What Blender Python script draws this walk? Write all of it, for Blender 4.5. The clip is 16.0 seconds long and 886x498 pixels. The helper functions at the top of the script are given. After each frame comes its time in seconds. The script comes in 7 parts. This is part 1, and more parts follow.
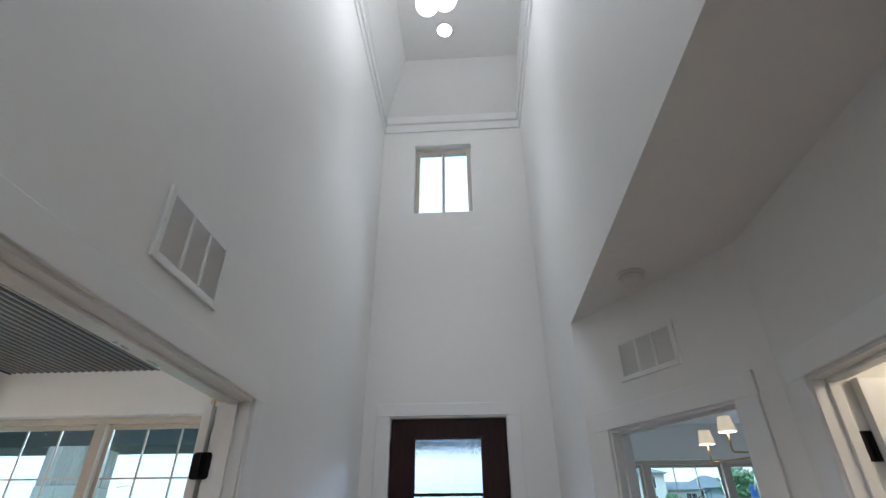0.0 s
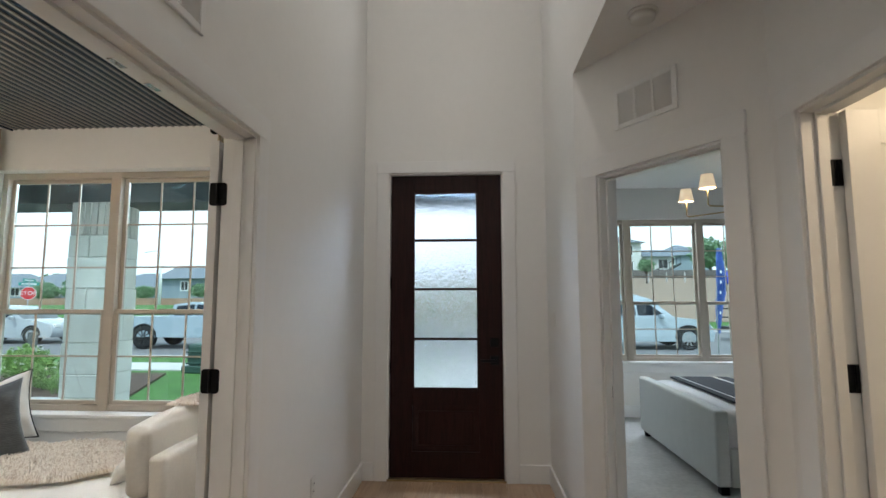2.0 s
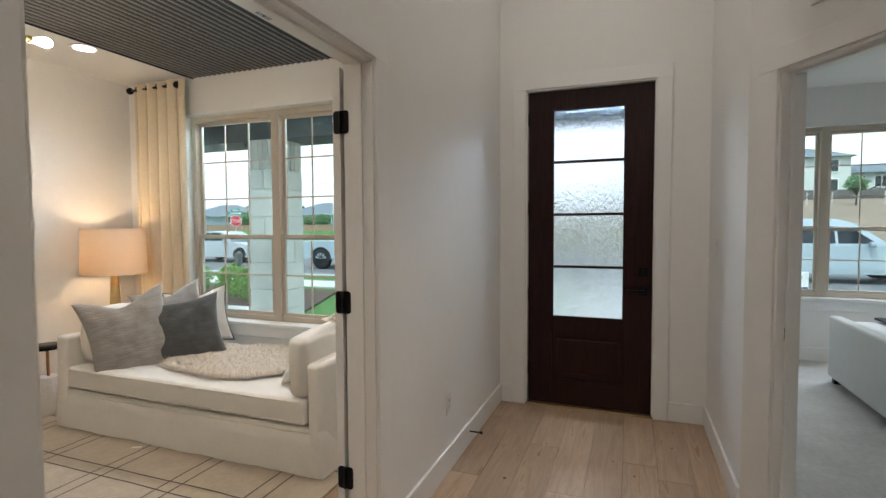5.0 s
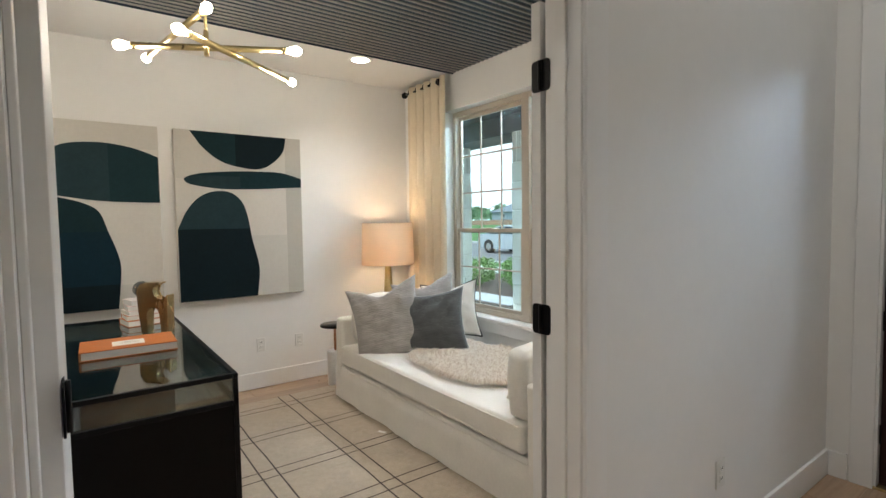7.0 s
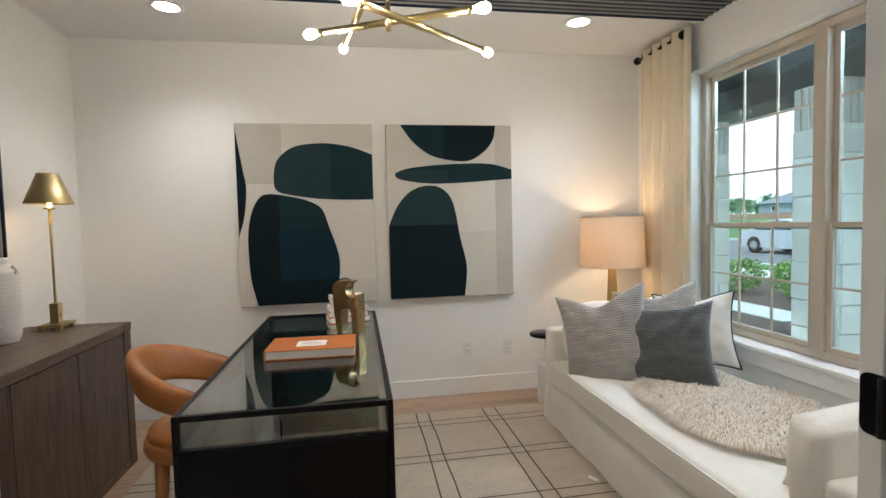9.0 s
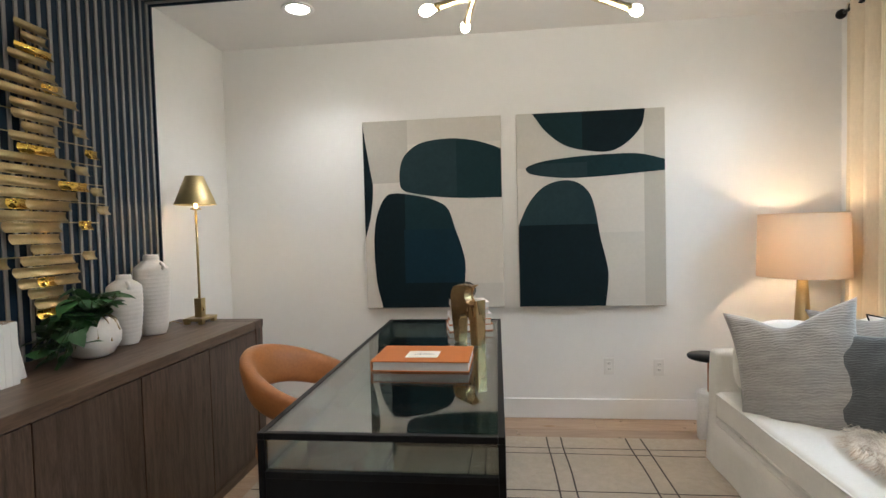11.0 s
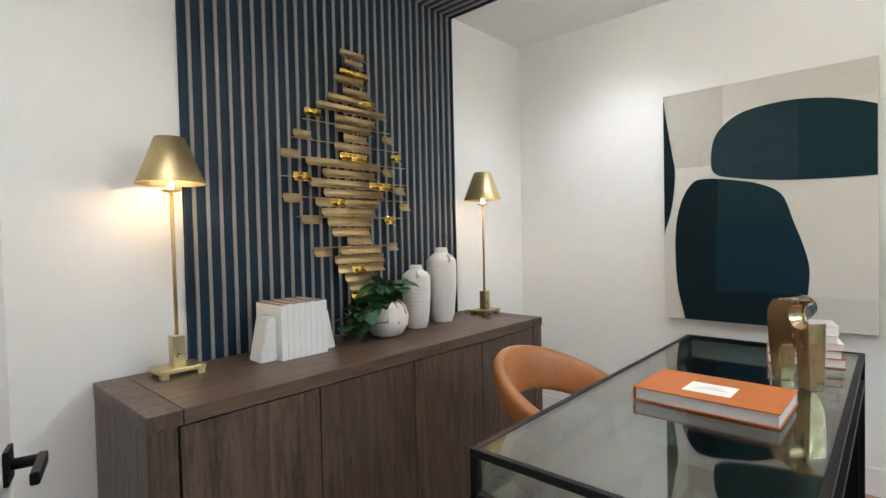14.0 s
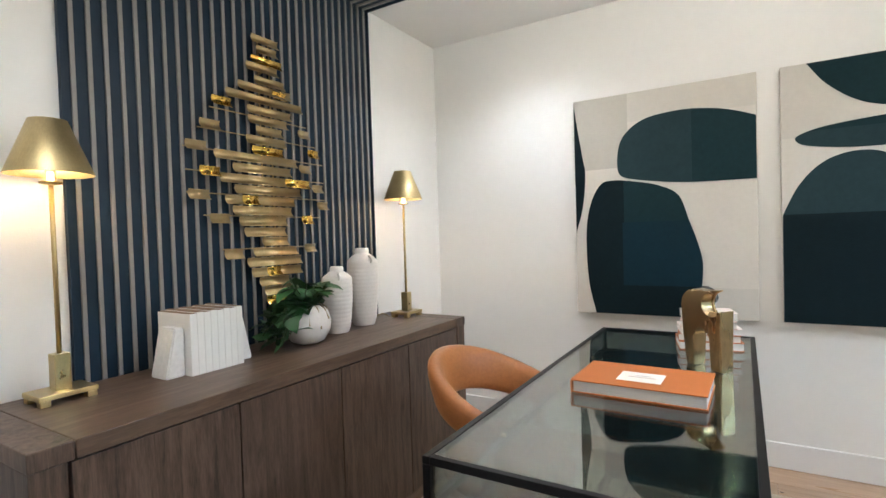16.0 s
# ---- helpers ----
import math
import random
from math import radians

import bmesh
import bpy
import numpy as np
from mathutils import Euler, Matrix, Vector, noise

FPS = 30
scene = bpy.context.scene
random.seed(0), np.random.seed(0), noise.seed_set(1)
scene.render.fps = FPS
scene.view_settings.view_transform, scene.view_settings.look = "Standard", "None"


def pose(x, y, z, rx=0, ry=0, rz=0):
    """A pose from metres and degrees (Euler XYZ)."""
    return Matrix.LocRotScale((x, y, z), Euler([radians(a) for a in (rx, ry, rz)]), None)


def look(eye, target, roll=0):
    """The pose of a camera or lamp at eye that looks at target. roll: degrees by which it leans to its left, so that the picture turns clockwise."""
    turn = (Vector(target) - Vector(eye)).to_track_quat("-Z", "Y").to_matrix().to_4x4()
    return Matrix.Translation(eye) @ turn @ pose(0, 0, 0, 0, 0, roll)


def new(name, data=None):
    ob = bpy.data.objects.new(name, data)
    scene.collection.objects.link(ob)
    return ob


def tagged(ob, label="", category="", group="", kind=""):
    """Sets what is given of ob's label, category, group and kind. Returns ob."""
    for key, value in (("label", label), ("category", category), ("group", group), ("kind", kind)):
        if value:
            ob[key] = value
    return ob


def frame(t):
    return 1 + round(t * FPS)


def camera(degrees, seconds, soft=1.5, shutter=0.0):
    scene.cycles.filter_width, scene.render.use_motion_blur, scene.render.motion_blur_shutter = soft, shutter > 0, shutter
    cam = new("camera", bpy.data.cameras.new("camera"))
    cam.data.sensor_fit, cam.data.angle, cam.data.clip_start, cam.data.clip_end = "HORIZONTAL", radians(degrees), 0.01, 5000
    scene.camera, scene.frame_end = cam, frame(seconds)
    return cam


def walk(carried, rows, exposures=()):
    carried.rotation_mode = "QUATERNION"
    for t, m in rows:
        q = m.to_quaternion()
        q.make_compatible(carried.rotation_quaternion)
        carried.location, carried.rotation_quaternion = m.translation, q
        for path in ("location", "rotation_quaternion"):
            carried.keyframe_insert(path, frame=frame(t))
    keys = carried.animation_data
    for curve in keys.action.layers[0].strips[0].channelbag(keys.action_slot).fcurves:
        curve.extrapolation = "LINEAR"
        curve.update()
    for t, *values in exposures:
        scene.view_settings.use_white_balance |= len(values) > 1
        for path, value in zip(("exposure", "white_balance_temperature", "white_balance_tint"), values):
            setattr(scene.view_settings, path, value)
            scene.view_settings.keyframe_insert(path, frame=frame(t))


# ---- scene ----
cam = camera(83.3, 16.0)
PATH = [
    (0, (0.64, 0.607, 1.59), (0.537, 2.325, 2.609), -0.3),
    (0.5, (0.633, 0.616, 1.546), (0.53, 2.441, 2.358), -0.3),
    (1, (0.633, 0.621, 1.503), (0.531, 2.529, 2.096), -0.2),
    (1.5, (0.638, 0.621, 1.46), (0.528, 2.582, 1.839), -0.2),
    (2, (0.638, 0.62, 1.418), (0.525, 2.607, 1.619), -0.1),
    (2.5, (0.635, 0.603, 1.403), (0.521, 2.598, 1.479), -0.1),
    (3, (0.65, 0.545, 1.425), (0.512, 2.54, 1.394), 0.1),
    (5.5, (0.74, 0.898, 1.418), (-0.2, 2.659, 1.311), -0.4),
    (6, (0.723, 1.057, 1.418), (-0.468, 2.66, 1.309), -0.4),
    (6.5, (0.719, 1.233, 1.411), (-0.693, 2.645, 1.302), -0.6),
    (7, (0.67, 1.402, 1.406), (-0.938, 2.586, 1.298), -0.8),
    (7.5, (0.581, 1.535, 1.411), (-1.182, 2.473, 1.3), -0.9),
    (8, (0.47, 1.636, 1.379), (-1.404, 2.328, 1.281), -1.0),
    (8.5, (0.336, 1.729, 1.394), (-1.599, 2.223, 1.292), -1.2),
    (11, (-0.107, 1.883, 1.359), (-2.094, 1.666, 1.284), -1.5),
    (11.5, (-0.181, 1.874, 1.361), (-2.138, 1.463, 1.292), -1.4),
    (12, (-0.274, 1.905, 1.361), (-2.157, 1.235, 1.295), -1.3),
    (12.5, (-0.357, 1.931, 1.356), (-2.138, 1.023, 1.3), -1.3),
    (13, (-0.422, 1.976, 1.356), (-2.072, 0.852, 1.298), -1.3),
    (13.5, (-0.468, 1.988, 1.341), (-2.010, 0.718, 1.290), -1.4),
    (14, (-0.46, 1.982, 1.334), (-1.94, 0.638, 1.283), -1.3),
    (14.5, (-0.467, 1.984, 1.334), (-1.93, 0.621, 1.285), -1.4),
    (15, (-0.47, 1.965, 1.338), (-1.979, 0.653, 1.288), -1.5),
    (15.5, (-0.468, 1.897, 1.33), (-2.064, 0.692, 1.28), -1.7),
    (16, (-0.448, 1.856, 1.318), (-2.159, 0.822, 1.269), -1.8),
]
EXPOSURES = [(0, 0.62, 5400, 10), (1.5, 0.6, 6050, 10), (3.0, 0.62, 6200, 12), (5.5, 0.72, 6450, 12), (7.5, 0.8, 6000, 9), (8.5, 0.74, 5980, 10), (11, 0.84, 5830, 9), (12.5, 1.31, 5380, 8), (14, 1.2, 5520, 9), (15.5, 1.22, 5570, 9), (16, 1.34, 5570, 9)]
walk(cam, [(t, look(eye, target, roll)) for t, eye, target, roll in PATH], EXPOSURES)

# ---- world, sun, large lights ----
world = bpy.data.worlds.new("sky_world")
scene.world = world
world.use_nodes = True
wn = world.node_tree
sky = wn.nodes.new("ShaderNodeTexSky")
sky.sky_type, sky.sun_disc = "NISHITA", False
sky.sun_elevation, sky.sun_rotation = radians(52), radians(150)
sky.air_density, sky.dust_density, sky.ozone_density = 1.0, 3.5, 1.0
wn.nodes["Background"].inputs["Strength"].default_value = 0.15
wn.links.new(sky.outputs[0], wn.nodes["Background"].inputs["Color"])

sun = new("sun", bpy.data.lights.new("sun", "SUN"))
sun.data.energy, sun.data.angle, sun.data.color = 2.0, radians(3), (1.0, 0.95, 0.88)
sun.matrix_world = look((-6, -10, 20), (0, 0, 0))


def area_light(name, m, w, h, power, colour):
    ob = new(name, bpy.data.lights.new(name, "AREA"))
    ob.data.shape, ob.data.size, ob.data.size_y = "RECTANGLE", w, h
    ob.data.energy, ob.data.color = power, colour
    ob.matrix_world = m
    return ob


def bulb_light(name, p, power, colour, radius=0.03):
    ob = new(name, bpy.data.lights.new(name, "POINT"))
    ob.data.energy, ob.data.color, ob.data.shadow_soft_size = power, colour, radius
    ob.location = p
    return ob


def down_light(name, p, power, colour, angle=110, blend=0.9):
    ob = new(name, bpy.data.lights.new(name, "SPOT"))
    ob.data.energy, ob.data.color, ob.data.shadow_soft_size = power, colour, 0.06
    ob.data.spot_size, ob.data.spot_blend = radians(angle), blend
    ob.location = p
    return ob


DAY = (0.80, 0.90, 1.0)
WARM = (1.0, 0.80, 0.56)
# daylight in the openings
area_light("window_daylight", look((-2.25, 4.75, 2.60), (-2.25, 2.2, 0.3)), 1.7, 0.5, 60, DAY)
area_light("transom_daylight", look((0.40, 5.10, 6.15), (0.5, 1.5, 2.6)), 0.6, 0.6, 52, DAY)
area_light("bedroom_daylight", look((3.6, 7.4, 2.62), (3.4, 4.6, 0.3)), 2.4, 0.5, 80, DAY)
area_light("door_daylight", look((0.43, 5.40, 2.52), (0.43, 3.3, 0.7)), 0.8, 0.3, 36, (0.72, 0.86, 1.0))
# ceiling downlights
for i, (x, y) in enumerate([(-3.05, 3.33), (-3.10, 0.70), (-0.72, 0.72), (-0.72, 3.33)]):
    down_light("downlight_glow", (x, y, 2.73), (26, 38, 29, 38)[i], (1.0, 0.945, 0.86), 130, 1.0)
down_light("foyer_downlight_glow", (0.48, 3.55, 6.02), 95, (1.0, 0.94, 0.84), 56)
bulb_light("foyer_pendant_glow", (0.44, 2.75, 5.20), 8.5, (1.0, 0.93, 0.84), 0.12)
bulb_light("closet_glow", (2.6, 1.6, 2.3), 11, (1.0, 0.76, 0.48), 0.1)
# added fill lamp without a fixture, brightens the hall from its back end
bulb_light("hall_fill", (0.5, -1.0, 3.6), 15, (1.0, 0.95, 0.88), 0.2)

# ---- materials ----


def _node(nt, kind, **vals):
    n = nt.nodes.new(kind)
    for k, v in vals.items():
        n.inputs[k].default_value = v
    return n


def mat(name, col, rough=0.5, metal=0.0, var=0.06, scale=6.0, bump=0.0, bscale=80.0, coat=0.0, sheen=0.0,
        stretch=(1, 1, 1), per_object=0.0, rvar=0.0, emit=None, power=0.0, trans=0.0, ior=1.45, alpha=1.0):
    m = bpy.data.materials.new(name)
    m.use_nodes = True
    nt = m.node_tree
    b = nt.nodes["Principled BSDF"]
    L = nt.links.new
    b.inputs["Roughness"].default_value, b.inputs["Metallic"].default_value = rough, metal
    b.inputs["Coat Weight"].default_value, b.inputs["Sheen Weight"].default_value = coat, sheen
    b.inputs["Transmission Weight"].default_value, b.inputs["IOR"].default_value = trans, ior
    b.inputs["Alpha"].default_value = alpha
    tc = nt.nodes.new("ShaderNodeTexCoord")
    mp = nt.nodes.new("ShaderNodeMapping")
    mp.inputs["Scale"].default_value = stretch
    L(tc.outputs["Object"], mp.inputs[0])
    base = (*col, 1)
    if var > 0:
        n1 = _node(nt, "ShaderNodeTexNoise", Scale=scale, Detail=3.0)
        n2 = _node(nt, "ShaderNodeTexNoise", Scale=scale * 9, Detail=2.0)
        L(mp.outputs[0], n1.inputs["Vector"]), L(mp.outputs[0], n2.inputs["Vector"])
        mx = nt.nodes.new("ShaderNodeMath")
        mx.operation = "ADD"
        L(n1.outputs["Fac"], mx.inputs[0]), L(n2.outputs["Fac"], mx.inputs[1])
        mr = _node(nt, "ShaderNodeMapRange")
        mr.inputs["From Min"].default_value, mr.inputs["From Max"].default_value = 0.6, 1.4
        mr.inputs["To Min"].default_value, mr.inputs["To Max"].default_value = 1 - var, 1 + var
        L(mx.outputs[0], mr.inputs["Value"])
        out = mr.outputs[0]
        if per_object > 0:
            oi = nt.nodes.new("ShaderNodeObjectInfo")
            m2 = _node(nt, "ShaderNodeMapRange")
            m2.inputs["To Min"].default_value, m2.inputs["To Max"].default_value = 1 - per_object, 1 + per_object
            L(oi.outputs["Random"], m2.inputs["Value"])
            mu = nt.nodes.new("ShaderNodeMath")
            mu.operation = "MULTIPLY"
            L(out, mu.inputs[0]), L(m2.outputs[0], mu.inputs[1])
            out = mu.outputs[0]
        vm = nt.nodes.new("ShaderNodeVectorMath")
        vm.operation = "SCALE"
        vm.inputs[0].default_value = col
        L(out, vm.inputs["Scale"])
        L(vm.outputs[0], b.inputs["Base Color"])
        if rvar > 0:
            m3 = _node(nt, "ShaderNodeMapRange")
            m3.inputs["To Min"].default_value, m3.inputs["To Max"].default_value = max(0, rough - rvar), min(1, rough + rvar)
            L(n1.outputs["Fac"], m3.inputs["Value"]), L(m3.outputs[0], b.inputs["Roughness"])
    else:
        b.inputs["Base Color"].default_value = base
    if bump > 0:
        nb = _node(nt, "ShaderNodeTexNoise", Scale=bscale, Detail=3.0)
        L(mp.outputs[0], nb.inputs["Vector"])
        bp = _node(nt, "ShaderNodeBump", Strength=bump, Distance=0.004)
        L(nb.outputs["Fac"], bp.inputs["Height"]), L(bp.outputs[0], b.inputs["Normal"])
    if emit:
        b.inputs["Emission Color"].default_value = (*emit, 1)
        b.inputs["Emission Strength"].default_value = power
    return m


def wood(name, dark, light, rough=0.45, grain=(1, 14, 14), per_object=0.12, scale=3.0, bump=0.15, coat=0.0, contrast=(0.3, 0.7)):
    """Timber whose grain runs along the axis with the smallest stretch."""
    m = bpy.data.materials.new(name)
    m.use_nodes = True
    nt = m.node_tree
    b = nt.nodes["Principled BSDF"]
    L = nt.links.new
    b.inputs["Coat Weight"].default_value = coat
    tc, mp, oi = (nt.nodes.new(k) for k in ("ShaderNodeTexCoord", "ShaderNodeMapping", "ShaderNodeObjectInfo"))
    mp.inputs["Scale"].default_value = grain
    ad = nt.nodes.new("ShaderNodeVectorMath")
    ad.operation = "ADD"
    sc = nt.nodes.new("ShaderNodeVectorMath")
    sc.operation = "SCALE"
    sc.inputs[0].default_value = (37, 91, 53)
    L(oi.outputs["Random"], sc.inputs["Scale"])
    L(tc.outputs["Object"], ad.inputs[0]), L(sc.outputs[0], ad.inputs[1]), L(ad.outputs[0], mp.inputs[0])
    n1 = _node(nt, "ShaderNodeTexNoise", Scale=scale, Detail=6.0, Distortion=1.6)
    n2 = _node(nt, "ShaderNodeTexNoise", Scale=scale * 12, Detail=3.0)
    L(mp.outputs[0], n1.inputs["Vector"]), L(mp.outputs[0], n2.inputs["Vector"])
    mx = nt.nodes.new("ShaderNodeMix")
    mx.inputs["Factor"].default_value = 0.35
    L(n1.outputs["Fac"], mx.inputs[2]), L(n2.outputs["Fac"], mx.inputs[3])
    rp = nt.nodes.new("ShaderNodeValToRGB")
    rp.color_ramp.elements[0].position, rp.color_ramp.elements[1].position = contrast
    rp.color_ramp.elements[0].color, rp.color_ramp.elements[1].color = (*dark, 1), (*light, 1)
    L(mx.outputs[0], rp.inputs[0])
    vr = _node(nt, "ShaderNodeMapRange")
    vr.inputs["To Min"].default_value, vr.inputs["To Max"].default_value = 1 - per_object, 1 + per_object
    L(oi.outputs["Random"], vr.inputs["Value"])
    s2 = nt.nodes.new("ShaderNodeVectorMath")
    s2.operation = "SCALE"
    L(rp.outputs[0], s2.inputs[0]), L(vr.outputs[0], s2.inputs["Scale"]), L(s2.outputs[0], b.inputs["Base Color"])
    r = _node(nt, "ShaderNodeMapRange")
    r.inputs["To Min"].default_value, r.inputs["To Max"].default_value = rough + 0.08, rough - 0.08
    L(n1.outputs["Fac"], r.inputs["Value"]), L(r.outputs[0], b.inputs["Roughness"])
    bp = _node(nt, "ShaderNodeBump", Strength=bump, Distance=0.002)
    L(mx.outputs[0], bp.inputs["Height"]), L(bp.outputs[0], b.inputs["Normal"])
    return m


def glass(name, tint=(0.95, 0.98, 0.97), rough=0.0, bump=0.0, bscale=(30, 30, 30), dist=0.004, gloss=0.04):
    """Clear or rippled glazing: see-through with a mirror gloss by the view angle."""
    m = bpy.data.materials.new(name)
    m.use_nodes = True
    nt = m.node_tree
    nt.nodes.remove(nt.nodes["Principled BSDF"])
    L = nt.links.new
    out = nt.nodes["Material Output"]
    lw = _node(nt, "ShaderNodeLayerWeight", Blend=0.5)
    pw = nt.nodes.new("ShaderNodeMath")
    pw.operation = "POWER"
    pw.inputs[1].default_value = 3.2
    fr = nt.nodes.new("ShaderNodeMapRange")
    fr.inputs["To Min"].default_value, fr.inputs["To Max"].default_value = gloss, 0.9
    nt.links.new(lw.outputs["Facing"], pw.inputs[0]), nt.links.new(pw.outputs[0], fr.inputs["Value"])
    gl = _node(nt, "ShaderNodeBsdfGlossy", Roughness=0.02)
    mix = nt.nodes.new("ShaderNodeMixShader")
    if bump > 0:
        tr = _node(nt, "ShaderNodeBsdfRefraction", Roughness=rough, IOR=1.22)
        tr.inputs["Color"].default_value = (*tint, 1)
        tc, mp = nt.nodes.new("ShaderNodeTexCoord"), nt.nodes.new("ShaderNodeMapping")
        mp.inputs["Scale"].default_value = bscale
        no = _node(nt, "ShaderNodeTexNoise", Scale=1.0, Detail=2.0)
        bp = _node(nt, "ShaderNodeBump", Strength=bump, Distance=dist)
        L(tc.outputs["Object"], mp.inputs[0]), L(mp.outputs[0], no.inputs["Vector"])
        L(no.outputs["Fac"], bp.inputs["Height"]), L(bp.outputs[0], tr.inputs["Normal"]), L(bp.outputs[0], gl.inputs["Normal"])
    else:
        tr = nt.nodes.new("ShaderNodeBsdfTransparent")
        tr.inputs["Color"].default_value = (*tint, 1)
    L(fr.outputs[0], mix.inputs[0]), L(tr.outputs[0], mix.inputs[1]), L(gl.outputs[0], mix.inputs[2])
    L(mix.outputs[0], out.inputs["Surface"])
    return m


M_WALL = mat("wall_paint", (0.80, 0.79, 0.765), 0.62, var=0.015, scale=2, bump=0.10, bscale=140)
M_CEIL = mat("ceiling_paint", (0.80, 0.79, 0.77), 0.75, var=0.012, scale=2, bump=0.12, bscale=120)
M_TRIM = mat("trim_paint", (0.80, 0.795, 0.78), 0.32, var=0.012, scale=3, bump=0.02)
M_NAVY = mat("navy_slat_paint", (0.010, 0.024, 0.043), 0.5, var=0.12, scale=5)
M_NAVY.node_tree.nodes["Principled BSDF"].inputs["Specular IOR Level"].default_value = 0.25
M_OAK = wood("oak_floor", (0.27, 0.175, 0.11), (0.48, 0.335, 0.22), 0.30, grain=(14, 1, 14), per_object=0.16, scale=1.6, contrast=(0.25, 0.72))
M_DOOR = wood("mahogany_door", (0.012, 0.0035, 0.003), (0.034, 0.0105, 0.009), 0.42, grain=(14, 14, 1), scale=2.5, bump=0.08)
M_DOOR.node_tree.nodes["Principled BSDF"].inputs["Specular IOR Level"].default_value = 0.2
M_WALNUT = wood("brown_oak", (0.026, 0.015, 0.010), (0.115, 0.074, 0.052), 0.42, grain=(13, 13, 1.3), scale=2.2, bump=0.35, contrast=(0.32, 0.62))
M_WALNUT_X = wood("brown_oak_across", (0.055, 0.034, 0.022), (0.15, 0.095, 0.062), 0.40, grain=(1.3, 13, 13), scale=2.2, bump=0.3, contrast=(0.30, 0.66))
M_BLACK = mat("black_metal", (0.006, 0.006, 0.007), 0.38, var=0.1, bump=0.03)
M_BLACKWOOD = mat("black_lacquer", (0.003, 0.003, 0.0035), 0.3, var=0.1)
for _m in (M_BLACK, M_BLACKWOOD):
    _m.node_tree.nodes["Principled BSDF"].inputs["Specular IOR Level"].default_value = 0.16
M_BRASS = mat("brushed_brass", (0.60, 0.48, 0.24), 0.30, 1.0, var=0.12, scale=20, rvar=0.08)
M_SHADEBRASS = mat("satin_brass_shade", (0.56, 0.45, 0.23), 0.46, 1.0, var=0.10, scale=24, stretch=(1, 1, 0.1))
M_BRASS_DULL = mat("aged_brass", (0.42, 0.32, 0.165), 0.35, 1.0, var=0.12, scale=14, rvar=0.1)
M_GOLD = mat("polished_gold", (0.80, 0.53, 0.11), 0.2, 1.0, var=0.08, scale=12)
M_LINEN = mat("white_linen", (0.78, 0.75, 0.69), 0.85, var=0.05, scale=8, bump=0.45, bscale=420, sheen=0.3)
M_GREY = mat("grey_woven_cotton", (0.33, 0.31, 0.29), 0.9, var=0.22, scale=10, bump=0.8, bscale=70, sheen=0.3, stretch=(0.4, 0.4, 3.5))
M_CHARCOAL = mat("charcoal_knit", (0.085, 0.09, 0.093), 0.9, var=0.2, scale=16, bump=0.8, bscale=90, sheen=0.3, stretch=(0.6, 0.6, 2.5))


def ribbed(m, scale, depth):
    """Adds fine horizontal crinkle ribs to a cloth."""
    nt = m.node_tree
    wv = _node(nt, "ShaderNodeTexWave", Scale=scale, Distortion=7.0, Detail=3.0)
    wv.bands_direction = "Z"
    tc = nt.nodes.new("ShaderNodeTexCoord")
    bp = _node(nt, "ShaderNodeBump", Strength=0.45, Distance=depth)
    nt.links.new(tc.outputs["Object"], wv.inputs["Vector"])
    nt.links.new(wv.outputs["Fac"], bp.inputs["Height"])
    old = nt.nodes["Principled BSDF"].inputs["Normal"]
    if old.is_linked:
        nt.links.new(old.links[0].from_socket, bp.inputs["Normal"])
    nt.links.new(bp.outputs[0], old)


ribbed(M_GREY, 24.0, 0.004)
ribbed(M_CHARCOAL, 30.0, 0.004)
M_CURTAIN = mat("cream_curtain", (0.70, 0.60, 0.44), 0.85, var=0.06, scale=10, bump=0.3, bscale=300, stretch=(1, 1, 0.3), sheen=0.2)
M_LEATHER = mat("tan_leather", (0.36, 0.142, 0.044), 0.40, var=0.16, scale=9, bump=0.18, bscale=220, rvar=0.06)
M_CERAMIC = mat("white_ceramic", (0.74, 0.70, 0.66), 0.36, var=0.06, scale=9, bump=0.15, bscale=50)
M_MARBLE = mat("white_marble", (0.76, 0.75, 0.73), 0.28, var=0.10, scale=7)
M_PAPER = mat("paper", (0.78, 0.77, 0.74), 0.7, var=0.03)
M_ORANGE = mat("orange_cloth_cover", (0.44, 0.135, 0.028), 0.6, var=0.06, scale=20, bump=0.1, bscale=400)
M_PLASTIC = mat("white_plastic", (0.74, 0.73, 0.70), 0.35, var=0.01)
M_DARK = mat("dark_gap", (0.01, 0.01, 0.01), 0.9, var=0.0)
M_GLASS = glass("window_glass", (0.84, 0.96, 0.98))
M_DESKGLASS = glass("grey_desk_glass", (0.80, 0.84, 0.82), gloss=0.10)
M_RAIN = glass("rippled_glass", (0.86, 0.93, 1.0), 0.14, bump=1.0, bscale=(360, 360, 34), dist=0.013)
M_VINYL = mat("tan_window_frame", (0.50, 0.44, 0.36), 0.4, var=0.03)
M_BULB = mat("lit_bulb", (1, 1, 1), 0.3, var=0, emit=(1.0, 0.82, 0.58), power=14)
M_LAMPBULB = mat("lamp_bulb", (1, 1, 1), 0.3, var=0, emit=(1.0, 0.72, 0.42), power=2.5)
M_LED = mat("downlight_lens", (1, 1, 1), 0.4, var=0, emit=(1.0, 0.88, 0.72), power=12)
M_CARPET = mat("grey_carpet", (0.52, 0.51, 0.48), 0.95, var=0.16, scale=3, bump=1.0, bscale=180)

# ---- building helpers ----


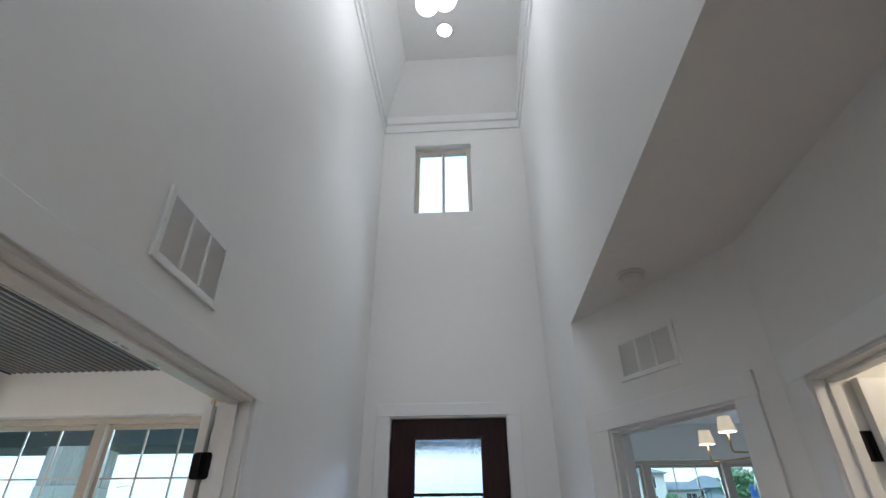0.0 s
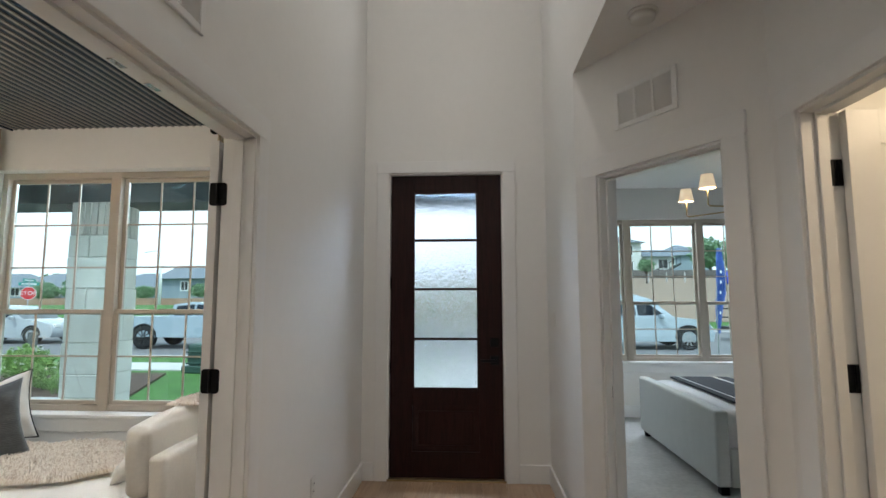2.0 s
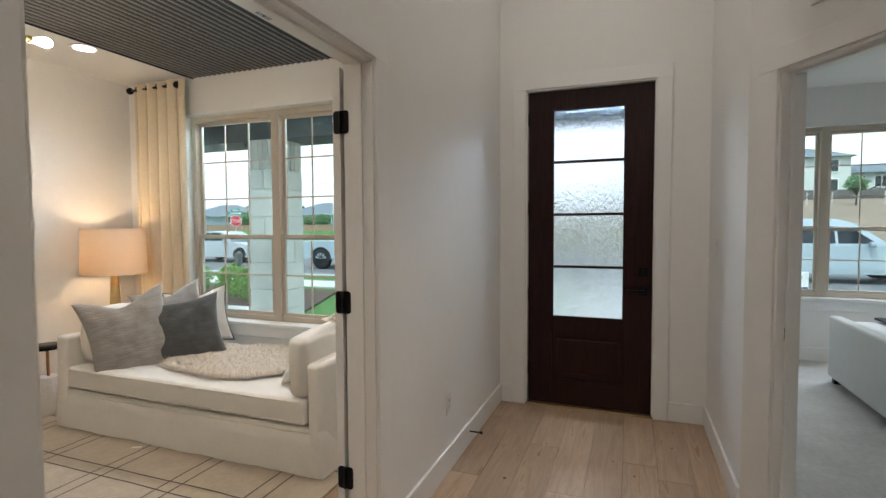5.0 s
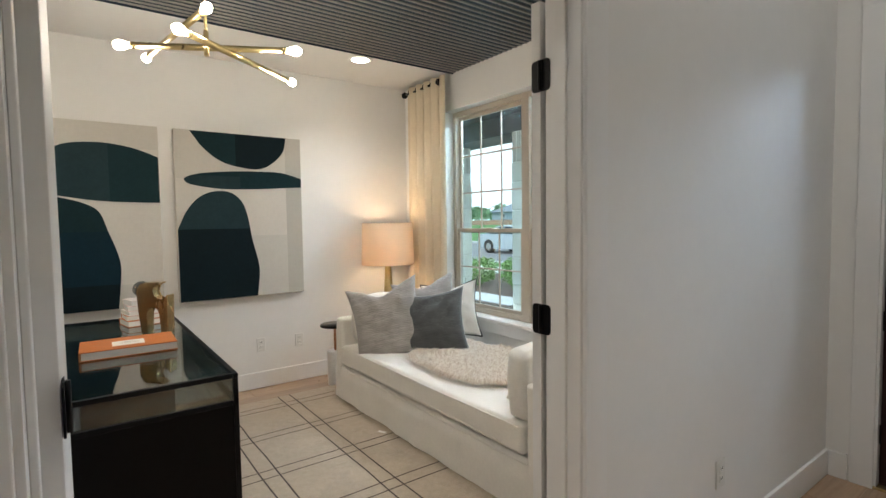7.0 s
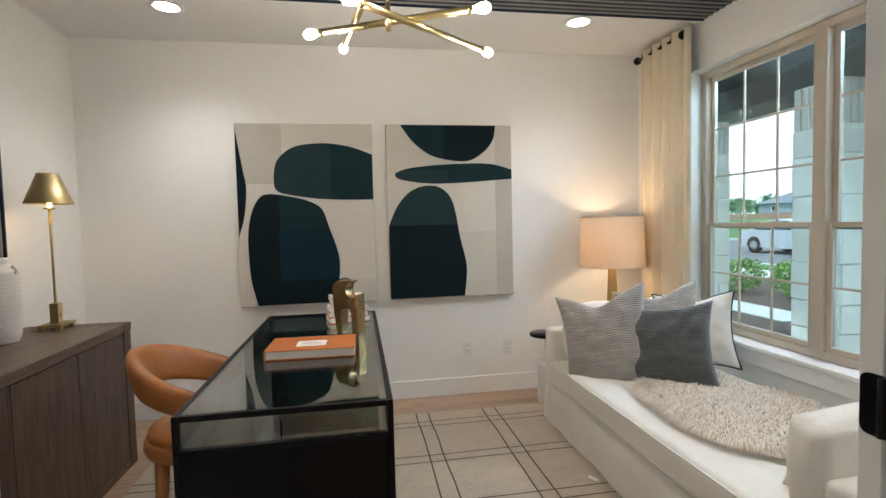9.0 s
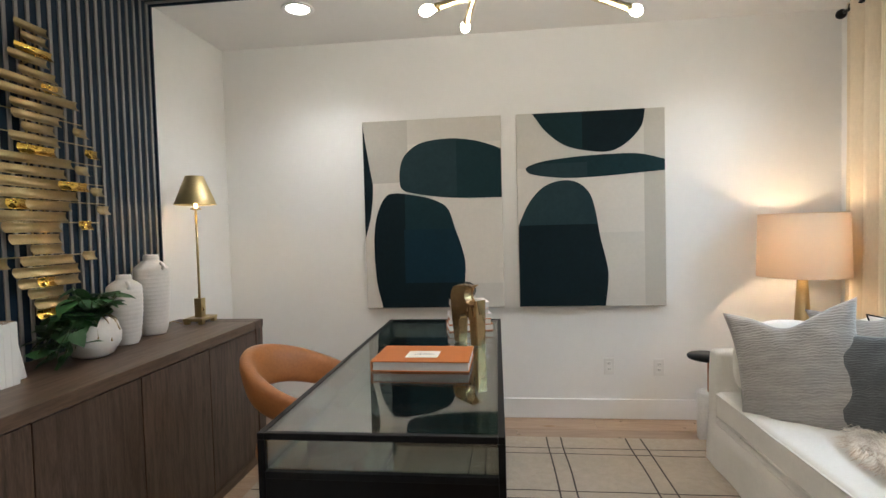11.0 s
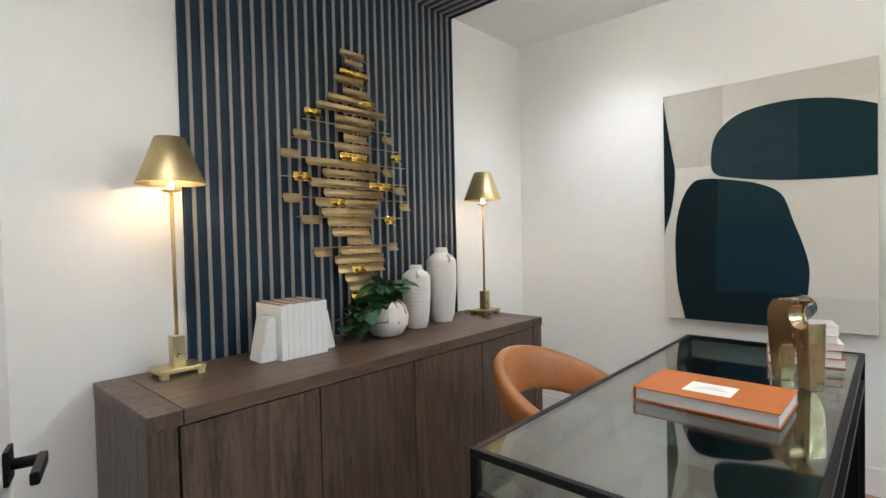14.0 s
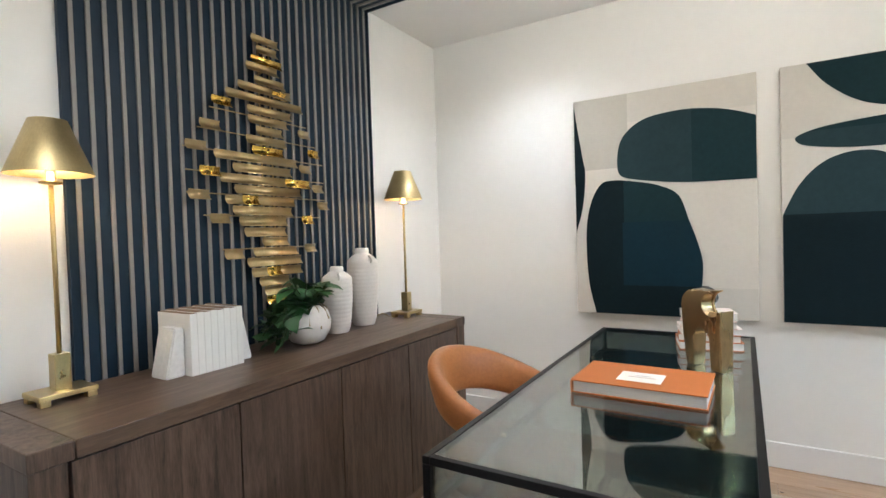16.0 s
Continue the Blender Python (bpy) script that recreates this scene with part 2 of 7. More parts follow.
def bm_box(bm, x0, y0, z0, x1, y1, z1, bevel=0.0, m=None):
    v = [bm.verts.new(p) for p in ((x0, y0, z0), (x1, y0, z0), (x1, y1, z0), (x0, y1, z0), (x0, y0, z1), (x1, y0, z1), (x1, y1, z1), (x0, y1, z1))]
    f = [bm.faces.new([v[i] for i in q]) for q in ((3, 2, 1, 0), (4, 5, 6, 7), (0, 1, 5, 4), (1, 2, 6, 5), (2, 3, 7, 6), (3, 0, 4, 7))]
    if bevel > 0:
        es = list({e for a in f for e in a.edges})
        r = bmesh.ops.bevel(bm, geom=es, offset=bevel, segments=2, affect="EDGES", profile=0.5)
        v = list({w for a in r["faces"] for w in a.verts} | {w for w in v if w.is_valid})
    if m is not None:
        bmesh.ops.transform(bm, matrix=m, verts=v)
    return v


def box_bm(*b, bevel=0.0, m=None):
    bm = bmesh.new()
    bm_box(bm, *b, bevel=bevel, m=m)
    return bm


def bm_lathe(bm, profile, n=32, cx=0.0, cy=0.0, caps=True):
    """A turned shape round the upright axis from (radius, height) pairs."""
    rings = [[bm.verts.new((cx + r * math.cos(2 * math.pi * i / n), cy + r * math.sin(2 * math.pi * i / n), z)) for i in range(n)] for r, z in profile]
    for a, b in zip(rings, rings[1:]):
        for i in range(n):
            bm.faces.new((a[i], a[(i + 1) % n], b[(i + 1) % n], b[i]))
    if caps:
        bm.faces.new(rings[0][::-1]), bm.faces.new(rings[-1])
    for f in bm.faces:
        f.smooth = True
    return bm


def lathe_bm(profile, n=32, cx=0.0, cy=0.0, caps=True):
    return bm_lathe(bmesh.new(), profile, n, cx, cy, caps)


def bm_tube(bm, points, r, n=10, caps=True):
    """A round bar along points; r is a radius or one for each point."""
    pts = [Vector(p) for p in points]
    rings = []
    side = None
    for i, p in enumerate(pts):
        d = (pts[min(i + 1, len(pts) - 1)] - pts[max(i - 1, 0)]).normalized()
        side = d.orthogonal().normalized() if side is None else (side - d * side.dot(d)).normalized()
        up = d.cross(side)
        rr = r[i] if isinstance(r, (list, tuple)) else r
        rings.append([bm.verts.new(p + rr * (side * math.cos(2 * math.pi * k / n) + up * math.sin(2 * math.pi * k / n))) for k in range(n)])
    for a, b in zip(rings, rings[1:]):
        for k in range(n):
            bm.faces.new((a[k], a[(k + 1) % n], b[(k + 1) % n], b[k])).smooth = True
    if caps:
        bm.faces.new(rings[0][::-1]), bm.faces.new(rings[-1])
    return bm


def tube_bm(points, r, n=10, caps=True):
    return bm_tube(bmesh.new(), points, r, n, caps)


def bm_prism(bm, pts, z0, z1):
    """An upright prism over a plan outline given anticlockwise."""
    lo, hi = [bm.verts.new((x, y, z0)) for x, y in pts], [bm.verts.new((x, y, z1)) for x, y in pts]
    bm.faces.new(lo[::-1]), bm.faces.new(hi)
    for i in range(len(pts)):
        j = (i + 1) % len(pts)
        bm.faces.new((lo[i], lo[j], hi[j], hi[i]))
    return bm


def mesh_of(name, bm, material):
    me = bpy.data.meshes.new(name)
    bmesh.ops.recalc_face_normals(bm, faces=bm.faces[:])
    bm.to_mesh(me)
    bm.free()
    for m in (material if isinstance(material, (list, tuple)) else [material]):
        me.materials.append(m)
    return me


def part(name, bm, material, parent=None, label="", m=None):
    ob = new(name, mesh_of(name, bm, material))
    if parent is not None:
        ob.parent = parent
    if m is not None:
        ob.matrix_basis = m
    return tagged(ob, label)


def thing(name, label, category, m=None, group=""):
    ob = new(name)
    ob.empty_display_size = 0.1
    if m is not None:
        ob.matrix_basis = m
    return tagged(ob, label, category, group)


def structure(name, bm, material, label, category):
    return tagged(part(name, bm, material), label, category, kind="structure")


def smooth_by(ob, levels=2):
    md = ob.modifiers.new("round", "SUBSURF")
    md.levels = md.render_levels = levels
    for p in ob.data.polygons:
        p.use_smooth = True
    return ob

# ---- structure ----
XA, XS, XH, XR = -3.69, -0.37, -0.245, 1.245      # art wall, study side, hall side, hall right wall
YS, YW, YF = -0.135, 4.16, 4.665                    # slat wall, study window wall, front door wall
ZC, ZT = 2.74, 6.05                                # ceiling, tall foyer ceiling
OP0, OP1, OPZ = 1.312, 2.578, 2.096                 # study doorway
YB = -1.6                                          # back of the hall
A0, A1 = Vector((1.245, 3.49, 0)), Vector((1.815, 2.58, 0))  # angled wall with the bedroom doorway
XQ = 1.815                                         # wall with the closet door
Q0, Q1 = 1.62, 2.425                                # closet doorway


def pierced(bm, along, f0, f1, a, b, z0, z1, holes):
    """A wall between two faces, along "x" or "y" from a to b, with rectangular holes (from, to, low, high)."""
    us = sorted({a, b, *(h[0] for h in holes), *(h[1] for h in holes)})
    zs = sorted({z0, z1, *(h[2] for h in holes), *(h[3] for h in holes)})
    for u0, u1 in zip(us, us[1:]):
        for w0, w1 in zip(zs, zs[1:]):
            if any(h[0] <= u0 and u1 <= h[1] and h[2] <= w0 and w1 <= h[3] for h in holes):
                continue
            if along == "y":
                bm_box(bm, f0, u0, w0, f1, u1, w1)
            else:
                bm_box(bm, u0, f0, w0, u1, f1, w1)
    bmesh.ops.remove_doubles(bm, verts=bm.verts[:], dist=1e-5)
    bm.verts.index_update()
    twin = {}
    for f in bm.faces:
        twin.setdefault(tuple(sorted(v.index for v in f.verts)), []).append(f)
    bmesh.ops.delete(bm, geom=[f for q in twin.values() if len(q) > 1 for f in q], context="FACES_ONLY")
    return bm


def wall_y(bm, x0, x1, ya, yb, z0, z1, holes=()):
    return pierced(bm, "y", x0, x1, ya, yb, z0, z1, holes)


def wall_x(bm, y0, y1, xa, xb, z0, z1, holes=()):
    return pierced(bm, "x", y0, y1, xa, xb, z0, z1, holes)


WX0, WX1, WZ0, WZ1 = -3.02, -1.16, 0.60, 2.405      # study window opening
structure("wall_west", wall_y(bmesh.new(), XA - 0.15, XA, YS - 0.15, YW + 0.2, 0, ZC), M_WALL, "white painted study wall behind the artworks", "wall")
structure("wall_south", wall_x(bmesh.new(), YS - 0.15, YS, XA, XH, 0, ZC), M_WALL, "white painted study wall behind the slats", "wall")
structure("wall_north", wall_x(bmesh.new(), YW, YW + 0.16, XA, XS, 0, ZC, [(WX0, WX1, WZ0, WZ1)]), M_WALL, "white painted study wall with the window", "wall")
structure("wall_hall", wall_y(bmesh.new(), XS, XH, YB, YF, 0, ZT + 0.3, [(OP0, OP1, 0, OPZ)]), M_WALL, "tall white painted hall wall with a double doorway", "wall")
structure("wall_front", wall_x(bmesh.new(), YF, YF + 0.16, XS, XR + 0.12, 0, ZT + 0.3, [(-0.045, 0.905, 0, 2.465), (0.10, 0.70, 4.42, 5.31)]), M_WALL, "tall white wall with the entrance door", "wall")
structure("wall_hall_right", wall_y(bmesh.new(), XR, XR + 0.12, A0.y, YF, 0, ZT + 0.3), M_WALL, "tall white wall beside the entrance door", "wall")
structure("wall_foyer_upper", wall_y(bmesh.new(), XR, XR + 0.12, YB, A0.y, ZC, ZT + 0.3), M_WALL, "tall white wall above the lowered ceiling", "wall")
structure("wall_back", wall_x(bmesh.new(), YB - 0.12, YB, XS, XQ + 0.12, 0, ZT + 0.3), M_WALL, "plain white wall closing the hall", "wall")
structure("wall_closet", wall_y(bmesh.new(), XQ, XQ + 0.12, YB, A1.y, 0, ZC, [(Q0, Q1, 0, OPZ)]), M_WALL, "white wall with the closet doorway", "wall")
AD = (A1 - A0).normalized()
AN = Vector((-AD.y, AD.x, 0))                       # away from the hall
AL = (A1 - A0).length
M_ANG = Matrix.Translation(A0) @ Matrix.Rotation(math.atan2(AD.y, AD.x), 4, "Z")
S0, S1 = 0.165, 0.885
ang = bmesh.new()
wall_x(ang, 0, 0.12, 0, AL, 0, ZC, [(S0, S1, 0, OPZ)])
bmesh.ops.transform(ang, matrix=M_ANG, verts=ang.verts[:])
structure("wall_angled", ang, M_WALL, "angled white wall with the bedroom doorway", "wall")
structure("ceiling_hall", box_bm(XR + 0.12, YB, ZC, XQ + 0.12, A0.y, ZC + 0.1), M_CEIL, "low white hall ceiling", "ceiling")
structure("ceiling_study", box_bm(XA - 0.15, YS - 0.1, ZC, XS, YW + 0.1, ZC + 0.1), M_CEIL, "white study ceiling", "ceiling")
# foyer ceiling: a flat middle with slopes that fall to the crown
fc = bmesh.new()
zl, zh = 5.66, ZT
o = [fc.verts.new(p) for p in ((XH, YB, zl + 0.25), (XR, YB, zl + 0.25), (XR, YF, zl), (XH, YF, zl))]
i4 = [fc.verts.new(p) for p in ((XH + 0.28, YB + 0.4, zh), (XR - 0.02, YB + 0.4, zh), (XR - 0.02, 4.15, zh), (XH + 0.28, 4.15, zh))]
for k in range(4):
    fc.faces.new((o[k], o[(k + 1) % 4], i4[(k + 1) % 4], i4[k]))
fc.faces.new(i4)
structure("ceiling_foyer", fc, M_CEIL, "tall vaulted white foyer ceiling", "ceiling")
structure("roof_cover", box_bm(XS, YB - 0.12, ZT + 0.30, XR + 0.12, YF + 0.16, ZT + 0.4), M_CEIL, "plain cover above the foyer", "ceiling")
structure("floor", box_bm(XA - 0.15, YB - 0.12, -0.12, XQ, YF + 0.1, -0.012), M_DARK, "subfloor under the oak planks", "floor")

# baseboards and crown
BB = 0.14


def board(name, boxes, label):
    bm = bmesh.new()
    for b in boxes:
        bm_box(bm, *b, bevel=0.004)
    return structure(name, bm, M_TRIM, label, "baseboard")


board("baseboard_study", [(XA, YS, 0, XA + 0.016, YW, BB), (XA + 0.016, YW - 0.016, 0, XS, YW, BB), (XA + 0.016, YS, 0, XS, YS + 0.016, BB),
                          (XS - 0.016, YS + 0.016, 0, XS, OP0 - 0.10, BB), (XS - 0.016, OP1 + 0.10, 0, XS, YW - 0.016, BB)], "white study baseboard")
board("baseboard_hall", [(XH, OP1 + 0.10, 0, XH + 0.016, YF, BB), (XH + 0.016, YF - 0.016, 0, -0.145, YF, BB), (1.0, YF - 0.016, 0, XR - 0.016, YF, BB),
                         (XR - 0.016, A0.y, 0, XR, YF - 0.001, BB), (XH, YB, 0, XH + 0.016, OP0 - 0.10, BB), (XQ - 0.016, YB, 0, XQ, Q0 - 0.10, BB)], "white hall baseboard")
cr = bmesh.new()
for k, (p, h) in enumerate(((0.02, 0.0), (0.05, 0.10))):
    bm_box(cr, XH, YF - p, 5.50 + h, XR, YF, 5.60 + h)
    bm_box(cr, XH, YB, 5.50 + h, XH + p * 0.6, YF - p, 5.60 + h)
    bm_box(cr, XR - p * 0.6, YB, 5.50 + h, XR, YF - p, 5.60 + h)
structure("crown_trim", cr, M_TRIM, "white crown moulding under the vaulted ceiling", "trim")


def casing_set(name, m, w, h, label, cw=0.092, depth=0.12, both=True):
    """Casing and jamb round a doorway of width w and height h; local x along the wall, y into it."""
    bm = bmesh.new()
    t = 0.018
    for y0, y1 in ((-t, 0.0), (depth, depth + t))[:2 if both else 1]:
        bm_box(bm, -cw, y0, 0, 0.006, y1, h, 0.003)
        bm_box(bm, w - 0.006, y0, 0, w + cw, y1, h, 0.003)
        bm_box(bm, -cw - 0.004, y0 - 0.002, h - 0.006, w + cw + 0.004, y1 + 0.002, h + cw, 0.003)
    for x0, x1 in ((0, 0.018), (w - 0.018, w)):
        bm_box(bm, x0, -0.004, 0, x1, depth + 0.004, h - 0.019)
    bm_box(bm, 0, -0.004, h - 0.018, w, depth + 0.004, h)
    # door stop
    for x0, x1 in ((0.018, 0.030), (w - 0.030, w - 0.018)):
        bm_box(bm, x0, depth * 0.35, 0, x1, depth * 0.66, h - 0.019, 0.002)
    bm_box(bm, 0.030, depth * 0.35, h - 0.030, w - 0.030, depth * 0.66, h - 0.018, 0.002)
    bmesh.ops.transform(bm, matrix=m, verts=bm.verts[:])
    return structure(name, bm, M_TRIM, label, "door frame")


casing_set("trim_study_door", pose(XH, OP0, 0, 0, 0, 90), OP1 - OP0, OPZ, "white painted casing of the study doorway")
structure("trim_study_rebate", box_bm(XS - 0.0225, OP0 + 0.0005, 0, XS - 0.005, OP0 + 0.058, OPZ - 0.019, bevel=0.002), M_TRIM, "white hinge side casing of the study doorway", "door frame")
casing_set("trim_bedroom_door", M_ANG @ pose(S0, 0, 0), S1 - S0, OPZ, "white painted casing of the bedroom doorway")
casing_set("trim_closet_door", pose(XQ, Q1, 0, 0, 0, -90), Q1 - Q0, OPZ, "white painted casing of the closet doorway")
casing_set("trim_front_door", pose(-0.045, YF, 0), 0.95, 2.465, "white painted casing of the entrance door", depth=0.16, both=False)

# ---- study: slats ----
SX0, SX1 = -2.885, -1.255
panel = structure("slat_panel", box_bm(SX0, YS, 0, SX1, YS + 0.012, ZC), M_NAVY, "navy painted panel behind the wall slats", "wall panel")
panel_c = structure("slat_ceiling_panel", box_bm(SX0, YS + 0.012, ZC - 0.012, SX1, YW, ZC - 0.001), M_NAVY, "navy painted panel above the ceiling slats", "ceiling panel")
N_SLAT = 30
M_SLAT = mat("taupe_slat_paint", (0.25, 0.235, 0.22), 0.45, var=0.08, scale=4)
PITCH = (SX1 - SX0) / N_SLAT
me_w = mesh_of("slat", box_bm(-0.008, 0, 0.0, 0.008, 0.009, ZC - 0.022, bevel=0.003), M_SLAT)
me_c = mesh_of("slat", box_bm(-0.008, 0, -0.009, 0.008, YW - YS - 0.014, 0, bevel=0.003), M_SLAT)
for i in range(N_SLAT):
    x = SX0 + PITCH * (i + 0.5)
    a, b = new("slat", me_w), new("slat", me_c)
    a.parent, b.parent = panel, panel_c
    a.location, b.location = (x, YS + 0.012, 0), (x, YS + 0.013, ZC - 0.012)
for x in (SX0 - 0.012, SX1):
    structure("slat_edge_trim", box_bm(x, YS, 0, x + 0.012, YS + 0.022, ZC - 0.024), M_NAVY, "navy edge strip of the slat wall", "trim")
    structure("slat_edge_trim", box_bm(x, YS, ZC - 0.024, x + 0.012, YW, ZC - 0.001), M_NAVY, "navy edge strip of the slat ceiling", "trim")

# ---- study window ----


def sash_window(name, x0, x1, z0, z1, y, units, cols, label, mat_frame=M_VINYL, rows=(3, 2)):
    """Double-hung windows side by side: outer frame, mullions, two sashes a unit with grilles."""
    win = tagged(new(name), label, "window", kind="structure")
    win.location = (0, 0, 0)
    fw, d = 0.045, 0.075
    fr = bmesh.new()
    bm_box(fr, x0, y, z0, x0 + fw, y + d, z1, 0.004), bm_box(fr, x1 - fw, y, z0, x1, y + d, z1, 0.004)
    bm_box(fr, x0 + fw, y, z1 - fw, x1 - fw, y + d, z1, 0.004), bm_box(fr, x0 + fw, y, z0, x1 - fw, y + d, z0 + fw, 0.004)
    step = (x1 - x0) / units
    for k in range(1, units):
        c = x0 + step * k
        bm_box(fr, c - 0.04, y - 0.006, z0 + 0.001, c + 0.04, y + d, z1 - 0.001, 0.006)
    part("window_frame", fr, mat_frame, win)
    zm = z0 + (z1 - z0) * 0.402
    for k in range(units):
        a = x0 + step * k + (0.04 if k else fw)
        b = x0 + step * (k + 1) - (0.04 if k < units - 1 else fw)
        for low, (c, e), yy, nr in ((True, (z0 + fw, zm + 0.02), y + 0.012, rows[1]), (False, (zm - 0.02, z1 - fw), y + 0.042, rows[0])):
            s = bmesh.new()
            w = 0.030
            bm_box(s, a, yy, c, a + w, yy + 0.026, e, 0.003), bm_box(s, b - w, yy, c, b, yy + 0.026, e, 0.003)
            bm_box(s, a + w, yy, c, b - w, yy + 0.026, c + w, 0.003), bm_box(s, a + w, yy, e - w, b - w, yy + 0.026, e, 0.003)
            if low:
                bm_box(s, (a + b) / 2 - 0.06, yy - 0.012, e - 0.012, (a + b) / 2 + 0.06, yy, e + 0.004, 0.003)
            sash = part("lower_sash" if low else "upper_sash", s, mat_frame, win)
            g = bmesh.new()
            n = cols
            for q in range(1, n):
                xx = a + w + (b - a - 2 * w) * q / n
                bm_box(g, xx - 0.006, yy + 0.008, c + w, xx + 0.006, yy + 0.018, e - w)
            for q in range(1, nr):
                zz = c + w + (e - c - 2 * w) * q / nr
                bm_box(g, a + w, yy + 0.0085, zz - 0.006, b - w, yy + 0.0175, zz + 0.006)
            part("grille", g, mat_frame, sash)
            p = part("pane", box_bm(a + w, yy + 0.0125, c + w, b - w, yy + 0.0135, e - w), M_GLASS, sash)
            p.visible_shadow = False
    return win


sash_window("window_1", WX0 + 0.003, WX1 - 0.003, WZ0 + 0.003, WZ1 - 0.003, YW + 0.085, 2, 3, "tan framed twin sash window with grilles in the study")
structure("window_sill", box_bm(WX0 - 0.06, YW - 0.035, WZ0 - 0.028, WX1 + 0.06, YW + 0.085, WZ0 + 0.001, bevel=0.006), M_TRIM, "white window stool in the study", "window sill")
structure("window_apron", box_bm(WX0 - 0.04, YW - 0.016, WZ0 - 0.12, WX1 + 0.04, YW, WZ0 - 0.029, bevel=0.004), M_TRIM, "white apron under the study window", "trim")

# ---- curtain and rod ----


def curtain(name, x0, x1, y, z0, z1, folds, amp, label):
    bm = bmesh.new()
    nx, nz = folds * 10, 14
    grid = []
    for j in range(nz + 1):
        v = j / nz
        row = []
        for i in range(nx + 1):
            u = i / nx
            ph = 2 * math.pi * folds * u
            a = amp * (0.75 + 0.35 * noise.noise((u * 4, v * 1.5, 2)))
            row.append(bm.verts.new((x0 + (x1 - x0) * u + 0.012 * math.sin(ph * 2 + v), y + a * math.sin(ph) + 0.008 * noise.noise((u * 6, v * 5, 7)), z0 + (z1 - z0) * v)))
        grid.append(row)
    for j in range(nz):
        for i in range(nx):
            bm.faces.new((grid[j][i], grid[j][i + 1], grid[j + 1][i + 1], grid[j + 1][i])).smooth = True
    th = thing(name, label, "curtain")
    ob = part("panel", bm, M_CURTAIN, th)
    md = ob.modifiers.new("thick", "SOLIDIFY")
    md.thickness = 0.003
    for k in range(folds):
        u = (k + 0.5) / folds
        g = bmesh.new()
        c = Vector((x0 + (x1 - x0) * u, YR, ZR))
        bm_tube(g, [c + Vector((0, 0.026 * math.cos(t), 0.026 * math.sin(t))) for t in [q * math.pi / 6 for q in range(13)]], 0.004, 6, False)
        part("grommet", g, M_BLACK, th)
    return th


YR, ZR = 4.07, 2.655
curtain("curtain", -3.51, -2.90, YR, 0.012, 2.70, 5, 0.042, "cream linen curtain panel gathered at the window corner")
curtain("curtain", -1.22, -0.70, YR, 0.012, 2.70, 5, 0.042, "cream linen curtain panel gathered beside the window")
for a, b in ((-3.555, -2.985), (-1.235, -0.69)):
    rod = thing("curtain_rod", "short black metal curtain rod with ball ends", "curtain rod", group="curtain rods")
    part("pole", tube_bm([(a, YR, ZR), (b, YR, ZR)], 0.011, 12), M_BLACK, rod)
    for x in (a, b):
        part("finial", lathe_bm([(0.001, -0.03), (0.02, -0.024), (0.03, -0.008), (0.03, 0.008), (0.02, 0.024), (0.001, 0.03)], 16), M_BLACK, rod, m=pose(x, YR, ZR, 0, 90, 0))
    for x in (a + 0.05, b - 0.05):
        part("bracket", tube_bm([(x, YR, ZR - 0.01), (x, YW - 0.002, ZR - 0.01)], 0.007, 8), M_BLACK, rod)

# ---- rug ----
RX0, RX1, RY0, RY1 = -3.32, -0.75, 0.55, 3.75
M_RUG = mat("beige_rug", (0.45, 0.375, 0.285), 0.95, var=0.14, scale=3.5, bump=0.9, bscale=240, sheen=0.2)
M_RUGLINE = mat("rug_line_wool", (0.085, 0.065, 0.058), 0.95, var=0.2, scale=20, bump=0.6, bscale=240)
rug = thing("area_rug", "beige low pile rug with dark crossing double lines", "rug")
part("rug_body", box_bm(RX0, RY0, 0.001, RX1, RY1, 0.014, bevel=0.005), M_RUG, rug)
for c in (0.85, 1.24, 1.33, 1.70, 1.79, 2.17, 2.26, 2.66, 2.75, 3.16, 3.25):
    lb = bmesh.new()
    n = 60
    prev = None
    for k in range(n + 1):
        x = RX0 + 0.01 + (RX1 - RX0 - 0.02) * k / n
        off = 0.007 * noise.noise((x * 3, c * 9, 0))
        v = [lb.verts.new((x, c + off + s * 0.0045, 0.0155)) for s in (-1, 1)]
        if prev:
            lb.faces.new((prev[0], v[0], v[1], prev[1]))
        prev = v
    part("line", lb, M_RUGLINE, rug)
for c in (-3.15, -3.07, -2.645, -2.565, -2.14, -2.05, -1.63, -1.54, -1.12, -1.03):
    lb = bmesh.new()
    prev = None
    for k in range(71):
        y = RY0 + 0.01 + (RY1 - RY0 - 0.02) * k / 70
        off = 0.007 * noise.noise((c * 9, y * 3, 5))
        v = [lb.verts.new((c + off + s * 0.0045, y, 0.0162)) for s in (-1, 1)]
        if prev:
            lb.faces.new((prev[0], prev[1], v[1], v[0]))
        prev = v
    part("line", lb, M_RUGLINE, rug)
tag_l = thing("care_tag", "small white paper tag lying on the rug", "tag", pose(-2.19, 2.985, 0.0185, 0, 0, 28))
part("slip", box_bm(-0.03, -0.012, 0, 0.03, 0.012, 0.002, bevel=0.0005), M_PAPER, tag_l)

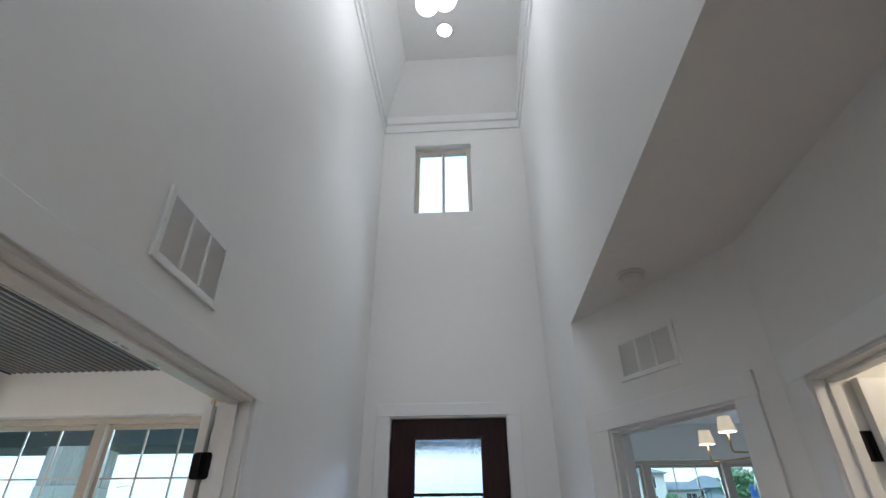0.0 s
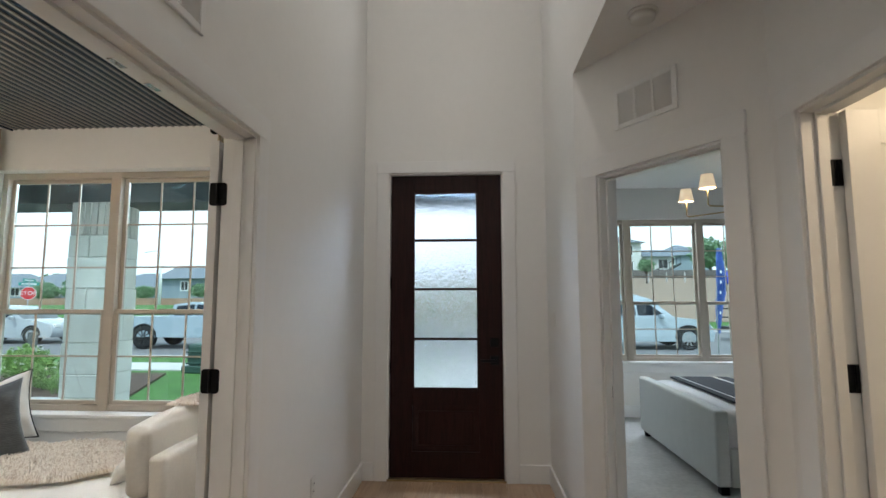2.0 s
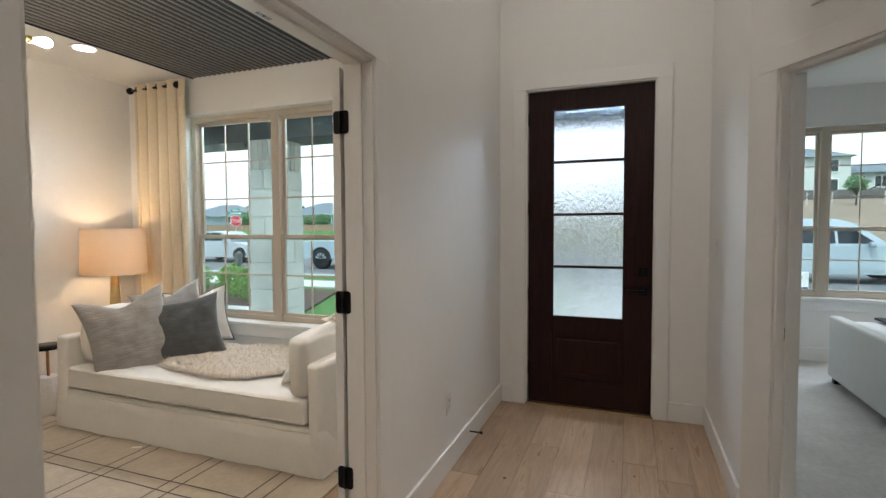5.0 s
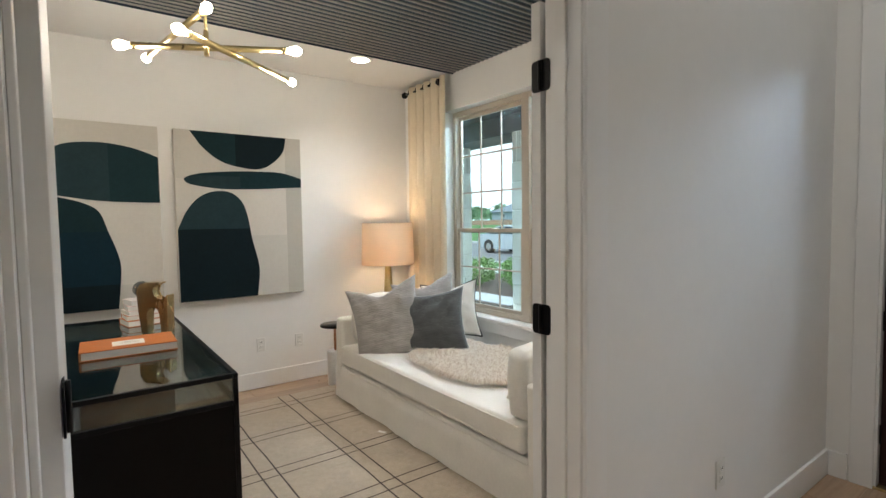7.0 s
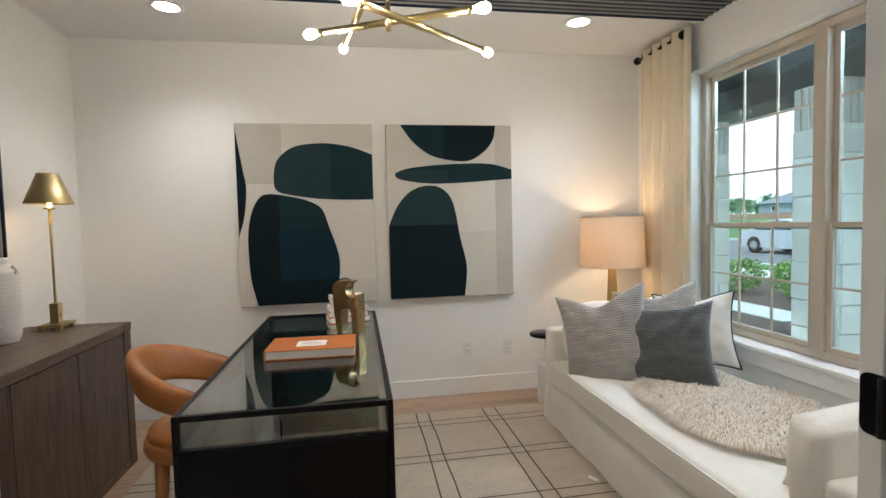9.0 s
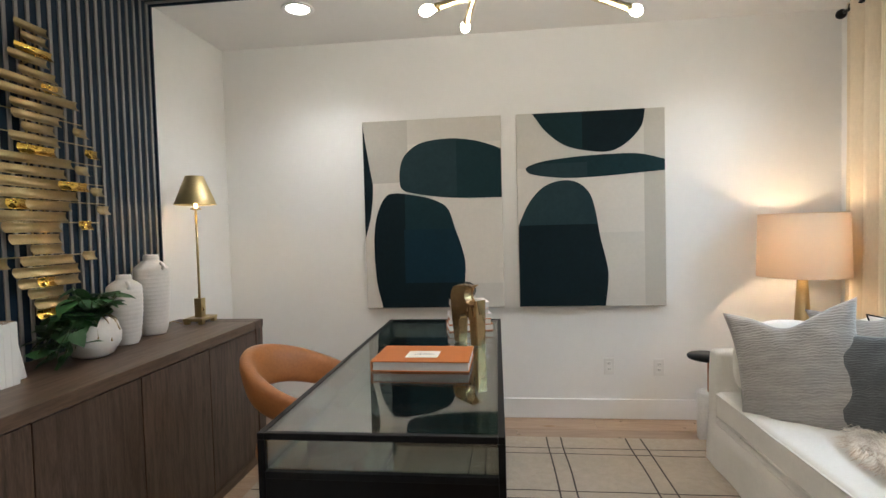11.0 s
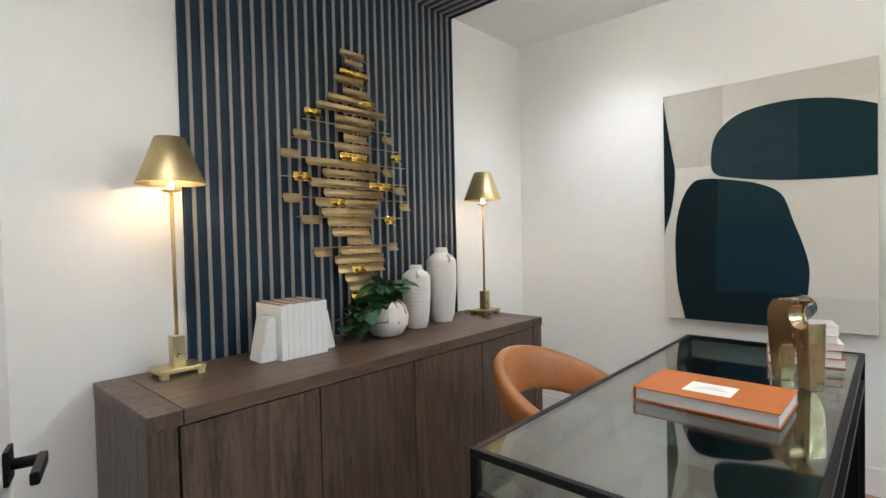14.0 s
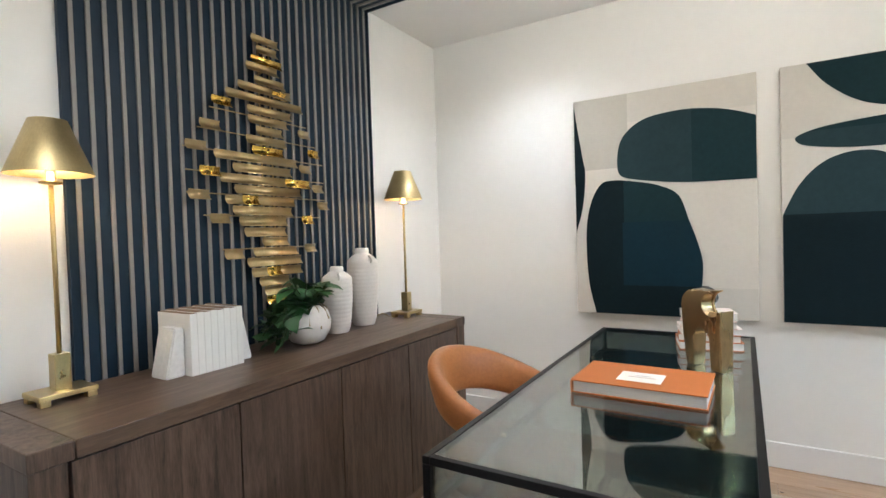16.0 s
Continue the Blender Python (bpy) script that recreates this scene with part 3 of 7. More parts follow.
# ---- credenza ----
ZK = 0.848
KX0, KX1, KY0, KY1 = -3.005, -0.912, YS + 0.03, 0.445
cred = thing("credenza", "dark brown oak credenza with four flush doors against the slat wall", "credenza")
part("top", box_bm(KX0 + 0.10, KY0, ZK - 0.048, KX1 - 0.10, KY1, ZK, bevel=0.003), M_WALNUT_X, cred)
for x in (KX0, KX1 - 0.098):
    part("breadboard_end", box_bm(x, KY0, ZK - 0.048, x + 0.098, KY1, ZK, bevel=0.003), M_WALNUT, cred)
for x in (KX0, KX1 - 0.085):
    part("side", box_bm(x + 0.002, KY0, 0.0, x + 0.083, KY1 - 0.004, ZK - 0.049, bevel=0.003), M_WALNUT, cred)
part("carcass", box_bm(KX0 + 0.085, KY0, 0.055, KX1 - 0.087, KY1 - 0.03, ZK - 0.051), M_DARK, cred)
part("plinth", box_bm(KX0 + 0.085, KY1 - 0.03, 0.0, KX1 - 0.087, KY1 - 0.006, 0.052, bevel=0.002), M_WALNUT_X, cred)
dw = (KX1 - KX0 - 0.176) / 4
for k in range(4):
    x = KX0 + 0.087 + dw * k
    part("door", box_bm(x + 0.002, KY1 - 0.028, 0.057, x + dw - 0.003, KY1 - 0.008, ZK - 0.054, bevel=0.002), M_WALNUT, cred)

# ---- buffet lamps ----


def buffet_lamp(m, group):
    th = thing("buffet_lamp", "slender brass buffet lamp with cone shade, lit, on the credenza", "table lamp", m, group)
    bm = box_bm(-0.080, -0.060, 0.018, 0.080, 0.060, 0.034, bevel=0.003)
    for sx in (-1, 1):
        for sy in (-1, 1):
            bm_box(bm, sx * 0.062 - 0.014, sy * 0.045 - 0.014, 0, sx * 0.062 + 0.014, sy * 0.045 + 0.014, 0.019, 0.002)
    part("foot", bm, M_BRASS, th)
    part("block", box_bm(-0.022, -0.022, 0.034, 0.022, 0.022, 0.145, bevel=0.002), M_BRASS, th)
    part("stem", tube_bm([(0, 0, 0.145), (0, 0, 0.745)], 0.0068, 14), M_BRASS, th)
    part("collar", lathe_bm([(0.010, 0.668), (0.030, 0.672), (0.030, 0.678), (0.014, 0.682), (0.014, 0.75), (0.010, 0.736)], 20), M_BRASS, th)
    sh = bmesh.new()
    bm_lathe(sh, [(0.116, 0.700), (0.050, 0.868), (0.0485, 0.868), (0.1145, 0.700)], 40, caps=False)
    ob = part("shade", sh, M_SHADEBRASS, th, "brushed brass cone shade")
    cap = lathe_bm([(0.001, 0.862), (0.0495, 0.862), (0.0495, 0.866), (0.001, 0.866)], 40)
    part("shade_top", cap, M_SHADEBRASS, th)
    part("bulb", lathe_bm([(0.004, 0.762), (0.012, 0.766), (0.014, 0.782), (0.022, 0.807), (0.018, 0.827), (0.002, 0.835)], 16), M_LAMPBULB, th)
    return th


L1, L2 = (-1.148, 0.022, ZK), (-2.890, 0.112, ZK)
for p in (L1, L2):
    buffet_lamp(pose(*p), "buffet lamps")
    bulb_light("buffet_lamp_glow", (p[0], p[1], p[2] + 0.716), 2.4, (1.0, 0.66, 0.34), 0.03)
lead = thing("lamp_cord", "thin brass lamp cord lying behind the lamp", "cord")
part("wire", tube_bm([(L2[0] + 0.07, 0.04, ZK + 0.004), (L2[0] + 0.12, 0.02, ZK + 0.03), (L2[0] + 0.16, -0.01, ZK + 0.012), (L2[0] + 0.15, -0.04, ZK + 0.004)], 0.0025, 6), M_BRASS_DULL, lead)

# ---- credenza objects ----


def ribbed_vase(name, m, h, r, label, handles):
    th = thing(name, label, "vase", m, "ribbed vases")
    pr = []
    n = 60
    for k in range(n + 1):
        v = k / n
        if v < 0.08:
            rr = r * (0.66 + 0.14 * v / 0.08)
        elif v < 0.82:
            rr = r * (0.80 + 0.20 * math.sin(math.pi * (v - 0.08) / 1.15))
        elif v < 0.93:
            q = (v - 0.82) / 0.11
            rr = r * (0.975 - 0.55 * q ** 1.5)
        else:
            rr = r * (0.425 + 0.02 * math.sin((v - 0.93) * 60))
        if 0.1 < v < 0.78:
            rr += 0.0013 * math.sin(v * h * 2 * math.pi / 0.021)
        pr.append((rr, v * h))
    pr += [(r * 0.36, h), (r * 0.34, h * 0.93), (0.001, h * 0.92)]
    part("body", lathe_bm(pr, 40), M_CERAMIC, th)
    for a in handles:
        ca, sa = math.cos(a), math.sin(a)
        pts = [(ca * r * (0.80 + 0.26 * math.sin(t)), sa * r * (0.80 + 0.26 * math.sin(t)), h * (0.80 + 0.10 * t / math.pi)) for t in [q * math.pi / 8 for q in range(9)]]
        part("handle", tube_bm(pts, 0.008, 8), M_CERAMIC, th)
    return th


ribbed_vase("vase", pose(-2.338, 0.076, ZK), 0.336, 0.077, "smaller white ribbed ceramic vase with two lug handles", (0.9, 4.04))
ribbed_vase("vase", pose(-2.572, 0.048, ZK), 0.422, 0.086, "tall white ribbed ceramic vase with two lug handles", (1.3, 4.44))

for k in range(8):
    bx = -1.487 - 0.027 * k
    bk = thing("white_book", "upright book with a plain white spine on the credenza", "book", pose(bx, 0.065, ZK), "row of white books")
    h = 0.222 + 0.003 * (k % 2)
    part("cover", box_bm(-0.0268, -0.10, 0, -0.0002, 0.105, h, bevel=0.0015), M_PAPER, bk)
    part("page_block", box_bm(-0.024, -0.098, h + 0.0002, -0.003, 0.100, h + 0.0025), mat("page_edges", (0.22, 0.15, 0.10), 0.8, var=0.2, scale=60, stretch=(20, 1, 1)) if k == 0 else bpy.data.materials["page_edges"], bk)
for x, s in ((-1.486, 1), (-1.704, -1)):
    be = thing("bookend", "wedge shaped white marble bookend", "bookend", pose(x, 0.085 if s > 0 else 0.075, ZK), "marble bookends")
    bm = bmesh.new()
    v = [bm.verts.new(p) for p in ((0, -0.05, 0), (s * 0.072, -0.05, 0), (s * 0.072, 0.05, 0), (0, 0.05, 0), (0, -0.05, 0.175), (s * 0.036, -0.05, 0.175), (s * 0.036, 0.05, 0.175), (0, 0.05, 0.175))]
    for q in ((3, 2, 1, 0), (4, 5, 6, 7), (0, 1, 5, 4), (1, 2, 6, 5), (2, 3, 7, 6), (3, 0, 4, 7)):
        bm.faces.new([v[i] for i in q])
    bmesh.ops.bevel(bm, geom=bm.edges[:], offset=0.005, segments=2, affect="EDGES")
    part("block", bm, M_MARBLE, be)

# ---- potted ivy ----
PX, PY = -2.085, 0.122
pot = thing("potted_ivy", "round speckled white pot with trailing green ivy", "potted plant", pose(PX, PY, ZK))
part("pot", lathe_bm([(0.045, 0), (0.075, 0.012), (0.104, 0.06), (0.108, 0.10), (0.095, 0.145), (0.070, 0.170), (0.062, 0.176), (0.056, 0.17), (0.05, 0.15), (0.001, 0.15)], 40), M_CERAMIC, pot)
for k in range(7):
    a = 0.4 + k * 0.5
    part("drip", tube_bm([(0.064 * math.cos(a), 0.064 * math.sin(a), 0.178), (0.088 * math.cos(a), 0.088 * math.sin(a), 0.158), (0.1075 * math.cos(a), 0.1075 * math.sin(a), 0.112 - 0.02 * (k % 3))], [0.003, 0.0022, 0.0035], 6), M_BRASS_DULL, pot)
M_LEAF = mat("ivy_leaf", (0.035, 0.10, 0.032), 0.42, var=0.3, scale=14, per_object=0.35, bump=0.2, bscale=90)
M_STEM = mat("ivy_stem", (0.05, 0.08, 0.03), 0.6, var=0.1)


def leaf_mesh():
    bm = bmesh.new()
    side = [(0, 0), (0.30, 0.05), (0.46, 0.28), (0.40, 0.55), (0.22, 0.82), (0, 1.08)]
    mid = [bm.verts.new((0, y, -0.16 * y * y)) for _, y in side]
    for s in (-1, 1):
        edge = [mid[0]] + [bm.verts.new((s * x, y, 0.10 - 0.16 * y * y - 0.15 * abs(x))) for x, y in side[1:-1]] + [mid[-1]]
        for i in range(len(side) - 1):
            q = [mid[i], mid[i + 1], edge[i + 1], edge[i]]
            q = list(dict.fromkeys(q))
            if len(q) > 2:
                bm.faces.new(q if s > 0 else q[::-1]).smooth = True
    return mesh_of("leaf", bm, M_LEAF)


LEAF = leaf_mesh()
rl = random.Random(4)


def put_leaf(parent, p, size, yaw, pitch):
    o = new("leaf", LEAF)
    o.parent = parent
    o.matrix_basis = Matrix.Translation(p) @ Euler((pitch, rl.uniform(-0.4, 0.4), yaw)).to_matrix().to_4x4() @ Matrix.Scale(size, 4)
    return o


for k in range(34):
    a = rl.uniform(0, 6.283)
    trailing = k < 18
    if trailing:
        a = rl.uniform(-0.8, 0.4)
        reach, drop = rl.uniform(0.11, 0.21), rl.uniform(0.06, 0.150)
        pts = [Vector((0.02 * math.cos(a), 0.02 * math.sin(a), 0.15)), Vector((0.06 * math.cos(a), 0.06 * math.sin(a), 0.21)), Vector((0.12 * math.cos(a), 0.12 * math.sin(a), 0.185)), Vector((reach * 1.0 * math.cos(a) + 0.035 * math.cos(a), reach * math.sin(a), 0.175 - drop))]
    else:
        h = rl.uniform(0.24, 0.31)
        pts = [Vector((0.02 * math.cos(a), 0.02 * math.sin(a), 0.15)), Vector((0.05 * math.cos(a), 0.05 * math.sin(a), 0.21)), Vector((rl.uniform(0.07, 0.13) * math.cos(a), 0.10 * math.sin(a), h))]
    part("stem", tube_bm(pts, 0.0022, 5), M_STEM, pot)
    for i in range(len(pts) - 1):
        for q in (0.35, 0.9):
            p = pts[i].lerp(pts[i + 1], q)
            if p.z < 0.03 or p.length < 0.16:
                p = p + Vector((0, 0, 0.03))
            put_leaf(pot, p, rl.uniform(0.056, 0.094), rl.uniform(-3.1, 3.1), rl.uniform(-0.9, 0.3))

# ---- brass wall sculpture ----
gold = thing("wall_sculpture", "diamond shaped brass wall sculpture of curved strips on rods", "wall art", pose(0, YS + 0.022, 0))


def gx(px):
    return -1.650 - (px - 70) / 512 * 0.796


def gz(py):
    return 2.306 - (py - 48) / 1022 * 1.283


def strip(a, b, py, material, lift=0.0, h=0.0425, name="strip"):
    bm = bmesh.new()
    n = 8
    rows = []
    for e in (gx(a), gx(b)):
        rows.append([bm.verts.new((e, 0.034 + lift - 0.011 * math.sin(t * math.pi / n) + 0.012 * (1 - t / n), gz(py) - h / 2 + h * t / n)) for t in range(n + 1)])
    for t in range(n):
        bm.faces.new((rows[0][t], rows[0][t + 1], rows[1][t + 1], rows[1][t])).smooth = True
    ob = part(name, bm, material, gold)
    md = ob.modifiers.new("thick", "SOLIDIFY")
    md.thickness = 0.0016
    return ob


STRIPS = ((293, 390, 78), (310, 383, 115), (290, 403, 155), (270, 383, 187), (300, 410, 230), (240, 433, 265), (200, 480, 303), (268, 430, 345), (272, 415, 380),
          (297, 393, 418), (262, 407, 455), (280, 393, 493), (155, 450, 525), (212, 422, 565), (170, 498, 605), (215, 460, 642), (185, 435, 680))
STRIPS2 = ((207, 420, 718), (228, 400, 757), (243, 393, 796), (306, 402, 832), (272, 437, 870), (250, 455, 907), (262, 452, 945), (290, 402, 982), (306, 415, 1018), (314, 405, 1055))
for k, (a, b, y) in enumerate(STRIPS + STRIPS2):
    strip(a, b, y, M_GOLD if k in (2, 11, 26) else M_BRASS_DULL, 0.003 * (k % 2))
for a, b, y in ((360, 412, 272), (397, 498, 605), (237, 292, 680), (315, 367, 945)):
    strip(a, b, y, M_GOLD, 0.0085, name="polished_strip")
for x, y, g in ((182, 342, 1), (143, 430, 0), (100, 507, 0), (138, 588, 1), (103, 669, 0), (163, 748, 0), (203, 874, 0)):
    strip(x - 30, x + 30, y, M_GOLD if g else M_BRASS_DULL, 0.006, name="tab")
for x, y, g in ((482, 402, 0), (522, 475, 1), (482, 543, 0), (537, 618, 0), (558, 688, 0), (486, 748, 1), (494, 863, 0)):
    strip(x - 23, x + 23, y, M_GOLD if g else M_BRASS_DULL, 0.006, name="tab")
for a, b, y in ((152, 505, 366), (113, 545, 442), (70, 575, 512), (75, 578, 588), (75, 580, 662), (122, 553, 737), (175, 515, 856)):
    part("rod", tube_bm([(gx(a), 0.020, gz(y)), (gx(b), 0.020, gz(y))], 0.003, 6), M_BRASS_DULL, gold)
for px in (325, 365):
    part("spine", tube_bm([(gx(px), 0.012, gz(60)), (gx(px), 0.012, gz(1060))], 0.004, 6), M_BRASS_DULL, gold)
for px, py in ((325, 200), (365, 900), (325, 600)):
    part("standoff", tube_bm([(gx(px), -0.001, gz(py)), (gx(px), 0.03, gz(py))], 0.004, 6), M_BRASS_DULL, gold)

# ---- paintings ----


def curve(pts, n=6):
    """A smooth closed outline through points of the canvas (0 to 1), cut at its borders."""
    out = []
    k = len(pts)
    for i in range(k):
        p0, p1, p2, p3 = (Vector(pts[(i + d) % k]) for d in (-1, 0, 1, 2))
        if (p2.x in (0, 1) and p2.x == p3.x) or (p2.y in (0, 1) and p2.y == p3.y):
            p3 = 2 * p2 - p1
        if (p0.x in (0, 1) and p0.x == p1.x) or (p0.y in (0, 1) and p0.y == p1.y):
            p0 = 2 * p1 - p2
        border = (p1.x in (0, 1) and p1.x == p2.x) or (p1.y in (0, 1) and p1.y == p2.y)
        for q in range(1 if border else n):
            t = q / n
            v = 0.5 * (2 * p1 + (p2 - p0) * t + (2 * p0 - 5 * p1 + 4 * p2 - p3) * t * t + (3 * p1 - p0 - 3 * p2 + p3) * t ** 3)
            out.append((min(1, max(0, v.x)), min(1, max(0, v.y))))
    return out


def clip_poly(poly, axis, value, keep_more):
    out = []
    for i in range(len(poly)):
        a, b = poly[i], poly[(i + 1) % len(poly)]
        ia, ib = (a[axis] >= value) == keep_more, (b[axis] >= value) == keep_more
        if ia:
            out.append(a)
        if ia != ib:
            t = (value - a[axis]) / (b[axis] - a[axis])
            out.append((a[0] + (b[0] - a[0]) * t, a[1] + (b[1] - a[1]) * t))
    return out


def canvas_paint(name, col):
    m = mat(name, col, 0.75, var=0.14 if col[0] < 0.1 else 0.035, scale=5, bump=0.25, bscale=160)
    m.node_tree.nodes["Principled BSDF"].inputs["Specular IOR Level"].default_value = 0.18
    return m


P_TEAL, P_DEEP, P_BLUE, P_GREY = (canvas_paint(n, c) for n, c in (("teal_paint", (0.008, 0.025, 0.030)), ("deep_teal_paint", (0.0035, 0.011, 0.015)), ("blue_teal_paint", (0.005, 0.021, 0.033)), ("slate_paint", (0.017, 0.036, 0.042))))
P_BASE, P_SAND, P_LIGHT = (canvas_paint(n, c) for n, c in (("canvas_white", (0.62, 0.58, 0.52)), ("canvas_sand", (0.47, 0.445, 0.39)), ("canvas_grey", (0.56, 0.53, 0.475))))


def painting(y0, y1, z0, z1, fields, shapes, label):
    th = thing("painting", label, "painting", pose(XA, y0, z0), "pair of paintings")
    w, h, d = y1 - y0, z1 - z0, 0.072
    part("canvas", box_bm(0.004, 0, 0, d, w, h, bevel=0.003), P_BASE, th)

    def sheet(nm, poly, mt, lift):
        bm = bmesh.new()
        e = 0.0035
        vs = [bm.verts.new((d + lift, min(w - e, max(e, u * w)), min(h - e, max(e, (1 - v) * h)))) for u, v in poly]
        f = bm.faces.new(vs)
        bmesh.ops.triangulate(bm, faces=[f])
        bmesh.ops.solidify(bm, geom=bm.faces[:], thickness=0.0006)
        part(nm, bm, mt, th)
    for k, (a, b, c, e, mt) in enumerate(fields):
        sheet("colour_field", [(a, c), (b, c), (b, e), (a, e)], mt, 0.0009 + 0.0005 * k)
    for pts, cuts in shapes:
        poly = curve(pts)
        for k, (mt, clips) in enumerate(cuts):
            q = poly
            for axis, value, more in clips:
                q = clip_poly(q, axis, value, more)
            if len(q) > 2:
                sheet("painted_shape", q, mt, 0.004 + 0.0009 * k)
    return th


def uv(tl, tr, bl, br, *pts):
    """Places within a tilted four-cornered outline, as shares of its width and height."""
    out = []
    for x, y in pts:
        u = v = 0.5
        for _ in range(12):
            x0, x1 = tl[0] + (bl[0] - tl[0]) * v, tr[0] + (br[0] - tr[0]) * v
            u = (x - x0) / (x1 - x0)
            y0, y1 = tl[1] + (tr[1] - tl[1]) * u, bl[1] + (br[1] - bl[1]) * u
            v = (y - y0) / (y1 - y0)
        out.append(tuple(0.0 if k < 0.02 else 1.0 if k > 0.98 else k for k in (u, v)))
    return out


AY = (0.940, 1.925, 2.030, 3.018)
AZ = (0.808, 2.146)
ART_A = ((642, 214), (889, 203), (651, 543), (893, 541))
ART_B = ((914, 203), (1173, 194), (918, 542), (1176, 542))
s_sliver = uv(*ART_A, (642, 220), (648, 250), (657, 300), (662, 330), (658, 380), (651, 420), (642, 445))
s_upper = uv(*ART_A, (710, 315), (714, 283), (730, 262), (755, 249), (800, 243), (840, 246), (868, 253), (890, 261), (890, 346), (840, 347), (790, 346), (740, 340), (716, 333))
s_lower = uv(*ART_A, (664, 420), (670, 375), (685, 345), (705, 339), (740, 343), (770, 350), (795, 365), (808, 400), (820, 435), (826, 465), (824, 505), (821, 543), (680, 543), (668, 490))
painting(AY[0], AY[1], *AZ, [(0, 0.33, 0, 0.33, P_SAND), (0.33, 1, 0, 0.13, P_LIGHT), (0.7, 1, 0.87, 1, P_LIGHT)],
         [(s_sliver, [(P_DEEP, [])]), (s_upper, [(P_TEAL, []), (P_GREY, [(0, 0.68, False)])]),
          (s_lower, [(P_TEAL, []), (P_DEEP, [(0, 0.30, False)]), (P_BLUE, [(0, 0.29, True), (1, 0.58, True)]), (P_DEEP, [(1, 0.865, True)])])],
         "large abstract canvas of stacked dark teal forms on cream")
t_bowl = uv(*ART_B, (943, 200), (965, 232), (1000, 258), (1040, 268), (1080, 269), (1110, 253), (1133, 226), (1139, 200))
t_lens = uv(*ART_B, (931, 300), (938, 293), (965, 285), (1020, 278), (1080, 274), (1130, 274), (1176, 284), (1176, 303), (1120, 308), (1060, 313), (1000, 315), (945, 309))
t_tomb = uv(*ART_B, (914, 400), (935, 360), (960, 332), (990, 320), (1020, 322), (1042, 340), (1053, 370), (1062, 420), (1072, 460), (1076, 490), (1071, 542), (914, 542))
painting(AY[2], AY[3], *AZ, [(0, 0.86, 0, 0.28, P_LIGHT), (0.86, 1, 0, 1, P_SAND), (0.5, 0.86, 0.62, 1, P_LIGHT)],
         [(t_bowl, [(P_TEAL, []), (P_DEEP, [(0, 0.45, True)])]), (t_lens, [(P_TEAL, []), (P_GREY, [(0, 0.48, False), (1, 0.26, True)])]),
          (t_tomb, [(P_GREY, []), (P_DEEP, [(1, 0.575, True)])])],
         "large abstract canvas of a bowl and arch in dark teal")

# ---- desk ----
DX0, DX1, DY0, DY1, DZ = -3.075, -1.372, 1.224, 1.893, 0.824
desk = thing("desk", "black metal and glass desk with a glazed display top", "desk")
B = 0.019
for x in (DX0, DX1 - B):
    for y in (DY0, DY1 - B):
        part("leg", box_bm(x, y, 0.0165, x + B, y + B, DZ - B - 0.0005, bevel=0.002), M_BLACK, desk)
fr = bmesh.new()
for z in (DZ - B, 0.698):
    bm_box(fr, DX0, DY0, z, DX1, DY0 + B, z + B, 0.002), bm_box(fr, DX0, DY1 - B, z, DX1, DY1, z + B, 0.002)
    bm_box(fr, DX0, DY0 + B, z, DX0 + B, DY1 - B, z + B, 0.002), bm_box(fr, DX1 - B, DY0 + B, z, DX1, DY1 - B, z + B, 0.002)
part("top_frame", fr, M_BLACK, desk)
part("glass_top", box_bm(DX0 + B, DY0 + B, DZ - 0.008, DX1 - B, DY1 - B, DZ - 0.002), M_DESKGLASS, desk, "grey tinted glass top")
part("glass_shelf", box_bm(DX0 + B, DY0 + B, 0.710, DX1 - B, DY1 - B, 0.716), M_DESKGLASS, desk, "grey tinted glass shelf")
for b in ((DX1 - 0.016, DY0 + B, 0.716, DX1 - 0.012, DY1 - B, DZ - B), (DX0 + 0.012, DY0 + B, 0.716, DX0 + 0.016, DY1 - B, DZ - B),
          (DX0 + B, DY0 + 0.012, 0.716, DX1 - B, DY0 + 0.016, DZ - B), (DX0 + B, DY1 - 0.016, 0.716, DX1 - B, DY1 - 0.012, DZ - B)):
    part("glass_side", box_bm(*b), M_DESKGLASS, desk)
for x in (DX0 + 0.004, DX1 - 0.022):
    part("end_panel", box_bm(x, DY0 + B, 0.05, x + 0.018, DY1 - B, 0.6975), M_BLACKWOOD, desk)
for y in (DY0 + 0.004, DY1 - 0.022):
    part("rail", box_bm(DX0 + B, y, 0.05, DX1 - B, y + 0.018, 0.076, bevel=0.002), M_BLACK, desk)
for k, x in enumerate((-1.75, -2.25, -2.75)):
    part("clip", tube_bm([(x, DY0 + 0.024, 0.74), (x, DY0 + 0.036, 0.74)], 0.006, 10), M_BRASS_DULL, desk)

# ---- things on the desk ----
bk = thing("orange_book", "large orange cloth book with a white title label", "book", pose(-2.085, 1.583, DZ, 0, 0, -1.5))
part("back_cover", box_bm(-0.129, -0.188, 0.0, 0.129, 0.188, 0.004, bevel=0.001), M_ORANGE, bk)
part("page_block", box_bm(-0.124, -0.183, 0.004, 0.124, 0.184, 0.036), mat("book_pages", (0.54, 0.53, 0.52), 0.8, var=0.16, scale=30, stretch=(0.3, 0.3, 20)), bk)
part("front_cover", box_bm(-0.129, -0.188, 0.036, 0.129, 0.188, 0.040, bevel=0.001), M_ORANGE, bk)
part("spine", box_bm(-0.129, -0.1915, 0.0, 0.129, -0.188, 0.040, bevel=0.0008), M_ORANGE, bk)
part("title_label", box_bm(-0.032, -0.068, 0.0401, 0.070, 0.060, 0.0412), M_PAPER, bk)
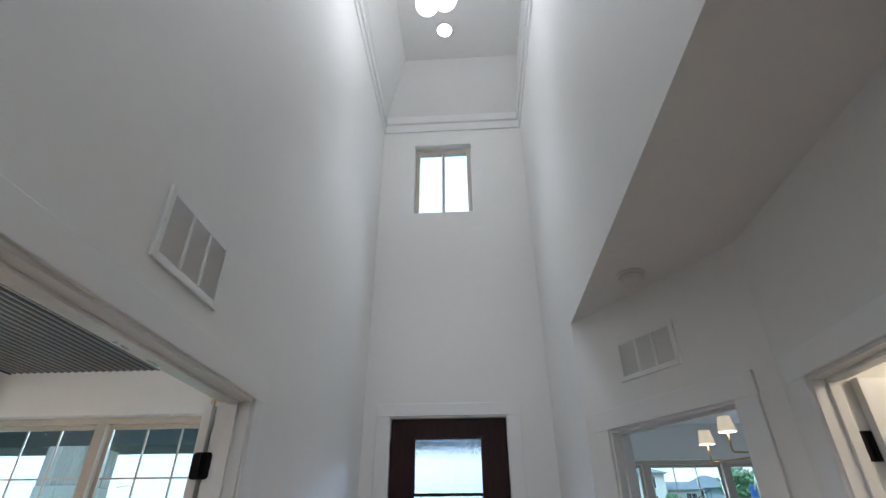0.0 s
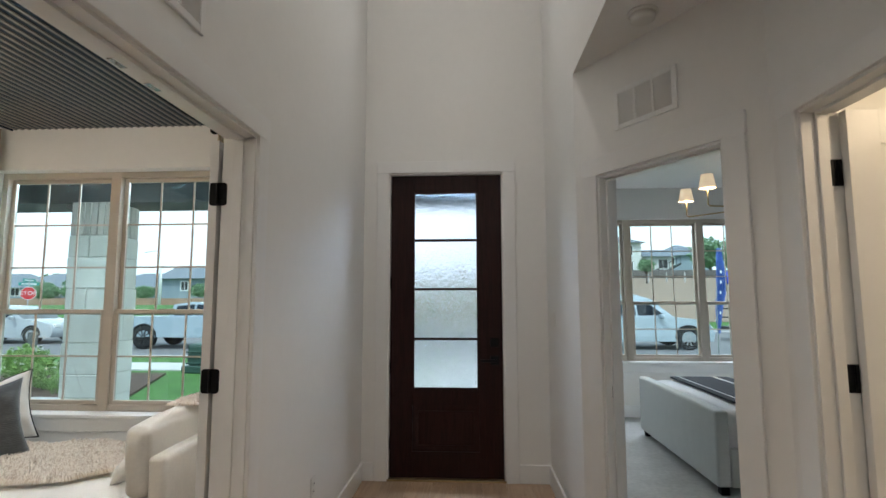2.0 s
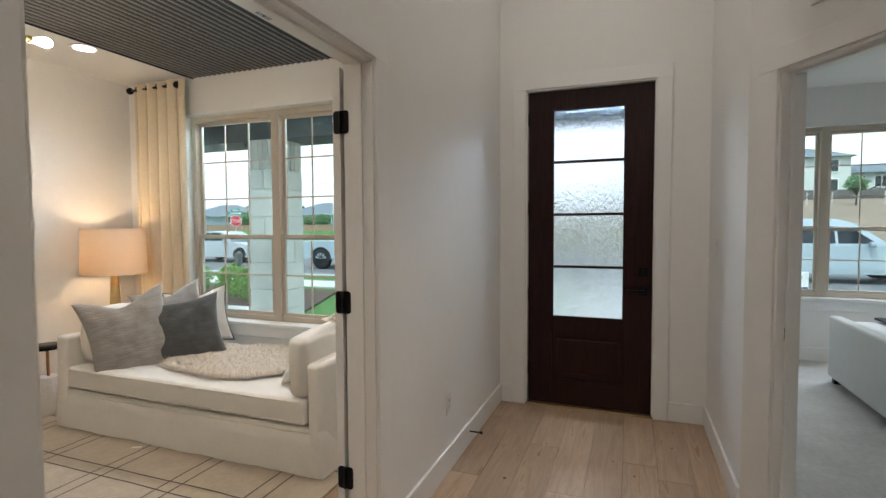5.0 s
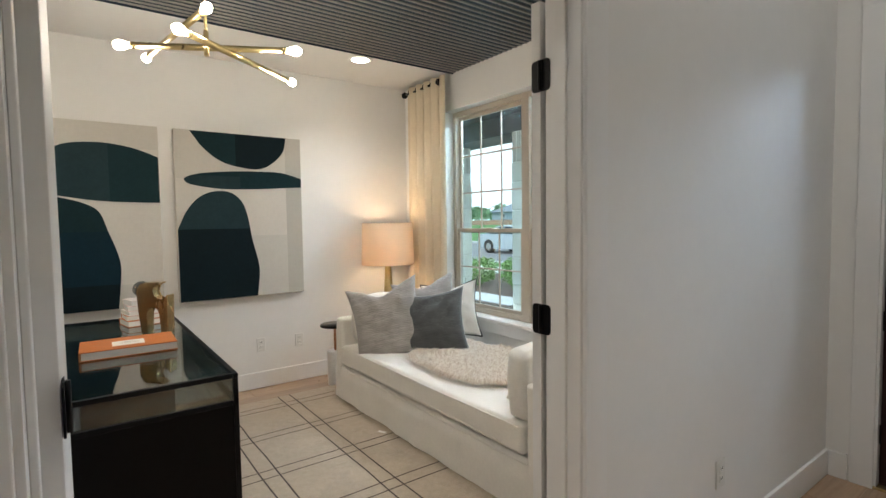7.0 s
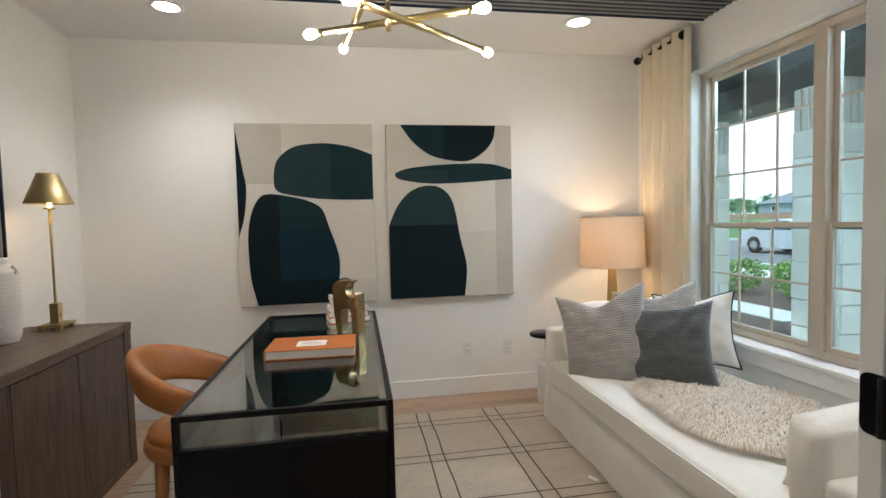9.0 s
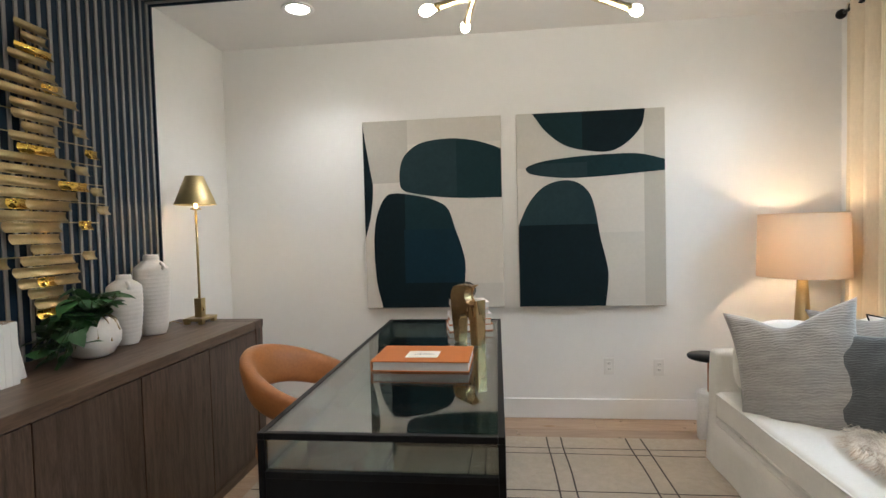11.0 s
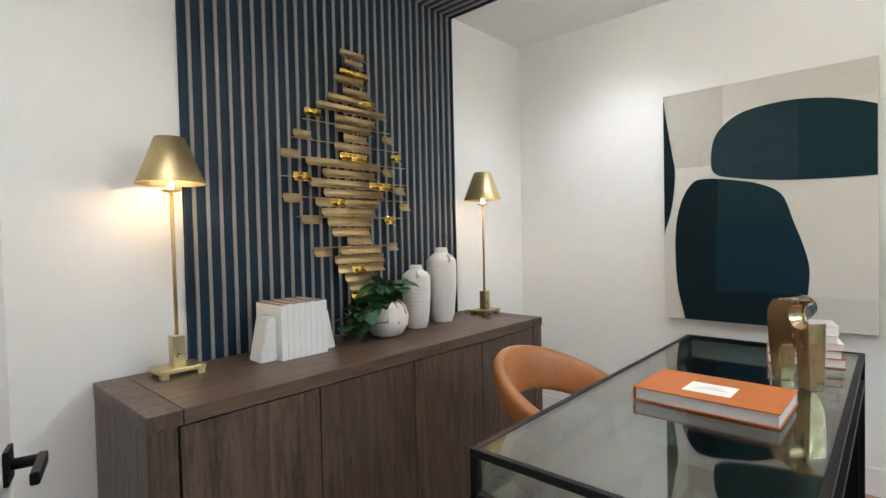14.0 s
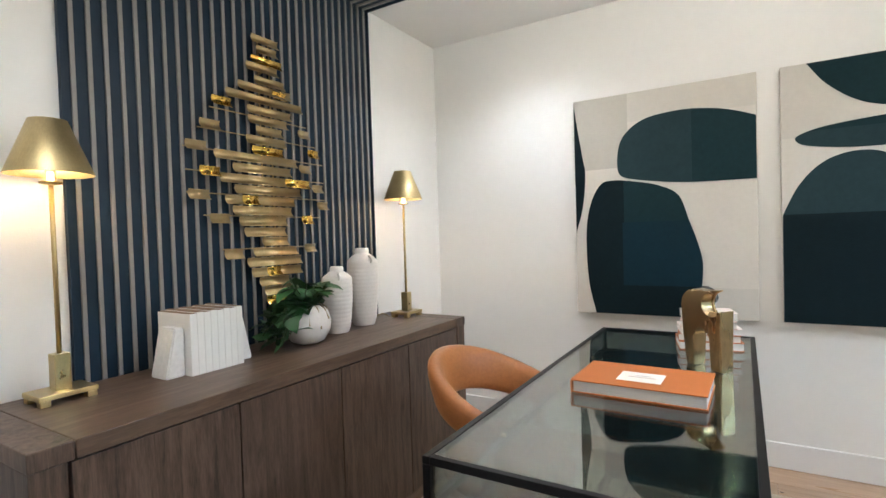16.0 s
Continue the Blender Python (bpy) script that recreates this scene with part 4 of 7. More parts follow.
for k, w in enumerate((0.040, 0.022)):
    part("title_bar", box_bm(0.022 - 0.018 * k, -w, 0.0413, 0.025 - 0.018 * k, w, 0.0417), mat("title_ink", (0.30, 0.28, 0.26), 0.8, var=0) if k == 0 else bpy.data.materials["title_ink"], bk)


def side_shape(bm, outline, y0, y1, bevel=0.006):
    a = [bm.verts.new((x, y0, z)) for x, z in outline]
    b = [bm.verts.new((x, y1, z)) for x, z in outline]
    bm.faces.new(a), bm.faces.new(b[::-1])
    n = len(outline)
    for i in range(n):
        bm.faces.new((a[i], b[i], b[(i + 1) % n], a[(i + 1) % n]))
    if bevel:
        es = [e for e in bm.edges if abs(e.verts[0].co.y - e.verts[1].co.y) < 1e-6]
        bmesh.ops.bevel(bm, geom=es, offset=bevel, segments=3, affect="EDGES")
    return bm


def arc(cx, cz, r, a0, a1, n=10):
    return [(cx + r * math.cos(radians(a0 + (a1 - a0) * i / n)), cz + r * math.sin(radians(a0 + (a1 - a0) * i / n))) for i in range(n + 1)]


sc = thing("brass_sculpture", "patinated brass arch sculpture with a round bite in its top", "sculpture", pose(-2.448, 1.738, DZ, 0, 0, 46) @ Matrix.Diagonal((0.97, 1, 0.97, 1)))
outline = [(-0.075, 0.0), (-0.086, 0.12), (-0.0925, 0.215)] + arc(-0.030, 0.223, 0.0625, 178, 100, 9) + [(0.02, 0.2835)] + arc(0.052, 0.236, 0.050, 86, 324, 18) + [(0.0925, 0.222), (0.0925, 0.0), (0.043, 0.0)] + arc(0.0035, 0.116, 0.0385, 0, 180, 12)[::1] + [(-0.036, 0.0)]
M_PATINA = mat("patinated_brass", (0.52, 0.375, 0.19), 0.27, 1.0, var=0.28, scale=9, rvar=0.12, stretch=(1, 1, 0.35))
part("arch", side_shape(bmesh.new(), outline, -0.029, 0.029, 0.006), M_PATINA, sc)
BOOKS = (((0.46, 0.16, 0.05), 0.235, 0.175, 0.034, 3), ((0.48, 0.17, 0.06), 0.228, 0.170, 0.030, -3), ((0.80, 0.76, 0.74), 0.222, 0.165, 0.024, 4),
         ((0.66, 0.52, 0.48), 0.205, 0.160, 0.030, -4), ((0.76, 0.68, 0.64), 0.195, 0.150, 0.032, 5))
z = DZ
for c, w, d, h, r in BOOKS:
    b = thing("stacked_book", "small hardback book in the stack behind the sculpture", "book", pose(-2.80, 1.722, z, 0, 0, 98 + r), "stack of books")
    cloth = mat("book_cloth", c, 0.6, var=0.08, scale=30)
    part("cover", box_bm(-w / 2, -d / 2, 0, w / 2, d / 2, 0.003, bevel=0.0008), cloth, b)
    part("page_block", box_bm(-w / 2 + 0.003, -d / 2 + 0.004, 0.003, w / 2 - 0.003, d / 2 - 0.004, h - 0.003), M_PAPER, b)
    part("cover", box_bm(-w / 2, -d / 2, h - 0.003, w / 2, d / 2, h, bevel=0.0008), cloth, b)
    part("spine", box_bm(-w / 2, d / 2, 0, w / 2, d / 2 + 0.002, h, bevel=0.0006), cloth, b)
    z += h
gb = thing("glass_ball", "smoked dark glass ball resting on the stacked books", "ornament", pose(-2.835, 1.712, z + 0.050))
part("sphere", lathe_bm([(0.0005, -0.0505)] + [(0.0505 * math.cos(radians(a)), 0.0505 * math.sin(radians(a))) for a in range(-80, 81, 8)] + [(0.0005, 0.0505)], 32), mat("smoke_glass", (0.13, 0.14, 0.13), 0.03, var=0, trans=0.75, coat=1.0), gb)

# ---- chair ----
ch = thing("desk_chair", "tan leather barrel chair with a wrapped open back", "chair", pose(-2.130, 1.095, 0.0165))


def band(bm, r, a0, a1, zfun, n=48, th=0.064):
    """A padded band bent round the upright axis; zfun gives (low, high) at 0..1."""
    rings = []
    m = 14
    for i in range(n + 1):
        t = i / n
        a = radians(a0 + (a1 - a0) * t)
        lo, hi = zfun(t)
        c, hh = (lo + hi) / 2, (hi - lo) / 2
        rr = []
        for k in range(m):
            q = 2 * math.pi * k / m
            cx = math.copysign(abs(math.cos(q)) ** 0.55, math.cos(q)) * th / 2
            cz = math.copysign(abs(math.sin(q)) ** 0.7, math.sin(q)) * hh
            lean = 0.05 * (cz / max(hh, 1e-3))
            rad = r + cx + lean * 0.35
            rr.append(bm.verts.new((rad * math.cos(a), rad * math.sin(a), c + cz)))
        rings.append(rr)
    for a, b in zip(rings, rings[1:]):
        for k in range(m):
            bm.faces.new((a[k], a[(k + 1) % m], b[(k + 1) % m], b[k])).smooth = True
    bm.faces.new(rings[0][::-1]), bm.faces.new(rings[-1])
    return bm


def zband(t):
    s = math.sin(math.pi * t)
    e = min(1, min(t, 1 - t) / 0.06) ** 0.5
    c = 0.655 + 0.120 * s ** 1.3
    hh = (0.050 + 0.038 * s) * (0.35 + 0.65 * e)
    return c - hh, c + hh


part("backrest", band(bmesh.new(), 0.250, 158, 382, zband), M_LEATHER, ch)
part("seat", lathe_bm([(0.02, 0.410), (0.20, 0.410), (0.234, 0.420), (0.244, 0.445), (0.240, 0.474), (0.228, 0.484), (0.225, 0.487), (0.229, 0.494), (0.221, 0.518), (0.18, 0.541), (0.10, 0.553), (0.001, 0.556)], 44), M_LEATHER, ch)
for a in (8, 172):
    ca, sa = math.cos(radians(a)), math.sin(radians(a))
    part("arm_post", tube_bm([(0.228 * ca, 0.228 * sa, 0.43), (0.247 * ca, 0.247 * sa, 0.54), (0.250 * ca, 0.250 * sa, 0.65)], [0.024, 0.022, 0.020], 10), M_LEATHER, ch)
for a in (45, 135, 225, 315):
    ca, sa = math.cos(radians(a)), math.sin(radians(a))
    part("leg", tube_bm([(0.19 * ca, 0.19 * sa, 0.415), (0.215 * ca, 0.215 * sa, 0.0)], [0.030, 0.017], 12), M_LEATHER, ch)

# ---- daybed ----
sofa = thing("daybed", "white slipcovered daybed with two arms under the window", "daybed")
SXL, SXR, SYF, SYB = -3.06, -0.85, 3.055, 4.00


def soft_box(x0, y0, z0, x1, y1, z1, r=0.04, seg=(8, 6, 4), puff=0.02, rough=0.006, seed=0):
    """A stuffed block: rounded edges, bulging faces and small creases."""
    h = Vector(((x1 - x0) / 2, (y1 - y0) / 2, (z1 - z0) / 2))
    c = Vector(((x1 + x0) / 2, (y1 + y0) / 2, (z1 + z0) / 2))
    r = min(r, h.x * 0.9, h.y * 0.9, h.z * 0.9)
    axes = []
    for i in range(3):
        k = r / h[i]
        axes.append([-1, -1 + k * 0.3, -1 + k * 0.7] + [-1 + k + (2 - 2 * k) * q / seg[i] for q in range(seg[i] + 1)] + [1 - k * 0.7, 1 - k * 0.3, 1])
    bm = bmesh.new()
    seen = {}

    def vert(p):
        if p in seen:
            return seen[p]
        q = Vector((p[0] * h.x, p[1] * h.y, p[2] * h.z))
        inner = Vector([max(-h[i] + r, min(h[i] - r, q[i])) for i in range(3)])
        d = q - inner
        if d.length > 1e-6:
            q = inner + d.normalized() * r
        for i in range(3):
            if abs(p[i]) > 0.999:
                q[i] += math.copysign(puff * (1 - p[(i + 1) % 3] ** 2) * (1 - p[(i + 2) % 3] ** 2), p[i])
        w = q * 7 + Vector((seed * 3.7, seed, 0))
        q = q + Vector((noise.noise(w), noise.noise(w + Vector((9, 0, 0))), noise.noise(w + Vector((0, 9, 0))))) * rough
        seen[p] = bm.verts.new(q + c)
        return seen[p]
    for i in range(3):
        a, b = axes[(i + 1) % 3], axes[(i + 2) % 3]
        for s in (-1, 1):
            for u0, u1 in zip(a, a[1:]):
                for w0, w1 in zip(b, b[1:]):
                    q = []
                    for u, w in ((u0, w0), (u1, w0), (u1, w1), (u0, w1)):
                        p = [0, 0, 0]
                        p[i], p[(i + 1) % 3], p[(i + 2) % 3] = s, u, w
                        q.append(vert(tuple(p)))
                    bm.faces.new(q if s > 0 else q[::-1]).smooth = True
    return bm


def soft(name, parent, material, *b, level=1, m=None, label="", **kw):
    return smooth_by(part(name, soft_box(*b, **kw), material, parent, label, m), level)


skirt = bmesh.new()
N = 120
per = [(SXL, SYB), (SXL, SYF), (SXR, SYF), (SXR, SYB)]
ringp = []
for (ax, ay), (bx, by) in zip(per, per[1:] + per[:1]):
    for k in range(N // 4):
        t = k / (N // 4)
        ringp.append((ax + (bx - ax) * t, ay + (by - ay) * t))
cxs, cys = (SXL + SXR) / 2, (SYF + SYB) / 2
rings = []
for j, (zz, out) in enumerate(((0.018, 0.012), (0.10, 0.008), (0.18, 0.002), (0.272, -0.004), (0.288, -0.028))):
    rr = []
    for k, (x, y) in enumerate(ringp):
        wv = noise.noise((x * 5, y * 5, zz * 3)) * 0.013 * (1 - zz / 0.33) + math.sin(x * 23 + 2 * noise.noise((x * 3, y * 3, 0))) * 0.003 * (1 - zz / 0.33)
        d = Vector((x - cxs, (y - cys) * 2, 0)).normalized()
        rr.append(skirt.verts.new((x + d.x * (out + wv), y + d.y * (out + wv), zz + (0.006 * noise.noise((x * 9, y * 9, 1)) if j == 0 else 0))))
    rings.append(rr)
for a, b in zip(rings, rings[1:]):
    for k in range(len(a)):
        skirt.faces.new((a[k], a[(k + 1) % len(a)], b[(k + 1) % len(a)], b[k])).smooth = True
skirt.faces.new(rings[-1])
part("skirt", skirt, M_LINEN, sofa)
for zz, yy in ((0.432, SYF - 0.008), (0.318, SYF - 0.008)):
    part("welt", tube_bm([(SXL + 0.14 + (SXR - SXL - 0.28) * k / 40, yy - 0.006 * (1 - (k / 20 - 1) ** 2) + 0.003 * noise.noise((k * 0.4, zz * 9, 0)), zz + 0.004 * noise.noise((k * 0.3, 2, zz * 5))) for k in range(41)], 0.0045, 6), M_LINEN, sofa)
part("skirt_seam", tube_bm([(SXL + 0.02 + (SXR - SXL - 0.04) * k / 40, SYF + 0.004 + 0.003 * noise.noise((k * 0.5, 5, 0)), 0.262 + 0.004 * noise.noise((k * 0.35, 7, 0))) for k in range(41)], 0.006, 6), M_LINEN, sofa)
soft("seat_cushion", sofa, M_LINEN, SXL + 0.127, SYF - 0.010, 0.296, SXR - 0.103, SYB - 0.02, 0.446, r=0.028, seg=(22, 10, 4), puff=0.006, rough=0.005, level=1)
for k, (x0, x1) in enumerate(((SXL + 0.004, SXL + 0.125), (SXR - 0.10, SXR - 0.004))):
    soft("arm", sofa, M_LINEN, x0, SYF + 0.004, 0.03, x1, SYB, 0.655, r=0.028, seg=(4, 12, 9), puff=0.008, rough=0.006, seed=k + 3, level=1)
for x in (SXL + 0.08, SXR - 0.08):
    for y in (SYF + 0.08, SYB - 0.08):
        part("foot", lathe_bm([(0.02, 0.0165), (0.025, 0.10)], 12, x, y), M_BLACKWOOD, sofa)


def pillow(name, label, material, c, size, thick, rot, seed=0, piping=None, crease=0.016, group="", chop=0.0):
    """A square cushion with pinched corners; rot gives degrees about x, y, z."""
    th = thing(name, label, "cushion", Matrix.Translation(c) @ Euler([radians(a) for a in rot]).to_matrix().to_4x4(), group)
    n = 30
    bm = bmesh.new()
    sides = []
    for s in (-1, 1):
        g = []
        for j in range(n + 1):
            row = []
            for i in range(n + 1):
                u, v = -1 + 2 * i / n, -1 + 2 * j / n
                e = ((1 - u * u) * (1 - v * v)) ** 0.42
                pinch = 1 - 0.15 * (1 - u * u) * abs(v) ** 3
                pinch2 = 1 - 0.15 * (1 - v * v) * abs(u) ** 3
                x, z = u * size[0] / 2 * pinch2, v * size[1] / 2 * pinch
                z -= chop * math.exp(-(2.4 * u) ** 2) * max(0.0, v) ** 2
                y = s * thick / 2 * e
                w = Vector((x * 9, z * 9, seed * 5 + s))
                fold = math.sin(9 * math.atan2(abs(v) + 0.02, abs(u) + 0.02) + 3 * noise.noise((u, v, seed))) * min(1, u * u + v * v)
                y += crease * (1.3 * noise.noise(w) + 0.6 * noise.noise(w * 2.5) + 0.55 * fold) * e
                edge = abs(u) > 0.999 or abs(v) > 0.999
                row.append(bm.verts.new((x, 0 if edge else y, z)))
            g.append(row)
        for j in range(n):
            for i in range(n):
                q = (g[j][i], g[j][i + 1], g[j + 1][i + 1], g[j + 1][i])
                bm.faces.new(q if s < 0 else q[::-1]).smooth = True
        sides.append(g)
    bmesh.ops.remove_doubles(bm, verts=bm.verts[:], dist=0.0005)
    part("cover", bm, material, th)
    if piping:
        g = []
        for a, b in (((-1, -1), (1, -1)), ((1, -1), (1, 1)), ((1, 1), (-1, 1)), ((-1, 1), (-1, -1))):
            for k in range(n):
                t = k / n
                u, v = a[0] + (b[0] - a[0]) * t, a[1] + (b[1] - a[1]) * t
                g.append((u * size[0] / 2 * (1 - 0.15 * (1 - v * v) * abs(u) ** 3), 0, v * size[1] / 2 * (1 - 0.15 * (1 - u * u) * abs(v) ** 3) - chop * math.exp(-(2.4 * u) ** 2) * max(0.0, v) ** 2))
        part("piping", tube_bm(g + g[:1], 0.005, 6, False), piping, th)
    return th


# left end: white bolsters, then grey cushions, the charcoal one in front
soft_l = thing("bolster_cushion", "white linen bolster cushion leaning on the daybed arm", "cushion", group="white bolsters")
soft("cover", soft_l, M_LINEN, SXL + 0.13, SYF + 0.10, 0.455, SXL + 0.29, SYF + 0.56, 0.80, r=0.06, seg=(5, 8, 6), puff=0.05, rough=0.012, seed=11, level=2)
soft_2 = thing("bolster_cushion", "white linen bolster cushion at the back of the daybed arm", "cushion", group="white bolsters")
soft("cover", soft_2, M_LINEN, SXL + 0.14, SYF + 0.58, 0.455, SXL + 0.30, SYB - 0.02, 0.81, r=0.06, seg=(5, 8, 6), puff=0.05, rough=0.012, seed=15, level=2)
soft_r = thing("bolster_cushion", "large white linen cushion against the other daybed arm", "cushion", group="white bolsters")
soft("cover", soft_r, M_LINEN, SXR - 0.232, SYF + 0.005, 0.452, SXR - 0.103, SYF + 0.80, 0.795, r=0.042, seg=(5, 9, 6), puff=0.022, rough=0.014, seed=21, level=2)
pillow("throw_pillow", "large pale grey textured cotton throw pillow", M_GREY, (-2.60, 3.275, 0.655), (0.57, 0.63), 0.20, (-20, -13, 52), 1, chop=0.075)
pillow("throw_pillow", "pale grey cotton throw pillow behind the others", M_GREY, (-2.70, 3.72, 0.69), (0.53, 0.53), 0.17, (-16, -10, 62), 2, chop=0.05)
pillow("throw_pillow", "white throw pillow edged with black piping", M_LINEN, (-2.60, 3.88, 0.675), (0.48, 0.48), 0.15, (-18, -6, 48), 3, piping=M_BLACK, chop=0.035)
pillow("throw_pillow", "small charcoal ribbed knit throw pillow", M_CHARCOAL, (-2.34, 3.53, 0.650), (0.50, 0.51), 0.17, (-20, -9, 44), 4)
pillow("throw_pillow", "small white linen pillow lying against the bolster", M_LINEN, (-1.22, 3.36, 0.545), (0.26, 0.22), 0.09, (-48, 10, -70), 6)

# ---- sheepskin throw ----
M_FUR = mat("sheepskin", (0.70, 0.59, 0.46), 0.9, var=0.30, scale=4, sheen=0.4)
nf = M_FUR.node_tree
gi, rampf = nf.nodes.new("ShaderNodeNewGeometry"), nf.nodes.new("ShaderNodeValToRGB")
rampf.color_ramp.elements[0].color, rampf.color_ramp.elements[1].color = (0.47, 0.33, 0.20, 1), (0.86, 0.77, 0.65, 1)
rampf.color_ramp.elements[0].position, rampf.color_ramp.elements[1].position = 0.05, 0.60
nf.links.new(gi.outputs["Random Per Island"], rampf.inputs[0])
nf.links.new(rampf.outputs[0], nf.nodes["Principled BSDF"].inputs["Base Color"])
fur = thing("sheepskin_throw", "cream and tan long haired sheepskin on the daybed seat", "throw")


def fur_patch(parent, cx, cy, zf, rx, ry, tufts, seed, hair_k=1.0):
    rr = random.Random(seed)
    base = bmesh.new()
    ctr = base.verts.new((cx, cy, zf(cx, cy) + 0.012))
    ring = []
    for k in range(48):
        a = 2 * math.pi * k / 48
        r = 1 + 0.16 * noise.noise((math.cos(a) * 2, math.sin(a) * 2, seed)) + 0.08 * noise.noise((math.cos(a) * 6, math.sin(a) * 6, seed))
        x, y = cx + rx * r * math.cos(a), cy + ry * r * math.sin(a)
        ring.append(base.verts.new((x, y, zf(x, y) + 0.004)))
    for k in range(48):
        base.faces.new((ctr, ring[k], ring[(k + 1) % 48]))
    part("hide", base, M_FUR, parent)
    hair = bmesh.new()
    for _ in range(tufts):
        a, q = rr.uniform(0, 6.283), math.sqrt(rr.random())
        lim = 1 + 0.16 * noise.noise((math.cos(a) * 2, math.sin(a) * 2, seed))
        x, y = cx + rx * lim * q * math.cos(a), cy + ry * lim * q * math.sin(a)
        d = Vector((noise.noise((x * 5, y * 5, seed)) + 0.6 * math.cos(a) * q, noise.noise((x * 5, y * 5, seed + 9)) + 0.6 * math.sin(a) * q, 0))
        d = (d + Vector((rr.uniform(-0.3, 0.3), rr.uniform(-0.3, 0.3), 0))).normalized()
        ln, w = rr.uniform(0.035, 0.095) * hair_k, rr.uniform(0.0012, 0.0028)
        s = Vector((-d.y, d.x, 0)) * w
        h = rr.uniform(0.008, 0.032) * hair_k * (0.5 + 1.1 * abs(noise.noise((x * 11, y * 11, seed + 4))) ** 0.5)
        p0 = Vector((x, y, zf(x, y) + 0.006))
        p1 = p0 + d * ln * 0.5 + Vector((0, 0, h))
        e = p0 + d * ln
        p2 = Vector((e.x, e.y, max(zf(e.x, e.y) + 0.004, p0.z + h * 0.35 - 0.01)))
        v = [hair.verts.new(p) for p in (p0 - s, p0 + s, p1 - s, p1 + s, p2)]
        hair.faces.new((v[0], v[1], v[3], v[2])).smooth = True
        hair.faces.new((v[2], v[3], v[4])).smooth = True
    ob = part("wool", hair, M_FUR, parent)
    ob["kind"] = "stuff"
    return ob


fur_patch(fur, -1.86, 3.55, lambda x, y: 0.462, 0.53, 0.33, 34000, 3)
fur2 = thing("sheepskin_throw", "tan sheepskin draped over the white bolster", "throw")
fur_patch(fur2, -1.015, 3.68, lambda x, y: 0.82 - 0.9 * (x + 1.015) ** 2 - 0.10 * (y - 3.6) ** 2, 0.12, 0.26, 5000, 5, 0.4)

# ---- side table ----
tb = thing("side_table", "round black topped drink table on a white marble drum", "side table", pose(-3.37, 3.19, 0))
part("tabletop", lathe_bm([(0.001, 0.512), (0.122, 0.512), (0.126, 0.518), (0.126, 0.526), (0.122, 0.532), (0.001, 0.532)], 40), M_BLACKWOOD, tb)
part("stem", tube_bm([(0, 0, 0.30), (0, 0, 0.513)], 0.010, 14), mat("copper_tube", (0.42, 0.20, 0.10), 0.3, 1.0, var=0.1), tb)
part("base", lathe_bm([(0.001, 0.0), (0.066, 0.0), (0.07, 0.006), (0.07, 0.294), (0.066, 0.30), (0.001, 0.30)], 36), M_MARBLE, tb)

# ---- floor lamp ----
FL = (-3.40, 3.755)
fl = thing("floor_lamp", "lamp with a cream drum shade on a tapered brass column, lit", "floor lamp", pose(FL[0], FL[1], 0))
part("column", lathe_bm([(0.10, 0.0), (0.10, 0.02), (0.085, 0.03), (0.083, 0.05), (0.028, 1.02), (0.022, 1.03), (0.012, 1.04), (0.012, 1.12)], 32), M_BRASS_DULL, fl)
m_shade = bpy.data.materials.new("cream_lamp_shade")
m_shade.use_nodes = True
nt = m_shade.node_tree
bs = nt.nodes["Principled BSDF"]
bs.inputs["Base Color"].default_value, bs.inputs["Roughness"].default_value = (0.74, 0.60, 0.44, 1), 0.9
tl = nt.nodes.new("ShaderNodeBsdfTranslucent")
tl.inputs["Color"].default_value = (0.80, 0.66, 0.50, 1)
mxs = nt.nodes.new("ShaderNodeMixShader")
mxs.inputs[0].default_value = 0.35
wv = _node(nt, "ShaderNodeTexNoise", Scale=260.0)
bpn = _node(nt, "ShaderNodeBump", Strength=0.3, Distance=0.002)
nt.links.new(wv.outputs["Fac"], bpn.inputs["Height"]), nt.links.new(bpn.outputs[0], bs.inputs["Normal"])
nt.links.new(bs.outputs[0], mxs.inputs[1]), nt.links.new(tl.outputs[0], mxs.inputs[2])
nt.links.new(mxs.outputs[0], nt.nodes["Material Output"].inputs["Surface"])
part("shade", lathe_bm([(0.245, 1.02), (0.235, 1.405), (0.232, 1.405), (0.242, 1.02)], 56, caps=False), m_shade, fl)
for z_ in (1.021, 1.404):
    part("shade_rim", tube_bm([(0.2425 * math.cos(t), 0.2425 * math.sin(t), 0) for t in [q * math.pi / 20 for q in range(41)]], 0.003, 6, False), m_shade, fl, m=Matrix.Translation((0, 0, z_)) @ Matrix.Scale(1.0 if z_ < 1.2 else 0.965, 4))
part("bulb", lathe_bm([(0.012, 1.12), (0.016, 1.15), (0.03, 1.19), (0.025, 1.225), (0.003, 1.24)], 16), M_BULB, fl)
for a in (0, 120, 240):
    part("spider", tube_bm([(0.012 * math.cos(radians(a)), 0.012 * math.sin(radians(a)), 1.118), (0.234 * math.cos(radians(a)), 0.234 * math.sin(radians(a)), 1.118)], 0.002, 5), M_BRASS_DULL, fl)
bulb_light("floor_lamp_glow", (FL[0], FL[1], 1.22), 12, (1.0, 0.70, 0.42), 0.035)

